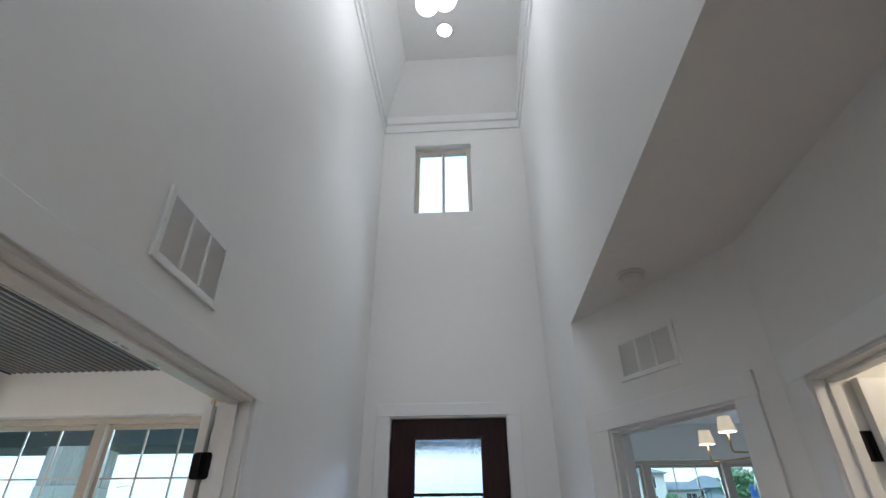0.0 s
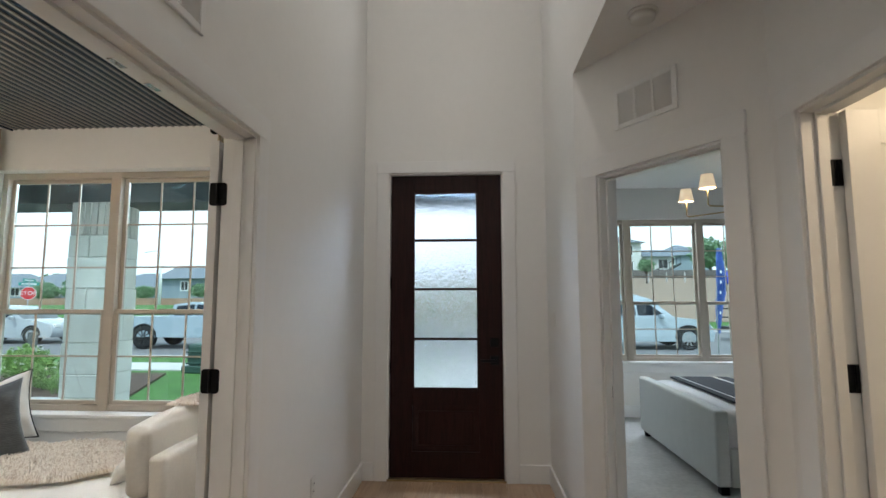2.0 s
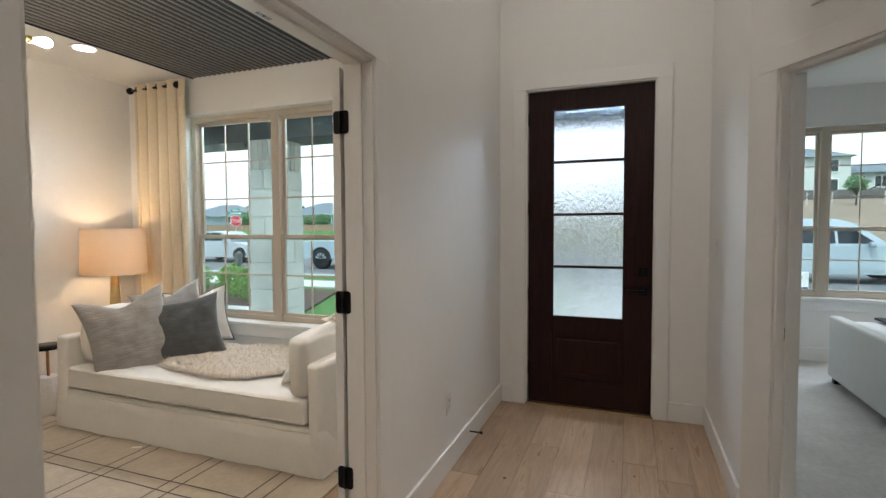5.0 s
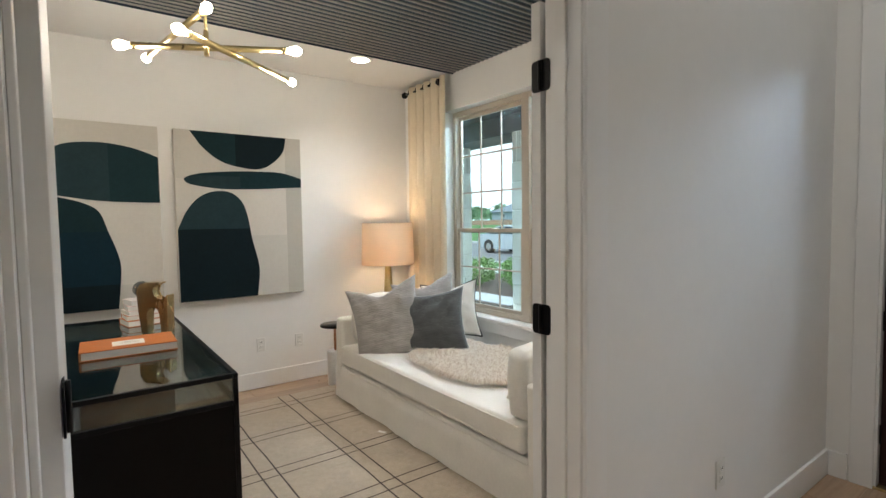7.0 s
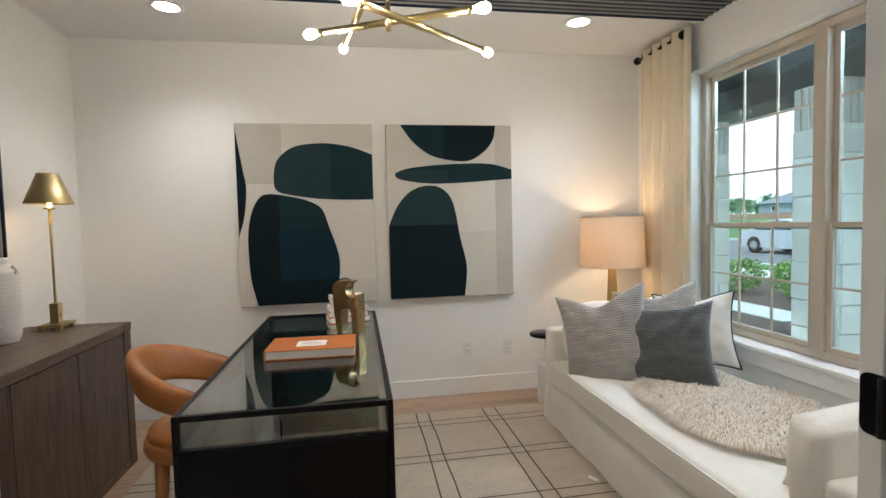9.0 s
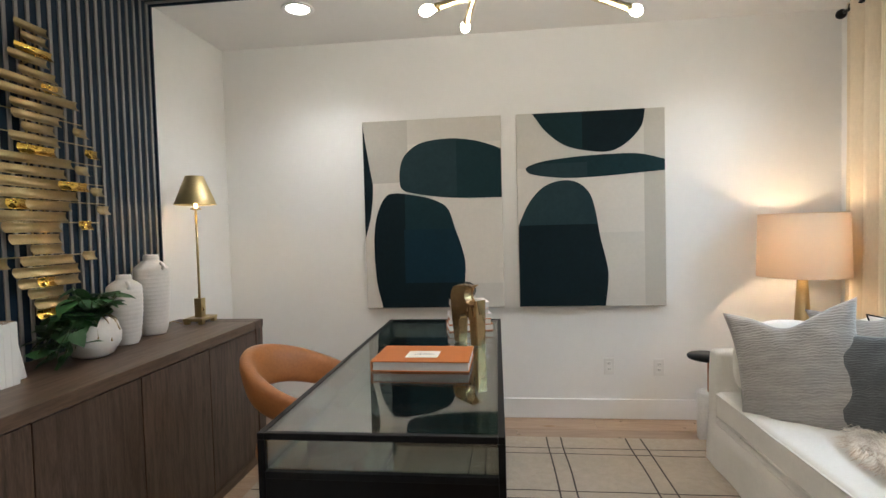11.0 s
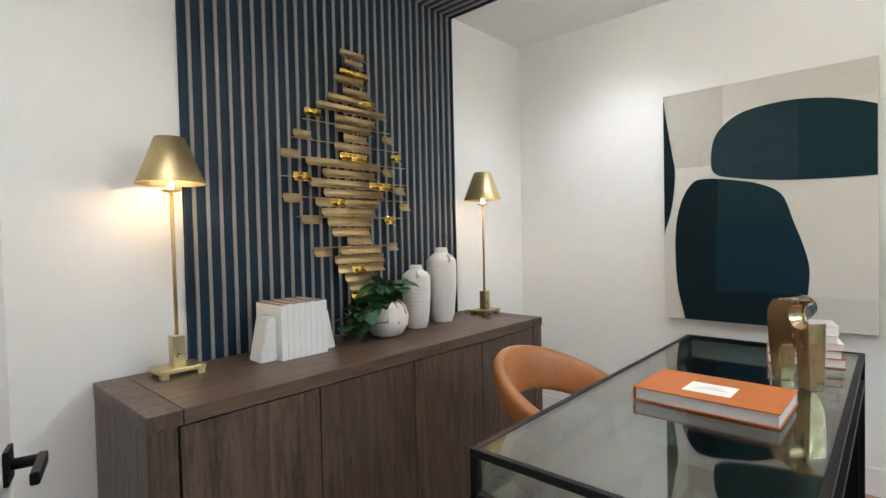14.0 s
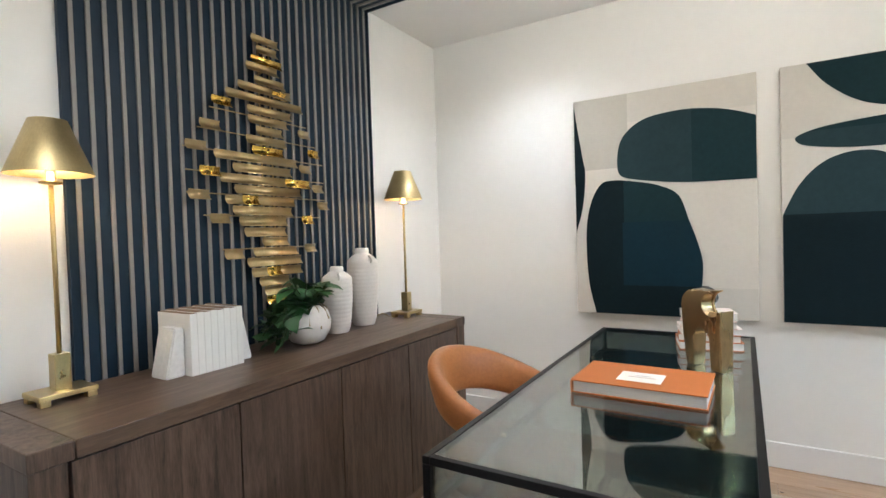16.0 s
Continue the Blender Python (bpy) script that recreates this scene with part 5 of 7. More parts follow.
# ---- chandelier ----
cd = thing("chandelier", "brass chandelier of three crossed tubes with bare lit bulbs", "chandelier")
BARS = (((-2.20, 1.61, 2.275), (-1.877, 2.355, 2.295)), ((-1.73, 1.79, 2.24), (-2.285, 2.478, 2.250)), ((-1.73, 1.905, 2.355), (-2.52, 1.755, 2.325)))
hub = Vector((-2.03, 1.96, 2.29))
for a, b in BARS:
    a, b = Vector(a), Vector(b)
    d = (b - a).normalized()
    bar = part("tube", tube_bm([a + d * 0.055, b - d * 0.055], 0.0155, 16), M_BRASS, cd)
    for p, s in ((a, 1), (b, -1)):
        rot = (d * s).to_track_quat("Z", "Y").to_matrix().to_4x4()
        part("socket", lathe_bm([(0.017, 0.045), (0.017, 0.066), (0.013, 0.068)], 14), M_BRASS, bar, m=Matrix.Translation(p) @ rot)
        part("bulb", lathe_bm([(0.002, -0.030), (0.014, -0.026), (0.023, -0.010), (0.024, 0.006), (0.018, 0.026), (0.012, 0.042), (0.012, 0.046)], 18), M_BULB, cd, m=Matrix.Translation(p) @ rot)
        bulb_light("chandelier_glow", p + Vector((0, 0, -0.05)), 3.4, (1.0, 0.86, 0.68), 0.03)
part("stem", tube_bm([hub + Vector((0, 0, 0)), (hub.x, hub.y, ZC - 0.05)], 0.007, 10), M_BRASS, cd)
part("joint", tube_bm([(hub.x, hub.y, 2.24), (hub.x, hub.y, 2.36)], 0.012, 12), M_BRASS, cd)
part("canopy", lathe_bm([(0.001, -0.075), (0.01, -0.075), (0.015, -0.055), (0.06, -0.05), (0.062, -0.034)], 28, hub.x, hub.y), M_BRASS, cd, m=Matrix.Translation((0, 0, ZC)))


def downlight(x, y, z):
    th = thing("recessed_downlight", "round white recessed ceiling downlight, lit", "ceiling light", pose(x, y, z), "recessed downlights")
    part("trim_ring", lathe_bm([(0.070, 0.0), (0.098, -0.002), (0.100, -0.006), (0.090, -0.010), (0.072, -0.008), (0.070, -0.002)], 36, caps=False), M_TRIM, th)
    part("lens", lathe_bm([(0.001, -0.0065), (0.071, -0.0065), (0.071, -0.001), (0.001, -0.001)], 32), M_LED, th)
    return th


for x, y in [(-3.05, 3.33), (-3.10, 0.70), (-0.72, 0.72), (-0.72, 3.33)]:
    downlight(x, y, ZC)
downlight(0.476, 3.80, ZT)

# ---- outlets and switches ----


def outlet(m, switch=False, label="white duplex wall outlet with cover plate"):
    th = thing("wall_switch" if switch else "wall_outlet", "white rocker light switch with cover plate" if switch else label, "switch" if switch else "outlet", m, "" if switch else "wall outlets")
    part("cover_plate", box_bm(-0.036, -0.006, -0.058, 0.036, 0, 0.058, bevel=0.003), M_PLASTIC, th)
    if switch:
        part("rocker", box_bm(-0.016, -0.010, -0.033, 0.016, -0.005, 0.033, bevel=0.002), M_PLASTIC, th)
    else:
        for zz in (-0.02, 0.02):
            s = part("socket", box_bm(-0.016, -0.0085, zz - 0.015, 0.016, -0.005, zz + 0.015, bevel=0.003), M_PLASTIC, th)
            for xx in (-0.006, 0.006):
                part("slot", box_bm(xx - 0.0012, -0.0092, zz - 0.003, xx + 0.0012, -0.0084, zz + 0.007), M_DARK, s)
    return th


outlet(pose(XA, 2.648, 0.372, 0, 0, 90))
outlet(pose(XA, 2.985, 0.366, 0, 0, 90))
outlet(pose(XH, 3.435, 0.388, 0, 0, 90))
outlet(pose(XR, 4.34, 1.27, 0, 0, -90), True)

# ---- doors ----


def hinge(parent, m):
    """Two rounded black leaves either side of a knuckle; local x across, z up, y into the wood."""
    h = part("hinge", tube_bm([(0, -0.006, -0.045), (0, -0.006, 0.045)], 0.006, 10), M_BLACK, parent, m=m)
    for s in (-1, 1):
        bm = bmesh.new()
        rnd = [(s * (0.036 - 0.012 + 0.012 * math.cos(radians(q))), sz * (0.035 + 0.012 * math.sin(radians(q)))) for sz, qs in ((1, (90, 60, 30, 0)), (-1, (0, 30, 60, 90))) for q in qs]
        bm_prism(bm, ([(s * 0.002, -0.047), (s * 0.002, 0.047)] + rnd)[::-s], -0.001, 0.003)
        part("hinge_leaf", bm, M_BLACK, h, m=pose(0, 0, 0, 90, 0, 0))


def panel_leaf(name, m, w, h, label, lever_side=1, mirror=1):
    """A white two-panel door; hinge edge at local x 0, faces at y 0 and 0.035."""
    d = tagged(new(name), label, "door", kind="structure")
    d.matrix_basis = m
    st = 0.11
    bm = bmesh.new()
    bm_box(bm, 0, 0, 0.012, st, 0.035, h, 0.002), bm_box(bm, w - st, 0, 0.012, w, 0.035, h, 0.002)
    for z0, z1 in ((0.012, 0.25), (0.90, 1.03), (h - 0.12, h)):
        bm_box(bm, st, 0.0005, z0, w - st, 0.0345, z1)
    part("leaf", bm, M_TRIM, d)
    for z0, z1 in ((0.25, 0.90), (1.03, h - 0.12)):
        part("panel", box_bm(st, 0.010, z0, w - st, 0.025, z1), M_TRIM, d)
    for s in ((-1, 0.0), (1, 0.035)):
        y = s[1]
        lev = part("rose", box_bm(w - 0.082, min(y, y + s[0] * 0.008), 0.925, w - 0.030, max(y, y + s[0] * 0.008), 0.985, bevel=0.002), M_BLACK, d)
        part("spindle", tube_bm([(w - 0.056, y + s[0] * 0.006, 0.955), (w - 0.056, y + s[0] * 0.05, 0.955)], 0.010, 12), M_BLACK, lev)
        part("lever", box_bm(w - 0.150, min(y + s[0] * 0.044, y + s[0] * 0.058), 0.944, w - 0.046, max(y + s[0] * 0.044, y + s[0] * 0.058), 0.966, bevel=0.003), M_BLACK, lev)
    return d


LW, LH = (OP1 - OP0) / 2 - 0.022, OPZ - 0.025
XD = XS - 0.024                                    # just clear of the casing
door_1 = panel_leaf("door_1", pose(XD, OP1 - 0.016, 0, 0, 0, 90 + 3.0), LW, LH, "white two panel study door folded back, black lever")
door_2 = panel_leaf("door_2", pose(XD, OP0 + 0.058, 0, 0, 0, -90 - 15.5) @ Matrix.Translation((0, -0.035, 0)), LW, LH, "white two panel study door standing open, black lever")
for z in (0.35, 1.10, 1.845):
    hinge(door_1, door_1.matrix_basis.inverted() @ pose(XD + 0.006, OP1 - 0.0185, z))
    hinge(door_2, door_2.matrix_basis.inverted() @ pose(XD + 0.006, OP0 + 0.0605, z, 0, 0, 180))
for y in (1.90, 2.06):
    cp = thing("ball_catch", "small steel ball catch plate in the door head", "door catch", pose(XS + 0.024, y, OPZ - 0.018), "ball catches")
    part("plate", box_bm(-0.012, -0.03, -0.0025, 0.012, 0.03, 0, bevel=0.001), mat("satin_steel", (0.55, 0.55, 0.55), 0.25, 1.0, var=0.05) if y < 2 else bpy.data.materials["satin_steel"], cp)
    part("ball", lathe_bm([(0.0005, -0.006), (0.004, -0.005), (0.006, -0.0025)], 12), bpy.data.materials["satin_steel"], cp)

door_3 = panel_leaf("door_3", pose(XQ + 0.122, Q1 - 0.022, 0, 0, 0, 0) @ Matrix.Translation((0, -0.035, 0)), 0.73, LH, "white closet door standing open at a right angle")
for z in (0.445, 1.150, 1.857):
    hinge(door_3, door_3.matrix_basis.inverted() @ pose(XQ + 0.112, Q1 - 0.0185, z))
strike = thing("strike_plate", "black strike plate on the bedroom jamb", "strike plate", M_ANG @ pose(S0 + 0.018, 0.055, 0.93))
part("plate", box_bm(0, -0.014, -0.03, 0.002, 0.014, 0.03, bevel=0.0006), M_BLACK, strike)

# ---- entrance door ----
FX0, FX1, FY = -0.024, 0.884, 4.700
fd = tagged(new("door_4"), "dark mahogany entrance door with four rippled glass lites", "door", kind="structure")
gx0, gx1, gz0, gz1 = 0.158, 0.694, 0.70, 2.305
bm = bmesh.new()
bm_box(bm, FX0, FY, 0.016, gx0, FY + 0.045, 2.448, 0.002), bm_box(bm, gx1, FY, 0.016, FX1, FY + 0.045, 2.448, 0.002)
bm_box(bm, gx0, FY + 0.0005, gz1, gx1, FY + 0.0445, 2.4475), bm_box(bm, gx0, FY + 0.0005, 0.575, gx1, FY + 0.0445, gz0)
bm_box(bm, gx0, FY + 0.0005, 0.0165, gx1, FY + 0.0445, 0.215)
part("leaf", bm, M_DOOR, fd)
bm = bmesh.new()
bm_box(bm, gx0, FY + 0.014, 0.215, gx1, FY + 0.032, 0.575)
bm_box(bm, gx0 + 0.045, FY + 0.004, 0.262, gx1 - 0.045, FY + 0.020, 0.528, 0.006)
part("raised_panel", bm, M_DOOR, fd)
bead = bmesh.new()
for a, b in ((gx0, gx0 + 0.014), (gx1 - 0.014, gx1)):
    bm_box(bead, a, FY - 0.004, gz0, b, FY + 0.012, gz1, 0.003)
for a, b in ((gz0, gz0 + 0.014), (gz1 - 0.014, gz1)):
    bm_box(bead, gx0 + 0.014, FY - 0.0035, a, gx1 - 0.014, FY + 0.012, b, 0.003)
part("glazing_bead", bead, M_DOOR, fd)
zs_ = [gz0, 1.098, 1.501, 1.904, gz1]
for a, b in zip(zs_, zs_[1:]):
    p = part("pane", box_bm(gx0 + 0.012, FY + 0.018, a + 0.008, gx1 - 0.012, FY + 0.0225, b - 0.008), M_RAIN, fd, "rippled rain glass")
    p.visible_shadow = False
for zc in zs_[1:-1]:
    part("muntin", box_bm(gx0 + 0.014, FY + 0.002, zc - 0.010, gx1 - 0.014, FY + 0.036, zc + 0.010, bevel=0.003), M_DOOR, fd)
for zc, h in ((1.072, 0.07), (0.93, 0.07)):
    part("deadbolt" if zc > 1 else "lever_rose", box_bm(FX1 - 0.098, FY - 0.014, zc - h / 2, FX1 - 0.030, FY, zc + h / 2, bevel=0.003), M_BLACK, fd)
part("thumb_turn", box_bm(FX1 - 0.072, FY - 0.030, 1.052, FX1 - 0.060, FY - 0.014, 1.092, bevel=0.002), M_BLACK, fd)
part("lever", box_bm(FX1 - 0.175, FY - 0.055, 0.920, FX1 - 0.052, FY - 0.038, 0.940, bevel=0.004), M_BLACK, fd)
part("spindle", tube_bm([(FX1 - 0.064, FY - 0.012, 0.93), (FX1 - 0.064, FY - 0.05, 0.93)], 0.011, 12), M_BLACK, fd)
for z in (0.28, 0.87, 1.55, 2.24):
    part("hinge", box_bm(FX0 - 0.008, FY - 0.008, z - 0.05, FX0 + 0.004, FY + 0.004, z + 0.05, bevel=0.002), M_BLACK, fd)
structure("door_sill", box_bm(-0.045, YF - 0.01, 0.0, 0.905, YF + 0.20, 0.014, bevel=0.003), M_BRASS_DULL, "dark metal threshold under the entrance door", "threshold")
stop = thing("door_stop", "black rod door stop on the baseboard", "door stop", pose(XH + 0.016, 3.80, 0.085))
part("rod", tube_bm([(0, 0, 0), (0.07, 0, 0)], 0.005, 8), M_BLACK, stop)
part("tip", tube_bm([(0.07, 0, 0), (0.085, 0, 0)], 0.009, 10), M_BLACK, stop)

# ---- high window ----
hw = tagged(new("window_2"), "small square high window above the entrance", "window", kind="structure")
hx0, hx1, hz0, hz1, hy = 0.103, 0.697, 4.423, 5.307, YF + 0.075
bm = bmesh.new()
for b in ((hx0, hx0 + 0.045, hz0, hz1), (hx1 - 0.045, hx1, hz0, hz1)):
    bm_box(bm, b[0], hy, b[2], b[1], hy + 0.07, b[3], 0.004)
for b in ((hz0, hz0 + 0.045), (hz1 - 0.05, hz1)):
    bm_box(bm, hx0 + 0.045, hy, b[0], hx1 - 0.045, hy + 0.07, b[1], 0.004)
part("window_frame", bm, M_VINYL, hw)
bm = bmesh.new()
bm_box(bm, 0.385, hy + 0.02, hz0 + 0.045, 0.415, hy + 0.033, hz1 - 0.05)
part("grille", bm, M_VINYL, hw)
part("pane", box_bm(hx0 + 0.045, hy + 0.034, hz0 + 0.045, hx1 - 0.045, hy + 0.035, hz1 - 0.05), M_GLASS, hw).visible_shadow = False

# ---- air grilles ----


def air_grille(m, w, h, label, across):
    th = thing("air_grille", label, "vent", m, "return air grilles")
    t, fw = 0.012, 0.026
    bm = bmesh.new()
    bm_box(bm, 0, -t, 0, fw, 0, h, 0.003), bm_box(bm, w - fw, -t, 0, w, 0, h, 0.003)
    bm_box(bm, fw, -t, 0, w - fw, 0, fw, 0.003), bm_box(bm, fw, -t, h - fw, w - fw, 0, h, 0.003)
    part("frame", bm, M_TRIM, th)
    part("backing", box_bm(fw, -0.0015, fw, w - fw, -0.0005, h - fw), mat("vent_dark", (0.16, 0.16, 0.16), 0.8, var=0.05) if "vent_dark" not in bpy.data.materials else bpy.data.materials["vent_dark"], th)
    for k in (1, 2):
        x = fw + (w - 2 * fw) * k / 3
        part("divider", box_bm(x - 0.006, -t - 0.001, fw, x + 0.006, -0.001, h - fw, bevel=0.001), M_TRIM, th)
    n = 15
    me = mesh_of("louvre", box_bm(fw, -0.0006, -0.007, w - fw, 0.0006, 0.007), M_TRIM)
    for k in range(n):
        lv = new("louvre", me)
        lv.parent = th
        lv.matrix_basis = pose(0, -0.0065, fw + (h - 2 * fw) * (k + 0.5) / n, 38 if across else -38, 0, 0)
    for x, z in ((0.012, h / 2), (w - 0.012, h / 2)):
        part("screw", tube_bm([(x, -t - 0.002, z), (x, -t + 0.002, z)], 0.004, 8), M_PLASTIC, th)
    return th


air_grille(pose(XH, 1.742, 2.280, 0, 0, 90), 0.392, 0.245, "white three bay return air grille on the tall wall", True)
air_grille(M_ANG @ pose(0.31, 0, 2.30), 0.37, 0.215, "white three bay air grille above the bedroom doorway", True)
smoke = thing("smoke_detector", "round white ceiling smoke detector", "smoke detector", pose(1.44, 2.86, ZC))
part("base", lathe_bm([(0.001, 0.0), (0.068, 0.0), (0.070, -0.006), (0.064, -0.012), (0.001, -0.012)], 32), M_PLASTIC, smoke)
part("cap", lathe_bm([(0.058, -0.012), (0.054, -0.036), (0.040, -0.044), (0.001, -0.045)], 32), M_PLASTIC, smoke)

# ---- foyer pendant: a cluster of milk glass bubbles ----
pend = thing("foyer_pendant", "pendant cluster of white glass bubbles, lit", "pendant light", pose(0.44, 3.02, 0))
M_OPAL = mat("opal_glass", (0.9, 0.9, 0.9), 0.25, var=0, emit=(1.0, 0.92, 0.84), power=1.6)
for k in range(7):
    a = k * 6.283 / 6
    r = 0.0 if k == 6 else 0.15
    z = 5.42 if k == 6 else 5.50 + 0.05 * (k % 2)
    part("globe", lathe_bm([(0.0005, -0.1)] + [(0.1 * math.cos(radians(q)), 0.1 * math.sin(radians(q))) for q in range(-75, 76, 15)] + [(0.0005, 0.1)], 20), M_OPAL, pend, m=pose(r * math.cos(a), r * math.sin(a), z))
part("stem", tube_bm([(0, 0, 5.5), (0, 0, ZT)], 0.012, 10), M_BRASS, pend)

# ---- closet room ----
structure("wall_closet_room", box_bm(XQ + 0.12, 2.44, 0, 3.3, 2.52, ZC), M_WALL, "plain closet wall", "wall")
structure("wall_closet_back", box_bm(3.3, -0.2, 0, 3.4, 2.52, ZC), M_WALL, "plain closet wall at the back", "wall")
structure("wall_closet_side", box_bm(XQ + 0.12, -0.3, 0, 3.3, -0.2, ZC), M_WALL, "plain closet wall at the side", "wall")
structure("ceiling_closet", box_bm(XQ + 0.12, -0.2, ZC, 3.3, 2.44, ZC + 0.1), M_CEIL, "plain closet ceiling", "ceiling")
structure("floor_closet", box_bm(XQ, -0.2, -0.1, 3.3, 2.44, -0.002), M_CARPET, "grey closet carpet", "floor")
dl = downlight(2.6, 1.6, ZC)

# ---- bedroom ----
YBW = 6.90
structure("floor_bedroom", box_bm(XR + 0.13, 2.53, -0.1, 6.2, YBW, 0.004), M_CARPET, "pale grey bedroom carpet", "floor")
bwh = (1.69, 4.375, 0.66, 2.41)
structure("wall_bedroom_window", wall_x(bmesh.new(), YBW, YBW + 0.16, XR + 0.12, 6.2, 0, ZC, [bwh]), M_WALL, "white bedroom wall with a wide window", "wall")
structure("wall_bedroom_east", box_bm(6.2, 2.4, 0, 6.3, YBW + 0.16, ZC), M_WALL, "white bedroom wall", "wall")
structure("wall_bedroom_south", box_bm(3.4, 2.42, 0, 6.2, 2.53, ZC), M_WALL, "white bedroom wall", "wall")
structure("wall_bedroom_west", box_bm(XR + 0.121, YF + 0.16, 0, XR + 0.24, YBW, ZC), M_WALL, "white bedroom wall beside the porch", "wall")
cb = bmesh.new()
bm_prism(cb, [(XR + 0.12, YBW), (XR + 0.12, A0.y + 0.01), (XQ + 0.122, A1.y), (XQ + 0.122, 2.53), (6.2, 2.53), (6.2, YBW)], ZC + 0.06, ZC + 0.16)
structure("ceiling_bedroom", cb, M_CEIL, "white bedroom ceiling", "ceiling")
structure("wall_bedroom_band", wall_x(bmesh.new(), YBW, YBW + 0.16, XR + 0.12, 6.2, ZC, ZC + 0.06), M_WALL, "top of the bedroom window wall", "wall")
sash_window("window_3", bwh[0], bwh[1], bwh[2] + 0.003, bwh[3], YBW + 0.06, 3, 3, "white framed triple sash bedroom window with grilles", M_VINYL)
structure("window_sill_bedroom", box_bm(bwh[0] - 0.08, YBW - 0.04, bwh[2] - 0.03, bwh[1] + 0.08, YBW + 0.06, bwh[2] + 0.001, bevel=0.005), M_TRIM, "white bedroom window stool", "window sill")
structure("window_apron_bedroom", box_bm(bwh[0] - 0.05, YBW - 0.016, bwh[2] - 0.13, bwh[1] + 0.05, YBW, bwh[2] - 0.031, bevel=0.004), M_TRIM, "white apron under the bedroom window", "trim")
board("baseboard_bedroom", [(XR + 0.24, YBW - 0.016, 0.004, 6.2, YBW, 0.144)], "white bedroom baseboard")
M_BED = mat("pale_grey_upholstery", (0.50, 0.52, 0.50), 0.85, var=0.05, scale=10, bump=0.3, bscale=300, sheen=0.2)
bed = thing("bed", "upholstered pale grey bed with a tall footboard", "bed", pose(2.40, 4.46, 0.004))
part("footboard", box_bm(0, 0, 0.06, 0.10, 1.66, 0.60, bevel=0.018), M_BED, bed)
for y in (0.0, 1.60):
    part("side_rail", box_bm(0.10, y, 0.06, 2.15, y + 0.06, 0.33, bevel=0.012), M_BED, bed)
part("headboard", box_bm(2.15, -0.03, 0.06, 2.26, 1.69, 1.25, bevel=0.02), M_BED, bed)
for x in (0.03, 2.18):
    for y in (0.02, 1.58):
        part("foot", box_bm(x, y, 0, x + 0.06, y + 0.06, 0.06, bevel=0.004), M_BLACKWOOD, bed)
mt = thing("mattress", "mattress dressed in white bedding on the bed", "mattress")
smooth_by(part("bedding", soft_box(2.51, 4.53, 0.20, 4.55, 6.05, 0.585, r=0.07, seg=(14, 12, 4), puff=0.03, rough=0.012, seed=8), mat("white_bedding", (0.72, 0.72, 0.72), 0.85, var=0.04, scale=6, bump=0.3, bscale=90), mt), 1)
bl = thing("bed_throw", "black and white striped throw blanket across the bed", "blanket")
M_TBLK, M_TWHT = mat("black_knit", (0.012, 0.014, 0.018), 0.9, var=0.2, bump=0.5, bscale=120), mat("white_knit", (0.7, 0.7, 0.69), 0.9, var=0.05)
for k, (x0, x1, c) in enumerate(((2.68, 2.75, M_TBLK), (2.75, 2.77, M_TWHT), (2.77, 3.09, M_TBLK), (3.09, 3.13, M_TWHT), (3.13, 3.25, M_TBLK))):
    part("stripe", box_bm(x0, 4.60, 0.605 + 0.0005 * k, x1, 6.0, 0.622 + 0.0005 * k, bevel=0.004), c, bl)
bp = thing("bed_pillow", "white pillow lying on the bed", "pillow")
smooth_by(part("cover", soft_box(3.65, 5.15, 0.60, 4.15, 5.85, 0.74, r=0.06, seg=(7, 7, 4), puff=0.04, rough=0.012, seed=31), bpy.data.materials["white_bedding"], bp), 1)
bc = thing("bedroom_chandelier", "brass arm chandelier with small cream shades, lit", "chandelier", pose(3.12, 5.0, 0))
M_SH2 = mat("cream_shade_lit", (0.8, 0.68, 0.5), 0.9, var=0.03, emit=(1.0, 0.76, 0.48), power=0.35)
part("stem", tube_bm([(0, 0, 2.15), (0, 0, ZC + 0.06)], 0.010, 10), M_BRASS_DULL, bc)
for k in range(6):
    a = radians(203 + 60 * k)
    ca, sa = math.cos(a), math.sin(a)
    arm_ = part("arm", tube_bm([(0, 0, 2.20), (0.56 * ca, 0.56 * sa, 2.18), (0.58 * ca, 0.58 * sa, 2.19), (0.58 * ca, 0.58 * sa, 2.32)], 0.007, 8), M_BRASS_DULL, bc)
    part("shade", lathe_bm([(0.066, 2.325), (0.046, 2.44), (0.044, 2.44), (0.064, 2.325)], 24, 0.58 * ca, 0.58 * sa, caps=False), M_SH2, arm_)
    bulb_light("bedroom_glow", (3.12 + 0.58 * ca, 5.0 + 0.58 * sa, 2.37), 0.9, WARM, 0.02)

# ---- outdoors: ground, road, planting ----
GZ = -0.25
rn = random.Random(12)
M_GRASS = mat("lawn_green", (0.06, 0.155, 0.03), 0.9, var=0.25, scale=0.7, bump=0.8, bscale=30)
M_ROAD = mat("asphalt", (0.16, 0.16, 0.165), 0.85, var=0.12, scale=1.2, bump=0.3, bscale=60)
M_CONC = mat("concrete", (0.52, 0.515, 0.50), 0.85, var=0.12, scale=1.5, bump=0.2, bscale=50)
M_MULCH = mat("mulch", (0.085, 0.055, 0.04), 0.95, var=0.4, scale=12, bump=1.0, bscale=40)
M_DRY = mat("dry_field", (0.24, 0.18, 0.13), 0.95, var=0.2, scale=0.3)
M_LIME = mat("limestone", (0.78, 0.74, 0.66), 0.85, var=0.08, scale=7, per_object=0.07, bump=0.7, bscale=22)
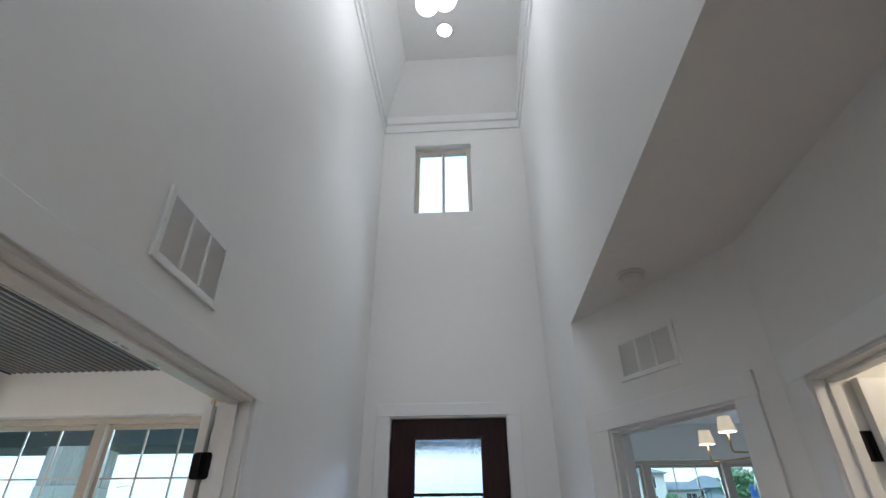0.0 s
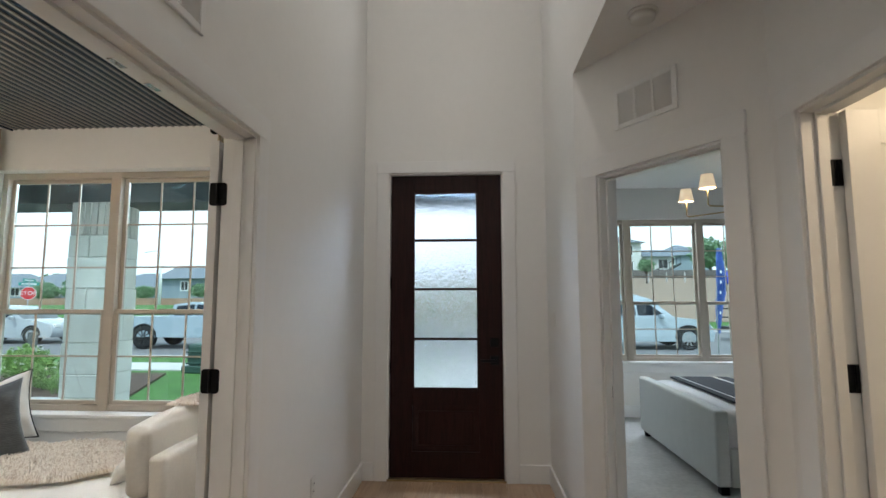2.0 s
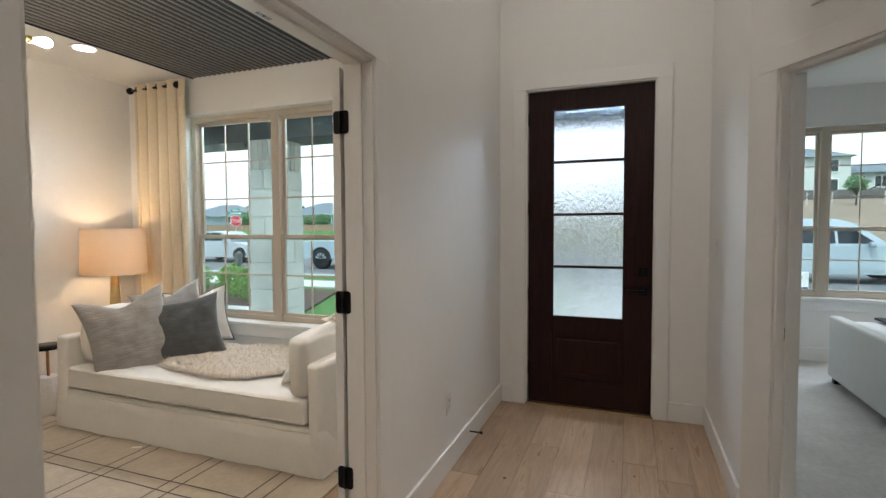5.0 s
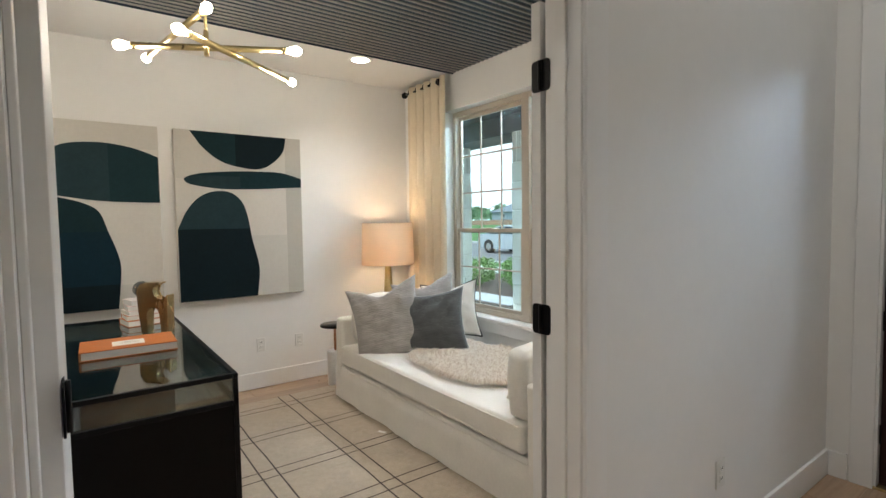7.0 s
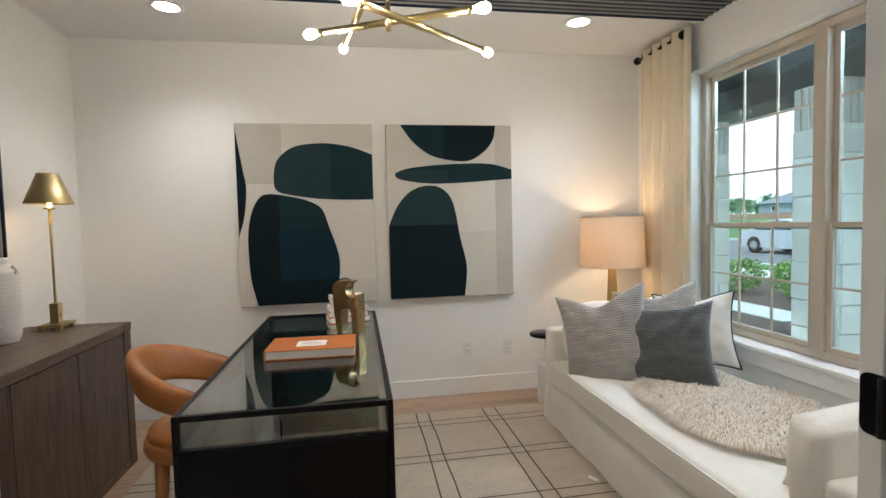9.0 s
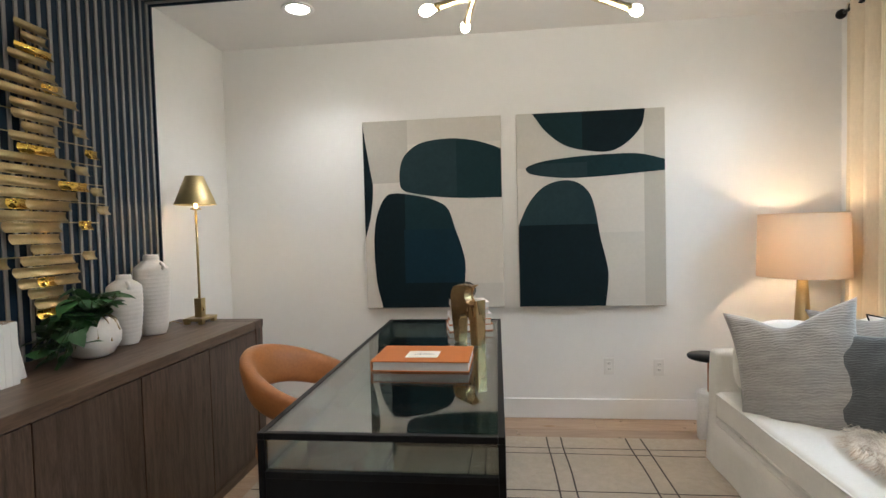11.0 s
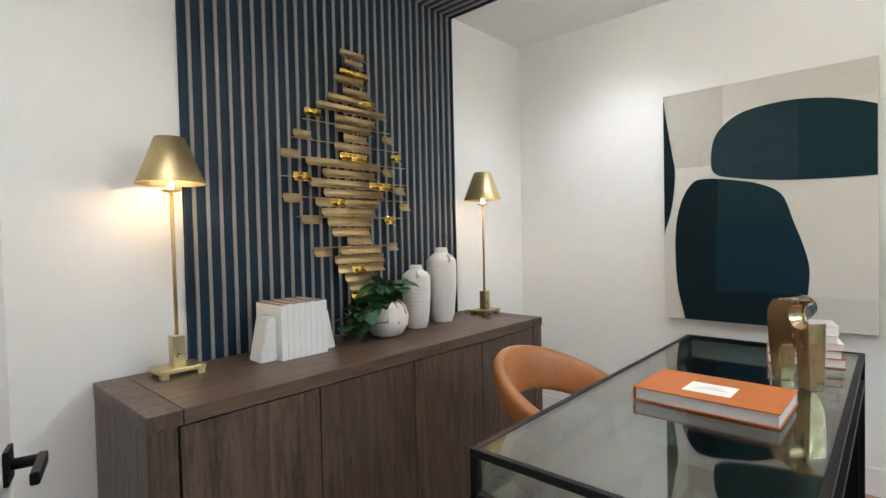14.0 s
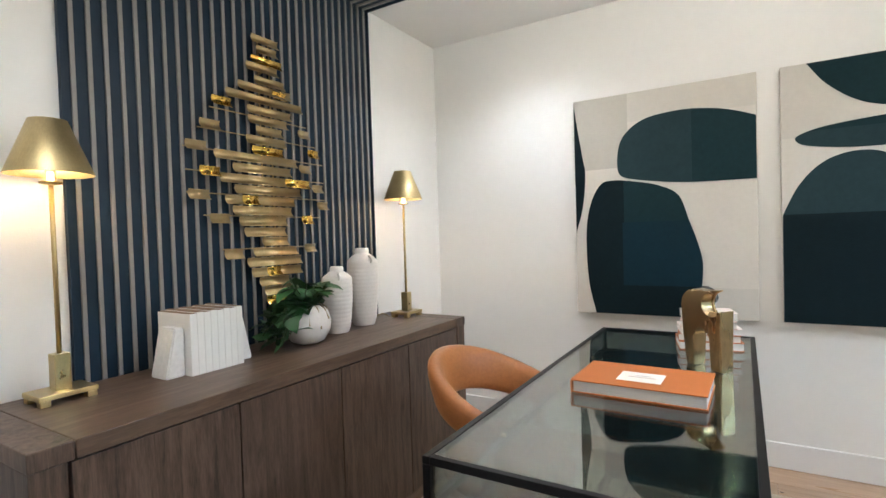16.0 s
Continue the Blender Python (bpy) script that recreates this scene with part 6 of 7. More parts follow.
M_MORTAR = mat("mortar", (0.66, 0.63, 0.57), 0.95, var=0.1, bump=0.3)
M_SOFFIT = mat("charcoal_soffit", (0.055, 0.065, 0.065), 0.7, var=0.08)
structure("ground", box_bm(-600, 7.07, GZ - 0.3, 600, 1500, GZ), M_GRASS, "green front lawn reaching to the street", "ground")
structure("porch_slab", box_bm(-6.4, YW + 0.17, GZ - 0.1, XS, 6.3, -0.06, bevel=0.01), M_CONC, "pale concrete porch slab", "porch")
structure("porch_slab_entry", box_bm(XS, YF + 0.17, GZ - 0.1, XR + 0.12, 6.3, -0.06), M_CONC, "pale concrete slab before the entrance", "porch")
structure("pavement", box_bm(-80, 12.2, GZ - 0.1, 80, 13.5, GZ + 0.03), M_CONC, "concrete footpath along the street", "pavement")
structure("walkway_side", box_bm(-12.5, 8.0, GZ - 0.1, -6.2, 8.75, GZ + 0.055, bevel=0.01), M_CONC, "narrow concrete path through the planting bed", "path")
structure("walkway", box_bm(-1.0, 6.3, GZ - 0.1, 1.6, 12.2, GZ + 0.025), M_CONC, "concrete walk to the entrance", "path")
structure("kerb", box_bm(-80, 15.0, GZ - 0.2, 80, 15.2, GZ + 0.03, bevel=0.02), M_CONC, "concrete kerb at the street edge", "kerb")
structure("road", box_bm(-120, 15.2, GZ - 0.2, 120, 26.5, GZ + 0.012), M_ROAD, "grey asphalt street", "road")
structure("kerb_far", box_bm(-80, 26.5, GZ - 0.2, 80, 26.7, GZ + 0.14, bevel=0.02), M_CONC, "concrete kerb across the street", "kerb")


def far_z(x, y):
    """Height of the rising land across the street."""
    def along(p):
        for (y0, z0), (y1, z1) in zip(p, p[1:]):
            if y <= y1:
                return z0 + (z1 - z0) * max(0.0, y - y0) / (y1 - y0)
        return p[-1][1]
    e = min(1.0, max(0.0, (x + 12) / 12))
    w = along([(27, GZ), (42, 0.95), (140, 1.6)])
    return w + e * (along([(27, GZ), (33, 1.35), (60, 3.8), (140, 6.0)]) - w)


def bank_bm(xs, ys, lift=0.0):
    bm = bmesh.new()
    g = [[bm.verts.new((x, y, far_z(x, y) + lift)) for x in xs] for y in ys]
    for a, b in zip(g, g[1:]):
        for i in range(len(xs) - 1):
            bm.faces.new((a[i], a[i + 1], b[i + 1], b[i])).smooth = True
    return bm


structure("ground_bank", bank_bm([-300 + 6 * k for k in range(101)], [27.2, 30, 33, 36, 42, 50, 60, 80, 110, 140]), M_GRASS, "grassy bank rising across the street", "ground")
structure("field", bank_bm([-10 + 4 * k for k in range(28)], [28.5, 30, 33, 36, 42, 50, 60], 0.03), M_DRY, "bare tan field across the street", "ground")
bed_ = bmesh.new()
bm_prism(bed_, [(-12.5, 7.0), (-5.6, 7.0), (-5.0, 8.4), (-6.2, 11.6), (-12.5, 11.9)], GZ - 0.05, GZ + 0.04)
structure("mulch_bed", bed_, M_MULCH, "dark mulch planting bed by the porch", "flower bed")
structure("mulch_bed_front", box_bm(1.6, 7.3, GZ - 0.05, 7.5, 9.6, GZ + 0.04), M_MULCH, "dark mulch bed under the bedroom window", "flower bed")

# house shell outside: porch roof, beams, columns
structure("porch_ceiling", box_bm(-6.6, YW + 0.165, 2.62, XS, 6.45, 2.72), M_SOFFIT, "charcoal painted porch ceiling", "porch ceiling")
structure("porch_ceiling_entry", box_bm(XS, YF + 0.165, 2.62, XR + 0.12, 6.45, 2.72), M_SOFFIT, "charcoal painted ceiling before the entrance", "porch ceiling")
structure("porch_beam", box_bm(-6.6, 5.42, 2.40, XR + 0.12, 5.92, 2.619, bevel=0.01), M_SOFFIT, "charcoal porch beam on the stone columns", "beam")


def block(th, x0, y0, w, face, a, b, z0, z1, d, g, material=None):
    d1 = 0.035
    bx = ((x0 + a + g, y0 - d, x0 + b - g, y0 + d1), (x0 + w - d1, y0 + a + g, x0 + w + d, y0 + b - g),
          (x0 + a + g, y0 + w - d1, x0 + b - g, y0 + w + d), (x0 - d, y0 + a + g, x0 + d1, y0 + b - g))[face]
    part("stone", box_bm(bx[0], bx[1], z0 + g, bx[2], bx[3], z1 - g, bevel=0.006), material or M_LIME, th)


M_SOLDIER = mat("tan_soldier_brick", (0.58, 0.53, 0.47), 0.85, var=0.1, per_object=0.12, bump=0.5, bscale=30)


def stone_column(x0, y0, w, h, seed):
    rr = random.Random(seed)
    th = thing("stone_column", "square pale limestone porch column in coursed blocks", "column", group="porch columns")
    core = 0.008
    part("core", box_bm(x0 + core, y0 + core, -0.061, x0 + w - core, y0 + w - core, h), M_MORTAR, th)
    z = -0.06
    top = h - 0.34
    while z < top - 0.02:
        hh = min(rr.choice((0.22, 0.27, 0.31)), top - z)
        if top - z - hh < 0.12:
            hh = top - z
        for face in range(4):
            cut = rr.uniform(0.3, 0.7) * w
            segs = [(0.0, cut), (cut, w)] if rr.random() < 0.45 else [(0.0, w)]
            for a, b in segs:
                block(th, x0, y0, w, face, a, b, z, z + hh, rr.uniform(0.0, 0.018), 0.004)
        z += hh
    for face in range(4):
        n = 6
        for k in range(n):
            block(th, x0, y0, w, face, w * k / n, w * (k + 1) / n, top, h, rr.uniform(0.0, 0.006), 0.004, M_SOLDIER)
    return th


stone_column(-3.38, 5.36, 0.42, 2.40, 1)
stone_column(-5.03, 5.36, 0.42, 2.40, 2)
br = thing("corbel_bracket", "curved charcoal bracket under the porch beam", "bracket", pose(-3.40, 5.50, 2.40))
part("arm", side_shape(bmesh.new(), [(0.04, 0.0), (-0.16, 0.0)] + arc(-0.16, -0.24, 0.20, 90, 10, 6) + [(0.04, -0.22)], 0, 0.12, 0.0), M_SOFFIT, br)

# ---- plants ----
M_SHRUB = mat("shrub_leaf", (0.17, 0.30, 0.07), 0.6, var=0.4, scale=3, bump=0.2)
M_TREE = mat("tree_leaf", (0.17, 0.29, 0.15), 0.7, var=0.4, scale=1)
M_BARK = mat("bark", (0.10, 0.075, 0.055), 0.9, var=0.3, scale=8, bump=0.6)


def crown_bm(c, r, n, size, seed, squash=0.8):
    rr = random.Random(seed)
    bm = bmesh.new()
    for _ in range(n):
        d = Vector((rr.gauss(0, 1), rr.gauss(0, 1), rr.gauss(0, 1))).normalized()
        k = 0.55 + 0.45 * rr.random()
        lump = 1 + 0.38 * noise.noise(d * 2.2 + Vector((seed, 0, 0)))
        p = Vector(c) + Vector((d.x * r * k * lump, d.y * r * k * lump, d.z * r * squash * k * lump))
        s = size * rr.uniform(0.6, 1.4)
        e = Euler((rr.uniform(0, 6), rr.uniform(0, 6), rr.uniform(0, 6))).to_matrix()
        v = [bm.verts.new(p + e @ Vector(q) * s) for q in ((0, -0.5, 0), (0.35, 0, 0.08), (0, 0.6, 0), (-0.35, 0, 0.08))]
        bm.faces.new((v[0], v[1], v[2])), bm.faces.new((v[0], v[2], v[3]))
    return bm


def shrub(x, y, r, seed, h=None):
    th = thing("shrub", "leafy bright green garden shrub in the bed", "shrub", pose(x, y, GZ + 0.03), "front shrubs")
    for k in range(4):
        part("stem", tube_bm([(0, 0, 0), (r * 0.3 * math.cos(k * 1.6), r * 0.3 * math.sin(k * 1.6), r * 0.8)], [0.015, 0.006], 6), M_BARK, th)
    part("foliage", crown_bm((0, 0, r * 0.85), r, 700, r * 0.16, seed), M_SHRUB, th)
    return th


for x, y, r, s in ((-7.2, 9.5, 0.38, 1), (-8.0, 10.0, 0.44, 2), (-8.9, 9.6, 0.46, 3), (-7.6, 10.9, 0.34, 4), (-9.0, 11.0, 0.40, 5), (-6.6, 9.2, 0.22, 6), (-6.9, 10.4, 0.25, 7), (-10.2, 9.9, 0.45, 8), (-10.0, 7.5, 0.26, 9), (-8.6, 7.4, 0.20, 10)):
    shrub(x, y, r, s)


def tree(x, y, h, r, seed, label="broad green tree behind the street"):
    th = thing("tree", label, "tree", pose(x, y, far_z(x, y)), "street trees")
    part("trunk", tube_bm([(0, 0, -0.1), (0.05 * h * 0.2, 0, h * 0.3), (0.0, 0.03 * h, h * 0.7)], [h * 0.035, h * 0.025, h * 0.01], 8), M_BARK, th)
    for k in range(4):
        a = k * 1.6 + seed
        part("limb", tube_bm([(0, 0, h * 0.35), (r * 0.4 * math.cos(a), r * 0.4 * math.sin(a), h * 0.55), (r * 0.7 * math.cos(a), r * 0.7 * math.sin(a), h * 0.7)], [h * 0.016, h * 0.01, h * 0.005], 6), M_BARK, th)
    part("crown", crown_bm((0, 0, h - r * 0.8), r, 1100, r * 0.2, seed), M_TREE, th)
    return th


for k, (x, y, h, r) in enumerate(((-28.2, 52, 2.1, 0.9), (-35.2, 54, 1.9, 0.8), (-38.5, 58, 2.0, 1.1), (-42, 60, 1.9, 1.1), (-50, 62, 3.0, 1.6), (-58, 66, 2.8, 1.6), (32, 68, 5.4, 2.4), (37, 72, 5.6, 2.6), (43, 76, 6, 2.8), (29.5, 56, 3.4, 1.2), (17.6, 50, 2.4, 0.8), (50, 78, 6, 3.0), (-24, 62, 3.0, 1.6), (-14, 60, 3, 1.6))):
    tree(x, y, h, r, k + 20)
far = bmesh.new()
for k in range(140):
    x = -260 + 520 * k / 139 + rn.uniform(-3, 3)
    r = rn.uniform(4, 8)
    tmp = crown_bm((x, 175 + rn.uniform(-10, 10), rn.uniform(4, 7)), r * 0.8, 50, 2.6, k + 200, 0.6)
    me = bpy.data.meshes.new("tmp")
    tmp.to_mesh(me)
    tmp.free()
    far.from_mesh(me)
    bpy.data.meshes.remove(me)
tagged(part("far_woods", far, M_TREE), "hazy line of distant woods", "woods", kind="stuff")

# spiky bed plants under the bedroom window
M_BLADE = mat("blade_leaf", (0.12, 0.17, 0.10), 0.6, var=0.3)
M_PETAL = mat("red_petal", (0.55, 0.04, 0.05), 0.6, var=0.1)
for k, (x, y, fl_) in enumerate(((3.2, 8.0, 1), (3.7, 8.3, 0), (4.4, 8.1, 0), (4.9, 8.5, 0), (5.5, 8.2, 0), (2.7, 8.4, 1), (6.2, 8.6, 0))):
    th = thing("yucca_plant", "spiky grey green garden plant in the mulch", "plant", pose(x, y, GZ + 0.03), "bed plants")
    bm = bmesh.new()
    for q in range(34):
        a, t = rn.uniform(0, 6.283), rn.uniform(0.15, 1.1)
        ln = rn.uniform(0.30, 0.55)
        d = Vector((math.cos(a) * math.sin(t), math.sin(a) * math.sin(t), math.cos(t)))
        s = Vector((-math.sin(a), math.cos(a), 0)) * 0.012
        v = [bm.verts.new(p) for p in (-s, s, d * ln * 0.6 + s * 0.8, d * ln * 0.6 - s * 0.8, d * ln + Vector((0, 0, -0.03)))]
        bm.faces.new((v[0], v[1], v[2], v[3])), bm.faces.new((v[3], v[2], v[4]))
    part("foliage", bm, M_BLADE, th)
    if fl_:
        part("flower", crown_bm((0, 0, 0.5), 0.06, 24, 0.06, k + 5), M_PETAL, th)

# ---- vehicles ----
M_CARW = mat("white_car_paint", (0.40, 0.43, 0.45), 0.25, var=0.01, coat=0.6)
M_CARS = mat("silver_car_paint", (0.36, 0.43, 0.48), 0.28, 0.2, var=0.02, coat=0.6)
M_CARG = mat("car_glass", (0.03, 0.04, 0.05), 0.06, var=0, coat=0.5)
M_TYRE = mat("tyre_rubber", (0.02, 0.02, 0.02), 0.85, var=0.1)
M_RIM = mat("alloy_rim", (0.5, 0.5, 0.52), 0.3, 0.8, var=0.05)
M_LAMPR = mat("tail_lamp", (0.35, 0.02, 0.02), 0.2, var=0)


def car(name, m, label, paint, lower, upper, glass_, wheels, wr, width, rim=M_RIM):
    """A car from its side outlines: lower body, cabin and side glass as (x, z) points; x points forward."""
    th = thing(name, label, "car", m)
    w = width / 2

    def loft(outline, tuck, z_split, y_out):
        bm = bmesh.new()
        zmax, zmin = max(z for _, z in outline), min(z for _, z in outline)
        rows = []
        for s in (-1, -0.86, 0.86, 1):
            row = []
            for x, z in outline:
                inset = tuck * max(0.0, (z - z_split) / max(0.01, zmax - z_split))
                y = s * (y_out - inset)
                k = 0.985 if abs(s) == 1 else 1.0
                row.append(bm.verts.new((x * k, y, zmin + (z - zmin) * (0.985 if abs(s) == 1 else 1.0))))
            rows.append(row)
        n = len(outline)
        for a, b in zip(rows, rows[1:]):
            for i in range(n):
                bm.faces.new((a[i], a[(i + 1) % n], b[(i + 1) % n], b[i])).smooth = True
        bm.faces.new(rows[0]), bm.faces.new(rows[-1][::-1])
        return bm
    body = part("body", loft(lower, 0.06, 0.5, w), paint, th)
    part("cabin", loft(upper, 0.20, min(z for _, z in upper), w - 0.05), paint, th)
    zc = min(z for _, z in upper)
    zt = max(z for _, z in upper)
    for s in (-1, 1):
        for poly in glass_:
            bm = bmesh.new()
            vs = [bm.verts.new((x, s * (w - 0.05 - 0.20 * (z - zc) / (zt - zc) + 0.008), z)) for x, z in poly]
            bm.faces.new(vs)
            bmesh.ops.solidify(bm, geom=bm.faces[:], thickness=0.01)
            part("side_window", bm, M_CARG, th)
        part("mirror", soft_box(0.62, min(s * w, s * (w + 0.16)), zc - 0.02, 0.76, max(s * w, s * (w + 0.16)), zc + 0.11, r=0.03, seg=(3, 3, 3), puff=0.01, rough=0), paint, th)
        part("headlight", box_bm(lower_front(lower) - 0.18, s * w * 0.72 - 0.12, 0.62, lower_front(lower) - 0.02, s * w * 0.72 + 0.12, 0.74, bevel=0.02), M_PLASTIC, th)
        part("tail_light", box_bm(lower_back(lower) + 0.0, s * w * 0.78 - 0.10, 0.72, lower_back(lower) + 0.10, s * w * 0.78 + 0.10, 0.86, bevel=0.02), M_LAMPR, th)
        for x in wheels:
            wh = part("wheel", lathe_bm([(wr * 0.6, -0.11), (wr * 0.95, -0.11), (wr, -0.08), (wr, 0.08), (wr * 0.95, 0.11), (wr * 0.6, 0.11)], 28, caps=False), M_TYRE, th, m=pose(x, s * (w - 0.10), wr, 90, 0, 0))
            part("rim", lathe_bm([(0.001, -0.085), (wr * 0.12, -0.09), (wr * 0.62, -0.07), (wr * 0.66, -0.10), (wr * 0.66, 0.10), (wr * 0.62, 0.07), (wr * 0.12, 0.09), (0.001, 0.085)], 24), M_DARK if rim is M_RIM else rim, wh)
            for q in range(10):
                a = q * math.pi / 5
                part("spoke", box_bm(wr * 0.08, -0.018, -0.101, wr * 0.64, 0.018, 0.101, m=Matrix.Rotation(a, 4, "Z")), rim, wh)
            part("wheel_arch", tube_bm([(x + wr * 1.08 * math.cos(t), s * (w - 0.006), wr + wr * 1.08 * math.sin(t)) for t in [q * math.pi / 10 for q in range(11)]], 0.03, 6), M_TYRE, th)
    return th


def lower_front(o):
    return max(x for x, _ in o)


def lower_back(o):
    return min(x for x, _ in o)


SED_L = [(-2.3, 0.35), (-2.32, 0.75), (-2.2, 0.98), (-1.6, 1.0), (0.9, 0.97), (1.7, 0.86), (2.2, 0.72), (2.32, 0.52), (2.25, 0.25), (-2.2, 0.25)]
SED_U = [(-1.9, 0.95), (-1.0, 1.38), (-0.4, 1.45), (0.2, 1.41), (1.05, 0.96)]
SED_G = [[(-1.45, 1.0), (-0.9, 1.33), (-0.45, 1.38), (-0.42, 1.0)], [(-0.36, 1.0), (-0.38, 1.38), (0.15, 1.35), (0.72, 1.0)]]
SUV_L = [(-2.4, 0.40), (-2.42, 0.9), (-2.3, 1.12), (0.9, 1.10), (1.8, 1.00), (2.3, 0.82), (2.42, 0.55), (2.35, 0.28), (-2.3, 0.28)]
SUV_U = [(-2.25, 1.05), (-1.85, 1.72), (-1.2, 1.82), (0.0, 1.80), (0.45, 1.66), (1.15, 1.06)]
SUV_G = [[(-2.0, 1.12), (-1.7, 1.52), (-1.15, 1.60), (-1.12, 1.12)], [(-1.05, 1.12), (-1.07, 1.60), (-0.1, 1.59), (-0.08, 1.12)], [(-0.02, 1.12), (-0.04, 1.59), (0.35, 1.5), (0.85, 1.12)]]
PIC_L = [(-2.8, 0.55), (-2.8, 1.08), (-0.9, 1.10), (0.9, 1.10), (2.2, 1.04), (2.6, 0.9), (2.68, 0.5), (2.6, 0.38), (-2.75, 0.40)]
PIC_U = [(-0.95, 1.05), (-0.85, 1.50), (-0.3, 1.58), (0.5, 1.55), (1.3, 1.07)]
PIC_G = [[(-0.75, 1.13), (-0.7, 1.45), (-0.1, 1.50), (-0.1, 1.13)], [(-0.02, 1.13), (-0.02, 1.50), (0.42, 1.47), (0.95, 1.13)]]
car("sedan", pose(-17.4, 19.6, GZ + 0.012, 0, 0, 0), "white sedan parked at the kerb", M_CARW, SED_L, SED_U, SED_G, (-1.4, 1.45), 0.33, 1.82)
car("pickup_truck", pose(-8.7, 18.0, GZ + 0.012, 0, 0, 0), "silver crew cab pickup truck parked on the street", M_CARS, PIC_L, PIC_U, PIC_G, (-1.75, 1.75), 0.40, 1.9, M_TYRE)
car("suv", pose(6.1, 18.3, GZ + 0.012, 0, 0, 0), "silver sport utility car parked on the street", M_CARS, SUV_L, SUV_U, SUV_G, (-1.5, 1.55), 0.38, 1.9)
car("hatchback", pose(16.5, 23.6, GZ + 0.012, 0, 0, 180), "white car parked across the street", M_CARW, SED_L, SED_U, SED_G, (-1.4, 1.45), 0.33, 1.82)
tr = thing("utility_trailer", "open black frame utility trailer on the street", "trailer", pose(12.4, 21.2, GZ + 0.012))
part("deck", box_bm(-1.6, -0.9, 0.45, 1.6, 0.9, 0.55, bevel=0.01), M_BLACK, tr)
for x in (-1.6, -0.5, 0.5, 1.6):
    for y in (-0.88, 0.88):
        part("post", box_bm(x - 0.025, y - 0.025, 0.55, x + 0.025, y + 0.025, 1.25), M_BLACK, tr)
for y in (-0.88, 0.88):
    for z in (0.9, 1.25):
        part("rail", box_bm(-1.62, y - 0.025, z - 0.025, 1.62, y + 0.025, z + 0.025), M_BLACK, tr)
    part("wheel", lathe_bm([(0.05, -0.1), (0.3, -0.1), (0.32, 0), (0.3, 0.1), (0.05, 0.1)], 20), M_TYRE, tr, m=pose(0, y, 0.32, 90, 0, 0))

# ---- signs, pole, flag, utility box ----
M_RED = mat("sign_red", (0.62, 0.03, 0.035), 0.5, var=0.02)
M_SWHITE = mat("sign_white", (0.85, 0.85, 0.85), 0.5, var=0)
M_SGREEN = mat("sign_teal", (0.02, 0.28, 0.24), 0.5, var=0.02)
M_GALV = mat("galvanised_steel", (0.45, 0.46, 0.47), 0.5, 0.7, var=0.1)


def text_mesh(word, size, material, parent, m):
    cu = bpy.data.curves.new("letters", "FONT")
    cu.body, cu.size, cu.align_x, cu.align_y, cu.extrude = word, size, "CENTER", "CENTER", 0.002
    tmp = bpy.data.objects.new("letters_source", cu)
    scene.collection.objects.link(tmp)
    bpy.context.view_layer.update()
    me = bpy.data.meshes.new_from_object(tmp.evaluated_get(bpy.context.evaluated_depsgraph_get()))
    bpy.data.objects.remove(tmp)
    me.materials.clear()
    me.materials.append(material)
    ob = new("letters", me)
    ob.parent = parent
    ob.matrix_basis = m
    return ob


SX, SY = -24.0, 27.1
sg = thing("stop_sign", "red octagonal stop sign on a post under street name blades", "road sign", pose(SX, SY, GZ - 0.1, 0, 0, 40))
part("post", box_bm(-0.03, 0.02, 0, 0.03, 0.06, 3.0), M_GALV, sg)
ob_ = bmesh.new()
oct_ = [(0.38 * math.cos(radians(22.5 + 45 * k)), 0.38 * math.sin(radians(22.5 + 45 * k))) for k in range(8)]
bm_prism(ob_, oct_, -0.004, 0.004)
part("rim_plate", ob_, M_SWHITE, sg, m=pose(0, 0.01, 2.14, 90, 0, 0))
ob_ = bmesh.new()
bm_prism(ob_, [(x * 0.93, y * 0.93) for x, y in oct_], -0.002, 0.006)
pl = part("octagon", ob_, M_RED, sg, m=pose(0, 0.008, 2.14, 90, 0, 0))
text_mesh("STOP", 0.30, M_SWHITE, sg, pose(0, -0.002, 2.14, 90, 0, 0))
for z, a in ((2.66, 0), (2.86, 55)):
    bld = part("name_blade", box_bm(-0.45, -0.006, -0.085, 0.45, 0.006, 0.085, bevel=0.002), M_SGREEN, sg, m=pose(0, 0.03, z, 0, 0, a))
    part("name_bar", box_bm(-0.33, -0.009, -0.03, 0.33, -0.0065, 0.03), M_SWHITE, bld)
lp = thing("street_pole", "tall white street light pole with a curved arm", "street lamp", pose(-27.3, 44, 0.6))
part("pole", tube_bm([(0, 0, 0), (0, 0, 5.2)], [0.14, 0.09], 10), M_SWHITE, lp)
part("arm", tube_bm([(0, 0, 5.0), (-0.6, 0, 5.25), (-1.6, 0, 5.1)], 0.05, 8), M_SWHITE, lp)
lp2 = thing("street_pole", "tall white street light pole beyond the road", "street lamp", pose(-11.5, 40, 0.6))
part("pole", tube_bm([(0, 0, 0), (0, 0, 5.0)], [0.13, 0.09], 10), M_SWHITE, lp2)
mbx = thing("letter_box", "dark grey post mounted letter box at the kerb", "letter box", pose(-9.75, 12.0, GZ))
part("post", box_bm(-0.04, -0.04, 0, 0.04, 0.04, 0.56), M_BLACK, mbx)
part("box", box_bm(-0.07, -0.08, 0.55, 0.07, 0.08, 0.92, bevel=0.02), mat("letter_box_grey", (0.10, 0.11, 0.11), 0.5), mbx)
ub = thing("utility_box", "dark green electrical utility box on the lawn", "utility box", pose(-5.35, 12.3, GZ))
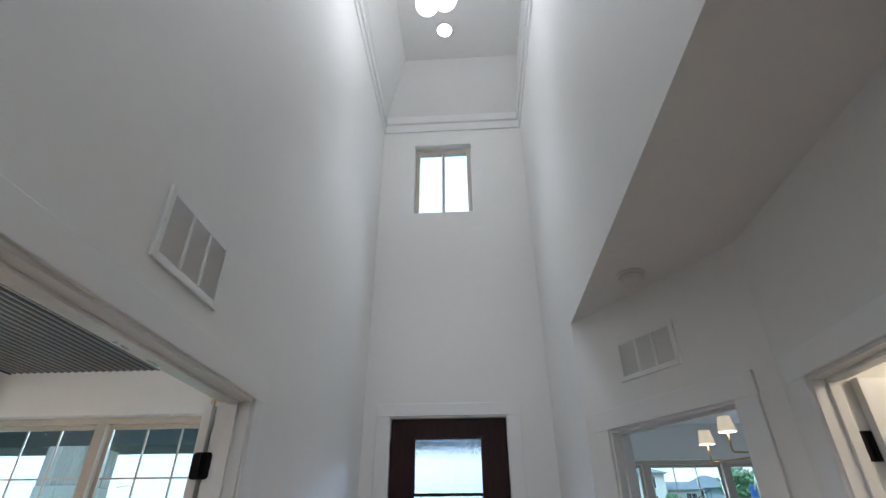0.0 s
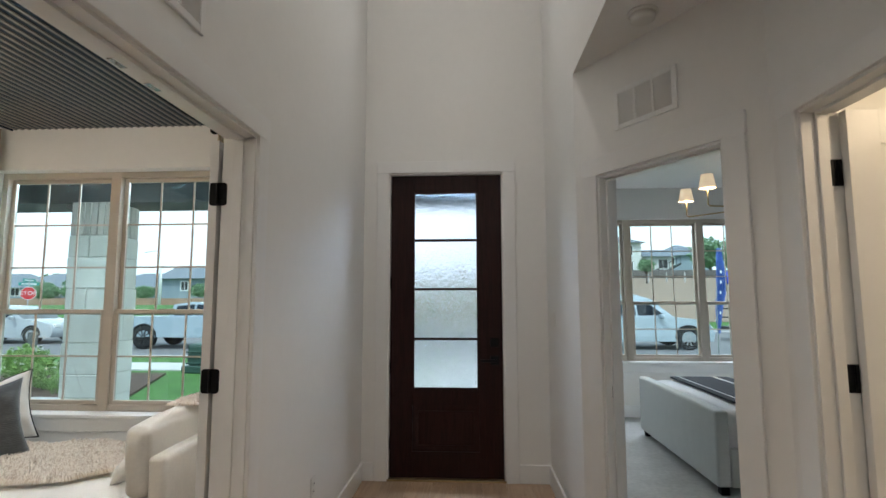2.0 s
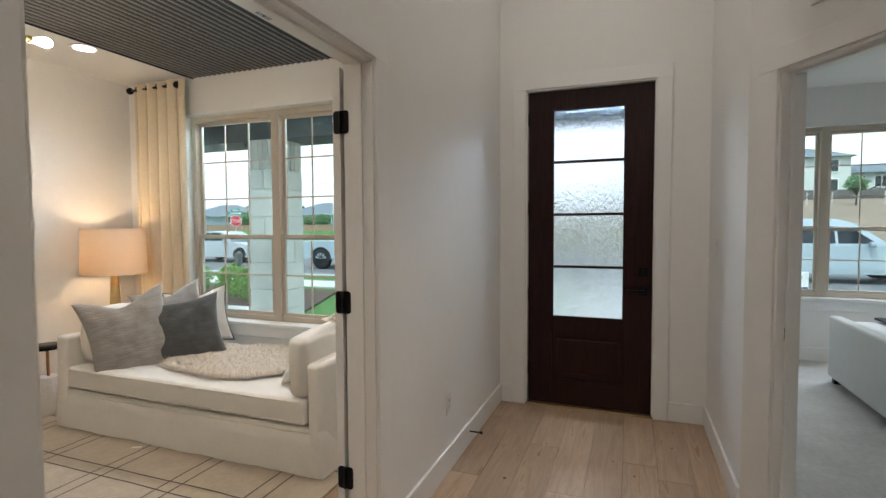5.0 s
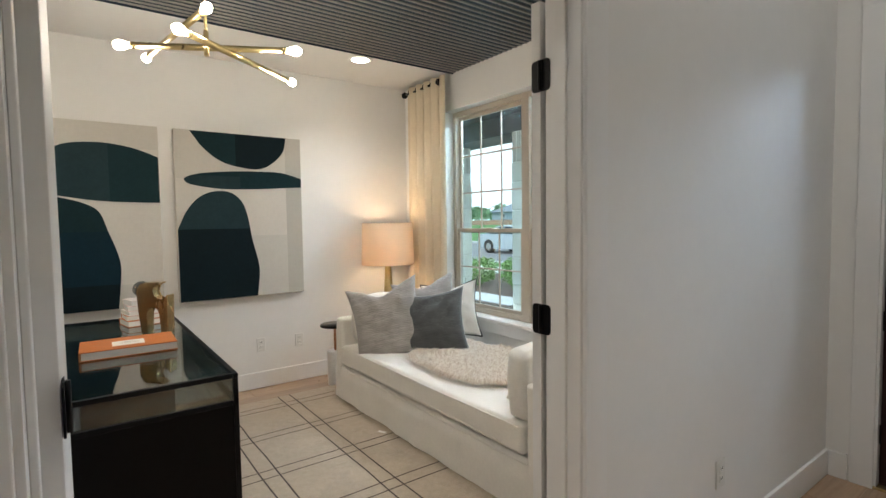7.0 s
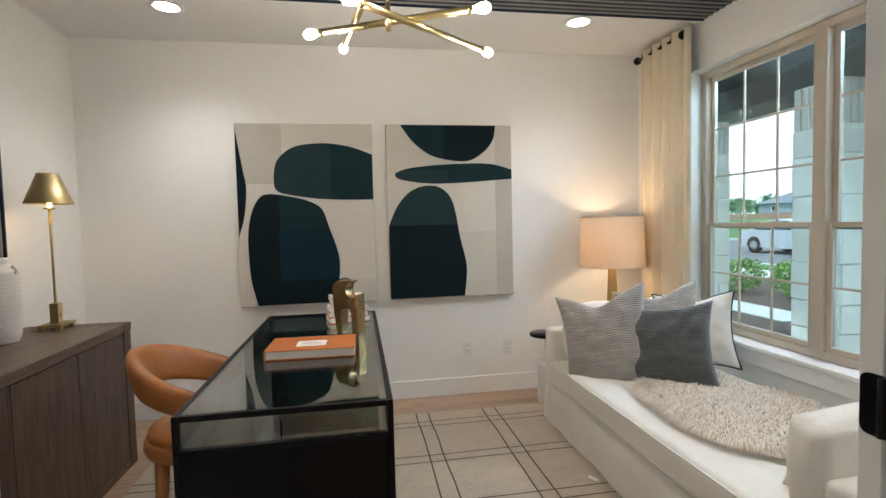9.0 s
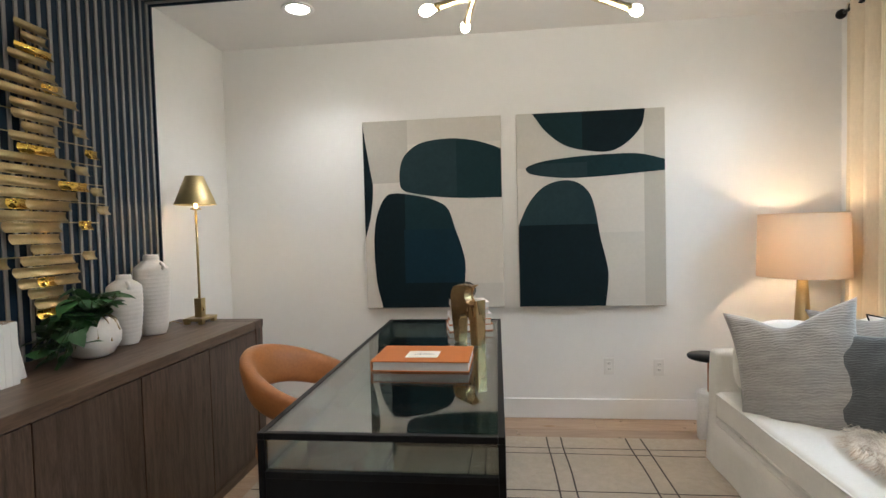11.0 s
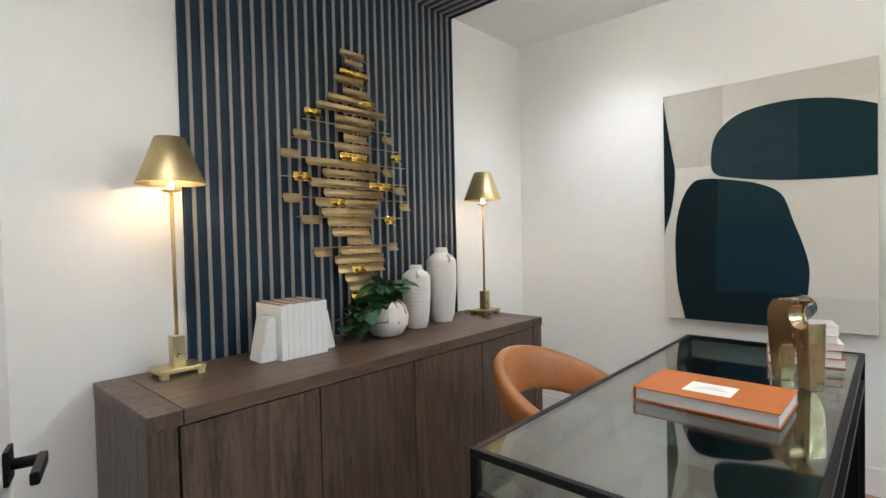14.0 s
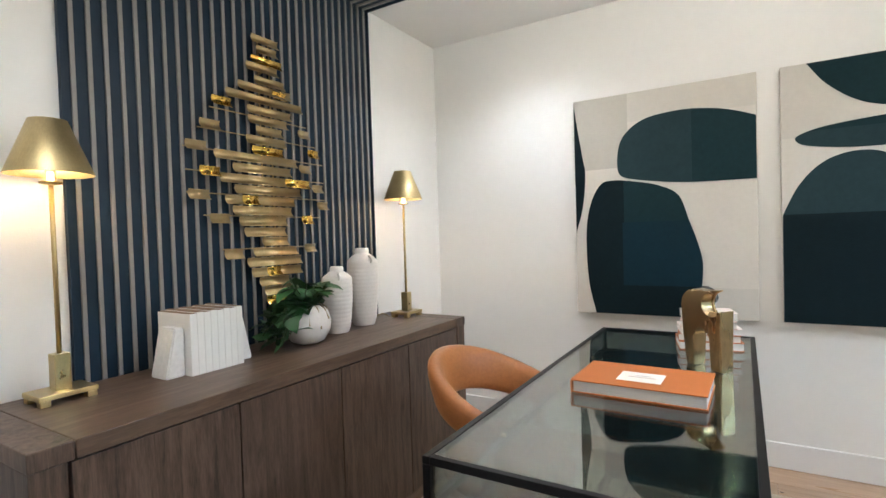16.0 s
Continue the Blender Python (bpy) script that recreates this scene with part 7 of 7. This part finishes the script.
M_UG = mat("utility_green", (0.035, 0.075, 0.06), 0.5, var=0.08)
part("base", box_bm(-0.62, -0.5, 0, 0.62, 0.5, 0.16, bevel=0.02), M_UG, ub)
part("hood", box_bm(-0.54, -0.42, 0.16, 0.54, 0.42, 0.66, bevel=0.06), M_UG, ub)
for k in range(3):
    part("ridge", box_bm(-0.56, -0.44, 0.20 + 0.13 * k, 0.56, 0.44, 0.235 + 0.13 * k, bevel=0.01), M_UG, ub)
stk = thing("lawn_marker", "thin dark stake standing in the lawn", "stake", pose(-6.35, 10.2, GZ))
part("rod", tube_bm([(0, 0, 0), (0.06, 0, 0.45)], [0.012, 0.03], 6), M_BLACK, stk)

M_FLAG = mat("royal_blue_cloth", (0.05, 0.12, 0.40), 0.6, var=0.15, scale=3)
fg = thing("feather_flag", "blue feather banner with white markings on a bent pole", "flag", pose(7.35, 14.8, GZ) @ Matrix.Diagonal((0.8, 0.8, 0.97, 1)))
part("pole", tube_bm([(0, 0, 0), (0.02, 0, 1.6), (0.10, 0, 2.7), (0.32, 0, 3.25), (0.55, 0, 3.1)], 0.014, 8), M_GALV, fg)
bm = bmesh.new()
prev = None
for k in range(25):
    t = k / 24
    z = 0.75 + 2.42 * t
    xl = 0.0 + 0.10 * t ** 2 + 0.12 * max(0, t - 0.8)
    wd = 0.08 + 0.22 * min(1, t * 2.2) * (1 - 0.55 * max(0, t - 0.7) / 0.3)
    yy = 0.05 * math.sin(t * 7)
    v = [bm.verts.new((xl + wd * q, yy + 0.04 * math.sin(q * 4 + t * 3), z)) for q in (0, 0.33, 0.66, 1)]
    if prev:
        for i in range(3):
            bm.faces.new((prev[i], prev[i + 1], v[i + 1], v[i])).smooth = True
    prev = v
bmesh.ops.solidify(bm, geom=bm.faces[:], thickness=0.004)
part("banner", bm, M_FLAG, fg)
for k in range(5):
    t = 0.22 + 0.12 * k
    z = 0.75 + 2.42 * t
    part("marking", box_bm(0.11 + 0.10 * t ** 2, -0.02 + 0.05 * math.sin(t * 7) - 0.02, z, 0.155 + 0.10 * t ** 2, 0.05 * math.sin(t * 7) - 0.012, z + 0.08, bevel=0.003), M_SWHITE, fg)
bal = thing("balloon", "round glossy blue balloon tied to the banner", "balloon", pose(7.72, 14.9, 2.0))
part("skin", lathe_bm([(0.001, -0.2)] + [(0.16 * math.cos(radians(q)), 0.18 * math.sin(radians(q))) for q in range(-80, 81, 10)] + [(0.001, 0.18)], 24), mat("blue_balloon", (0.01, 0.05, 0.6), 0.2, var=0, coat=0.5), bal)
part("string", tube_bm([(0, 0, -0.2), (-0.2, 0, -0.8), (-0.42, -0.1, -1.2)], 0.003, 5), M_SWHITE, bal)
sn = thing("yard_sign", "white yard sign with navy lower band beside the window", "sign", pose(3.35, 9.3, GZ))
part("board", box_bm(-0.70, -0.02, 0.35, -0.22, 0.02, 0.98, bevel=0.004), M_SWHITE, sn)
part("band", box_bm(-0.69, -0.026, 0.36, -0.23, -0.0205, 0.76), mat("sign_navy", (0.02, 0.045, 0.14), 0.5, var=0), sn)
for k, (z, w_) in enumerate(((0.88, 0.16), (0.80, 0.12), (0.52, 0.17))):
    part("writing_bar", box_bm(-0.46 - w_, -0.030, z, -0.46 + w_, -0.0265, z + 0.05), M_SWHITE if k == 2 else bpy.data.materials["sign_navy"], sn)
for x in (-0.62, -0.30):
    part("stake", box_bm(x - 0.02, -0.02, 0, x + 0.02, 0.02, 0.35), M_GALV, sn)

# ---- houses and fences across the street ----
M_SIDING = mat("grey_siding", (0.26, 0.32, 0.37), 0.7, var=0.05, scale=1, stretch=(0.3, 0.3, 8))
M_STUCCO = mat("white_stucco", (0.66, 0.66, 0.64), 0.8, var=0.04)
M_ROOF = mat("slate_shingle", (0.17, 0.20, 0.23), 0.85, var=0.15, scale=3, stretch=(1, 1, 6))
M_BRICK = mat("red_brick", (0.26, 0.11, 0.08), 0.85, var=0.2, scale=3)
M_WOODF = mat("weathered_fence", (0.14, 0.13, 0.12), 0.85, var=0.2, scale=2, stretch=(6, 1, 0.5))


def house(x, y, w, d, h, roof_h, wall_mat, label, windows, brick=0.0, hip=True):
    th = thing("house", label, "house", pose(x, y, far_z(x, y + d / 2)), "houses across the street")
    part("wall", box_bm(-w / 2, 0, -1.5, w / 2, d, h), wall_mat, th)
    if brick:
        part("brick_base", box_bm(-w / 2 - 0.03, -0.03, -1.5, w / 2 + 0.03, d, brick), M_BRICK, th)
    bm = bmesh.new()
    o, q = 0.5, (d * 0.45 if hip else -0.5)
    v = [bm.verts.new(p) for p in ((-w / 2 - o, -o, h), (w / 2 + o, -o, h), (w / 2 + o, d + o, h), (-w / 2 - o, d + o, h), (-w / 2 + q, d / 2, h + roof_h), (w / 2 - q, d / 2, h + roof_h))]
    for f in ((0, 1, 5, 4), (1, 2, 5), (2, 3, 4, 5), (3, 0, 4), (3, 2, 1, 0)):
        bm.faces.new([v[i] for i in f])
    part("roof", bm, M_ROOF, th)
    for wx, wz, ww, wh in windows:
        wi = part("window", box_bm(wx - ww / 2, -0.06, wz, wx + ww / 2, 0.02, wz + wh), M_CARG, th)
        fr_ = bmesh.new()
        for b in ((wx - ww / 2 - 0.1, wz - 0.1, wx - ww / 2, wz + wh + 0.1), (wx + ww / 2, wz - 0.1, wx + ww / 2 + 0.1, wz + wh + 0.1), (wx - ww / 2, wz + wh, wx + ww / 2, wz + wh + 0.1), (wx - ww / 2, wz - 0.1, wx + ww / 2, wz), (wx - 0.03, wz, wx + 0.03, wz + wh)):
            bm_box(fr_, b[0], -0.09, b[1], b[2], -0.02, b[3])
        part("frame", fr_, M_SWHITE, wi)
    return th


house(-32.6, 60, 10.0, 9, 2.9, 1.9, M_SIDING, "grey sided house with a slate roof across the street", [(-1.9, 1.5, 0.8, 1.0), (2.6, 1.5, 0.8, 1.0)], 0.5, False)
house(-47, 68, 12, 10, 2.0, 2.2, M_SIDING, "low grey house with a slate hip roof", [(-3, 0.9, 1.2, 1.0), (3, 0.9, 1.2, 1.0)], 0.5)
house(-61, 68, 12, 10, 2.0, 2.2, M_SIDING, "low grey house beyond the stop sign", [(-3, 0.9, 1.2, 1.0), (3, 0.9, 1.2, 1.0)], 0.5)
house(-84, 84, 14, 10, 2.4, 2.6, M_SIDING, "low grey house further down the street", [(-3, 0.9, 1.2, 1.0), (4, 0.9, 1.2, 1.0)], 0.5)
house(20.4, 70, 7, 9, 4.9, 1.6, M_STUCCO, "white two storey house with balcony and slate roof", [(-1.6, 3.2, 1.2, 1.3), (1.5, 3.2, 1.6, 1.3), (1.5, 0.9, 1.6, 1.4)])
house(26.0, 70.5, 4.2, 8, 3.0, 1.3, M_STUCCO, "white house wing with a covered terrace", [(-1.1, 1.4, 1.0, 1.2), (0.9, 1.4, 1.2, 1.2)], 0, False)
house(41, 96, 9, 9, 4.6, 2.4, M_SIDING, "grey gabled house behind the trees", [(-3, 3.0, 1.2, 1.2), (3, 3.0, 1.2, 1.2)])
st = thing("outside_stair", "dark outdoor stair with railing on the white house", "stair", pose(25.4, 69.4, 4.05))
for k in range(12):
    part("tread", box_bm(-0.3 + 0.3 * k, -0.6, 0.17 * (k + 1), 0.05 + 0.3 * k, 0.5, 0.17 * (k + 1) + 0.06), M_BLACK, st)
part("rail", tube_bm([(-0.3, -0.6, 1.1), (3.3, -0.6, 3.1)], 0.05, 6), M_BLACK, st)
part("stringer", tube_bm([(-0.3, -0.5, 0.05), (3.3, -0.5, 2.05)], 0.09, 6), M_BLACK, st)
for k in range(8):
    part("baluster", tube_bm([(-0.2 + 0.48 * k, -0.6, 0.2 + 0.27 * k), (-0.2 + 0.48 * k, -0.6, 1.12 + 0.27 * k)], 0.03, 5), M_BLACK, st)
fn = thing("timber_fence", "long weathered timber fence behind the field", "fence", pose(4, 60.2, 3.6))
for k in range(60):
    part("board_panel", box_bm(-4 + 1.5 * k, 0, -0.3, -4 + 1.5 * k + 1.46, 0.05, 1.15 + 0.03 * (k % 2)), M_WOODF, fn)
pf = thing("post_fence", "row of pale posts with rails along the field", "fence", pose(2, 52, far_z(20, 52)))
for k in range(32):
    part("post", box_bm(2 + 1.8 * k, -0.05, -0.2, 2.10 + 1.8 * k, 0.05, 1.05), M_CONC, pf)
for z in (0.55, 1.0):
    part("rail", box_bm(2, -0.02, z, 58, 0.02, z + 0.05), M_WOODF, pf)
bfn = thing("brick_fence", "low tan wall along the far street side", "fence", pose(0, 44, 0.8))
part("wall_run", box_bm(-90, 0, -0.3, -16, 0.2, 0.75), mat("tan_brick", (0.34, 0.22, 0.15), 0.85, var=0.15, scale=2), bfn)
hl = bmesh.new()
prev = None
for k in range(61):
    x = -700 + 1400 * k / 60
    z = 22 + 16 * noise.noise((x * 0.004, 3, 0)) + 6 * noise.noise((x * 0.02, 1, 0))
    v = [hl.verts.new((x, 640, -2)), hl.verts.new((x, 660, z))]
    if prev:
        hl.faces.new((prev[0], v[0], v[1], prev[1]))
    prev = v
structure("backdrop", hl, mat("hazy_hill", (0.20, 0.27, 0.34), 1.0, var=0.1, scale=0.02), "far hazy hills", "hills")

skyb = bmesh.new()
for k in range(24):
    a0, a1 = radians(-10 + 200 * k / 24), radians(-10 + 200 * (k + 1) / 24)
    q = [skyb.verts.new((900 * math.cos(a), 300 + 900 * math.sin(a), z)) for a, z in ((a0, -20), (a1, -20), (a1, 1500), (a0, 1500))]
    skyb.faces.new(q)
M_HAZE = bpy.data.materials.new("bright_haze")
M_HAZE.use_nodes = True
hz = M_HAZE.node_tree.nodes["Principled BSDF"]
hz.inputs["Base Color"].default_value = (0, 0, 0, 1)
hz.inputs["Emission Color"].default_value, hz.inputs["Emission Strength"].default_value = (0.94, 0.98, 1.0, 1), 1.15
structure("backdrop_sky", skyb, M_HAZE, "bright white hazy sky above the horizon", "sky")
structure("ground_apron", box_bm(-600, 4.33, GZ - 0.3, XS - 0.005, 7.069, GZ - 0.02), M_GRASS, "lawn beside the porch", "ground")

# ---- oak floor planks ----
PW = 0.19
pr_ = random.Random(9)
floor_ob = bpy.data.objects["floor"]
lengths = (0.9, 1.2, 1.5, 1.8)
plank_me = {L: mesh_of("plank", box_bm(-PW / 2 + 0.0007, 0.0007, -0.012, PW / 2 - 0.0007, L - 0.0007, 0.0, bevel=0.0012), M_OAK) for L in lengths}
short = {}


def plank_run(xc, ya, yb, width=PW):
    y = ya - pr_.uniform(0, 0.8)
    while y < yb:
        L = pr_.choice(lengths)
        a, b = max(y, ya), min(y + L, yb)
        if b - a > 0.04:
            if abs(b - a - L) < 1e-6 and width == PW:
                me = plank_me[L]
            else:
                me = mesh_of("plank", box_bm(-width / 2 + 0.0007, 0.0007, -0.012, width / 2 - 0.0007, b - a - 0.0007, 0.0, bevel=0.0012), M_OAK)
            o = new("plank", me)
            o.parent = floor_ob
            o.location = (xc, a, 0)
        y += L


x = XH + PW / 2
while x - PW / 2 < XQ:
    w = min(PW, XQ - (x - PW / 2))
    plank_run(x - PW / 2 + w / 2, YB, YF + 0.02 if x < XR else A0.y + 0.1, w)
    x += PW
x = XH - PW / 2
while x + PW / 2 > XA:
    if x > XS - PW / 2:
        plank_run(x, OP0, OP1)
    else:
        w = min(PW, (x + PW / 2) - XA)
        plank_run(x + PW / 2 - w / 2, YS, YW, w)
    x -= PW
# knots in the oak
M_KNOT = mat("oak_knot", (0.05, 0.03, 0.02), 0.5, var=0.3, scale=60)
kn = bmesh.new()
for k in range(46):
    cx, cy = pr_.uniform(XH, XR), pr_.uniform(0.5, YF)
    if k > 28:
        cx, cy = pr_.uniform(XA, XA + 0.4), pr_.uniform(0.8, 3.2)
    r = pr_.uniform(0.004, 0.013)
    vs = [kn.verts.new((cx + r * pr_.uniform(0.6, 1.0) * math.cos(q * 0.7854), cy + 1.5 * r * pr_.uniform(0.6, 1.0) * math.sin(q * 0.7854), 0.0006)) for q in range(8)]
    kn.faces.new(vs)
k_ob = part("knot", kn, M_KNOT, floor_ob)
k_ob["kind"] = "stuff"
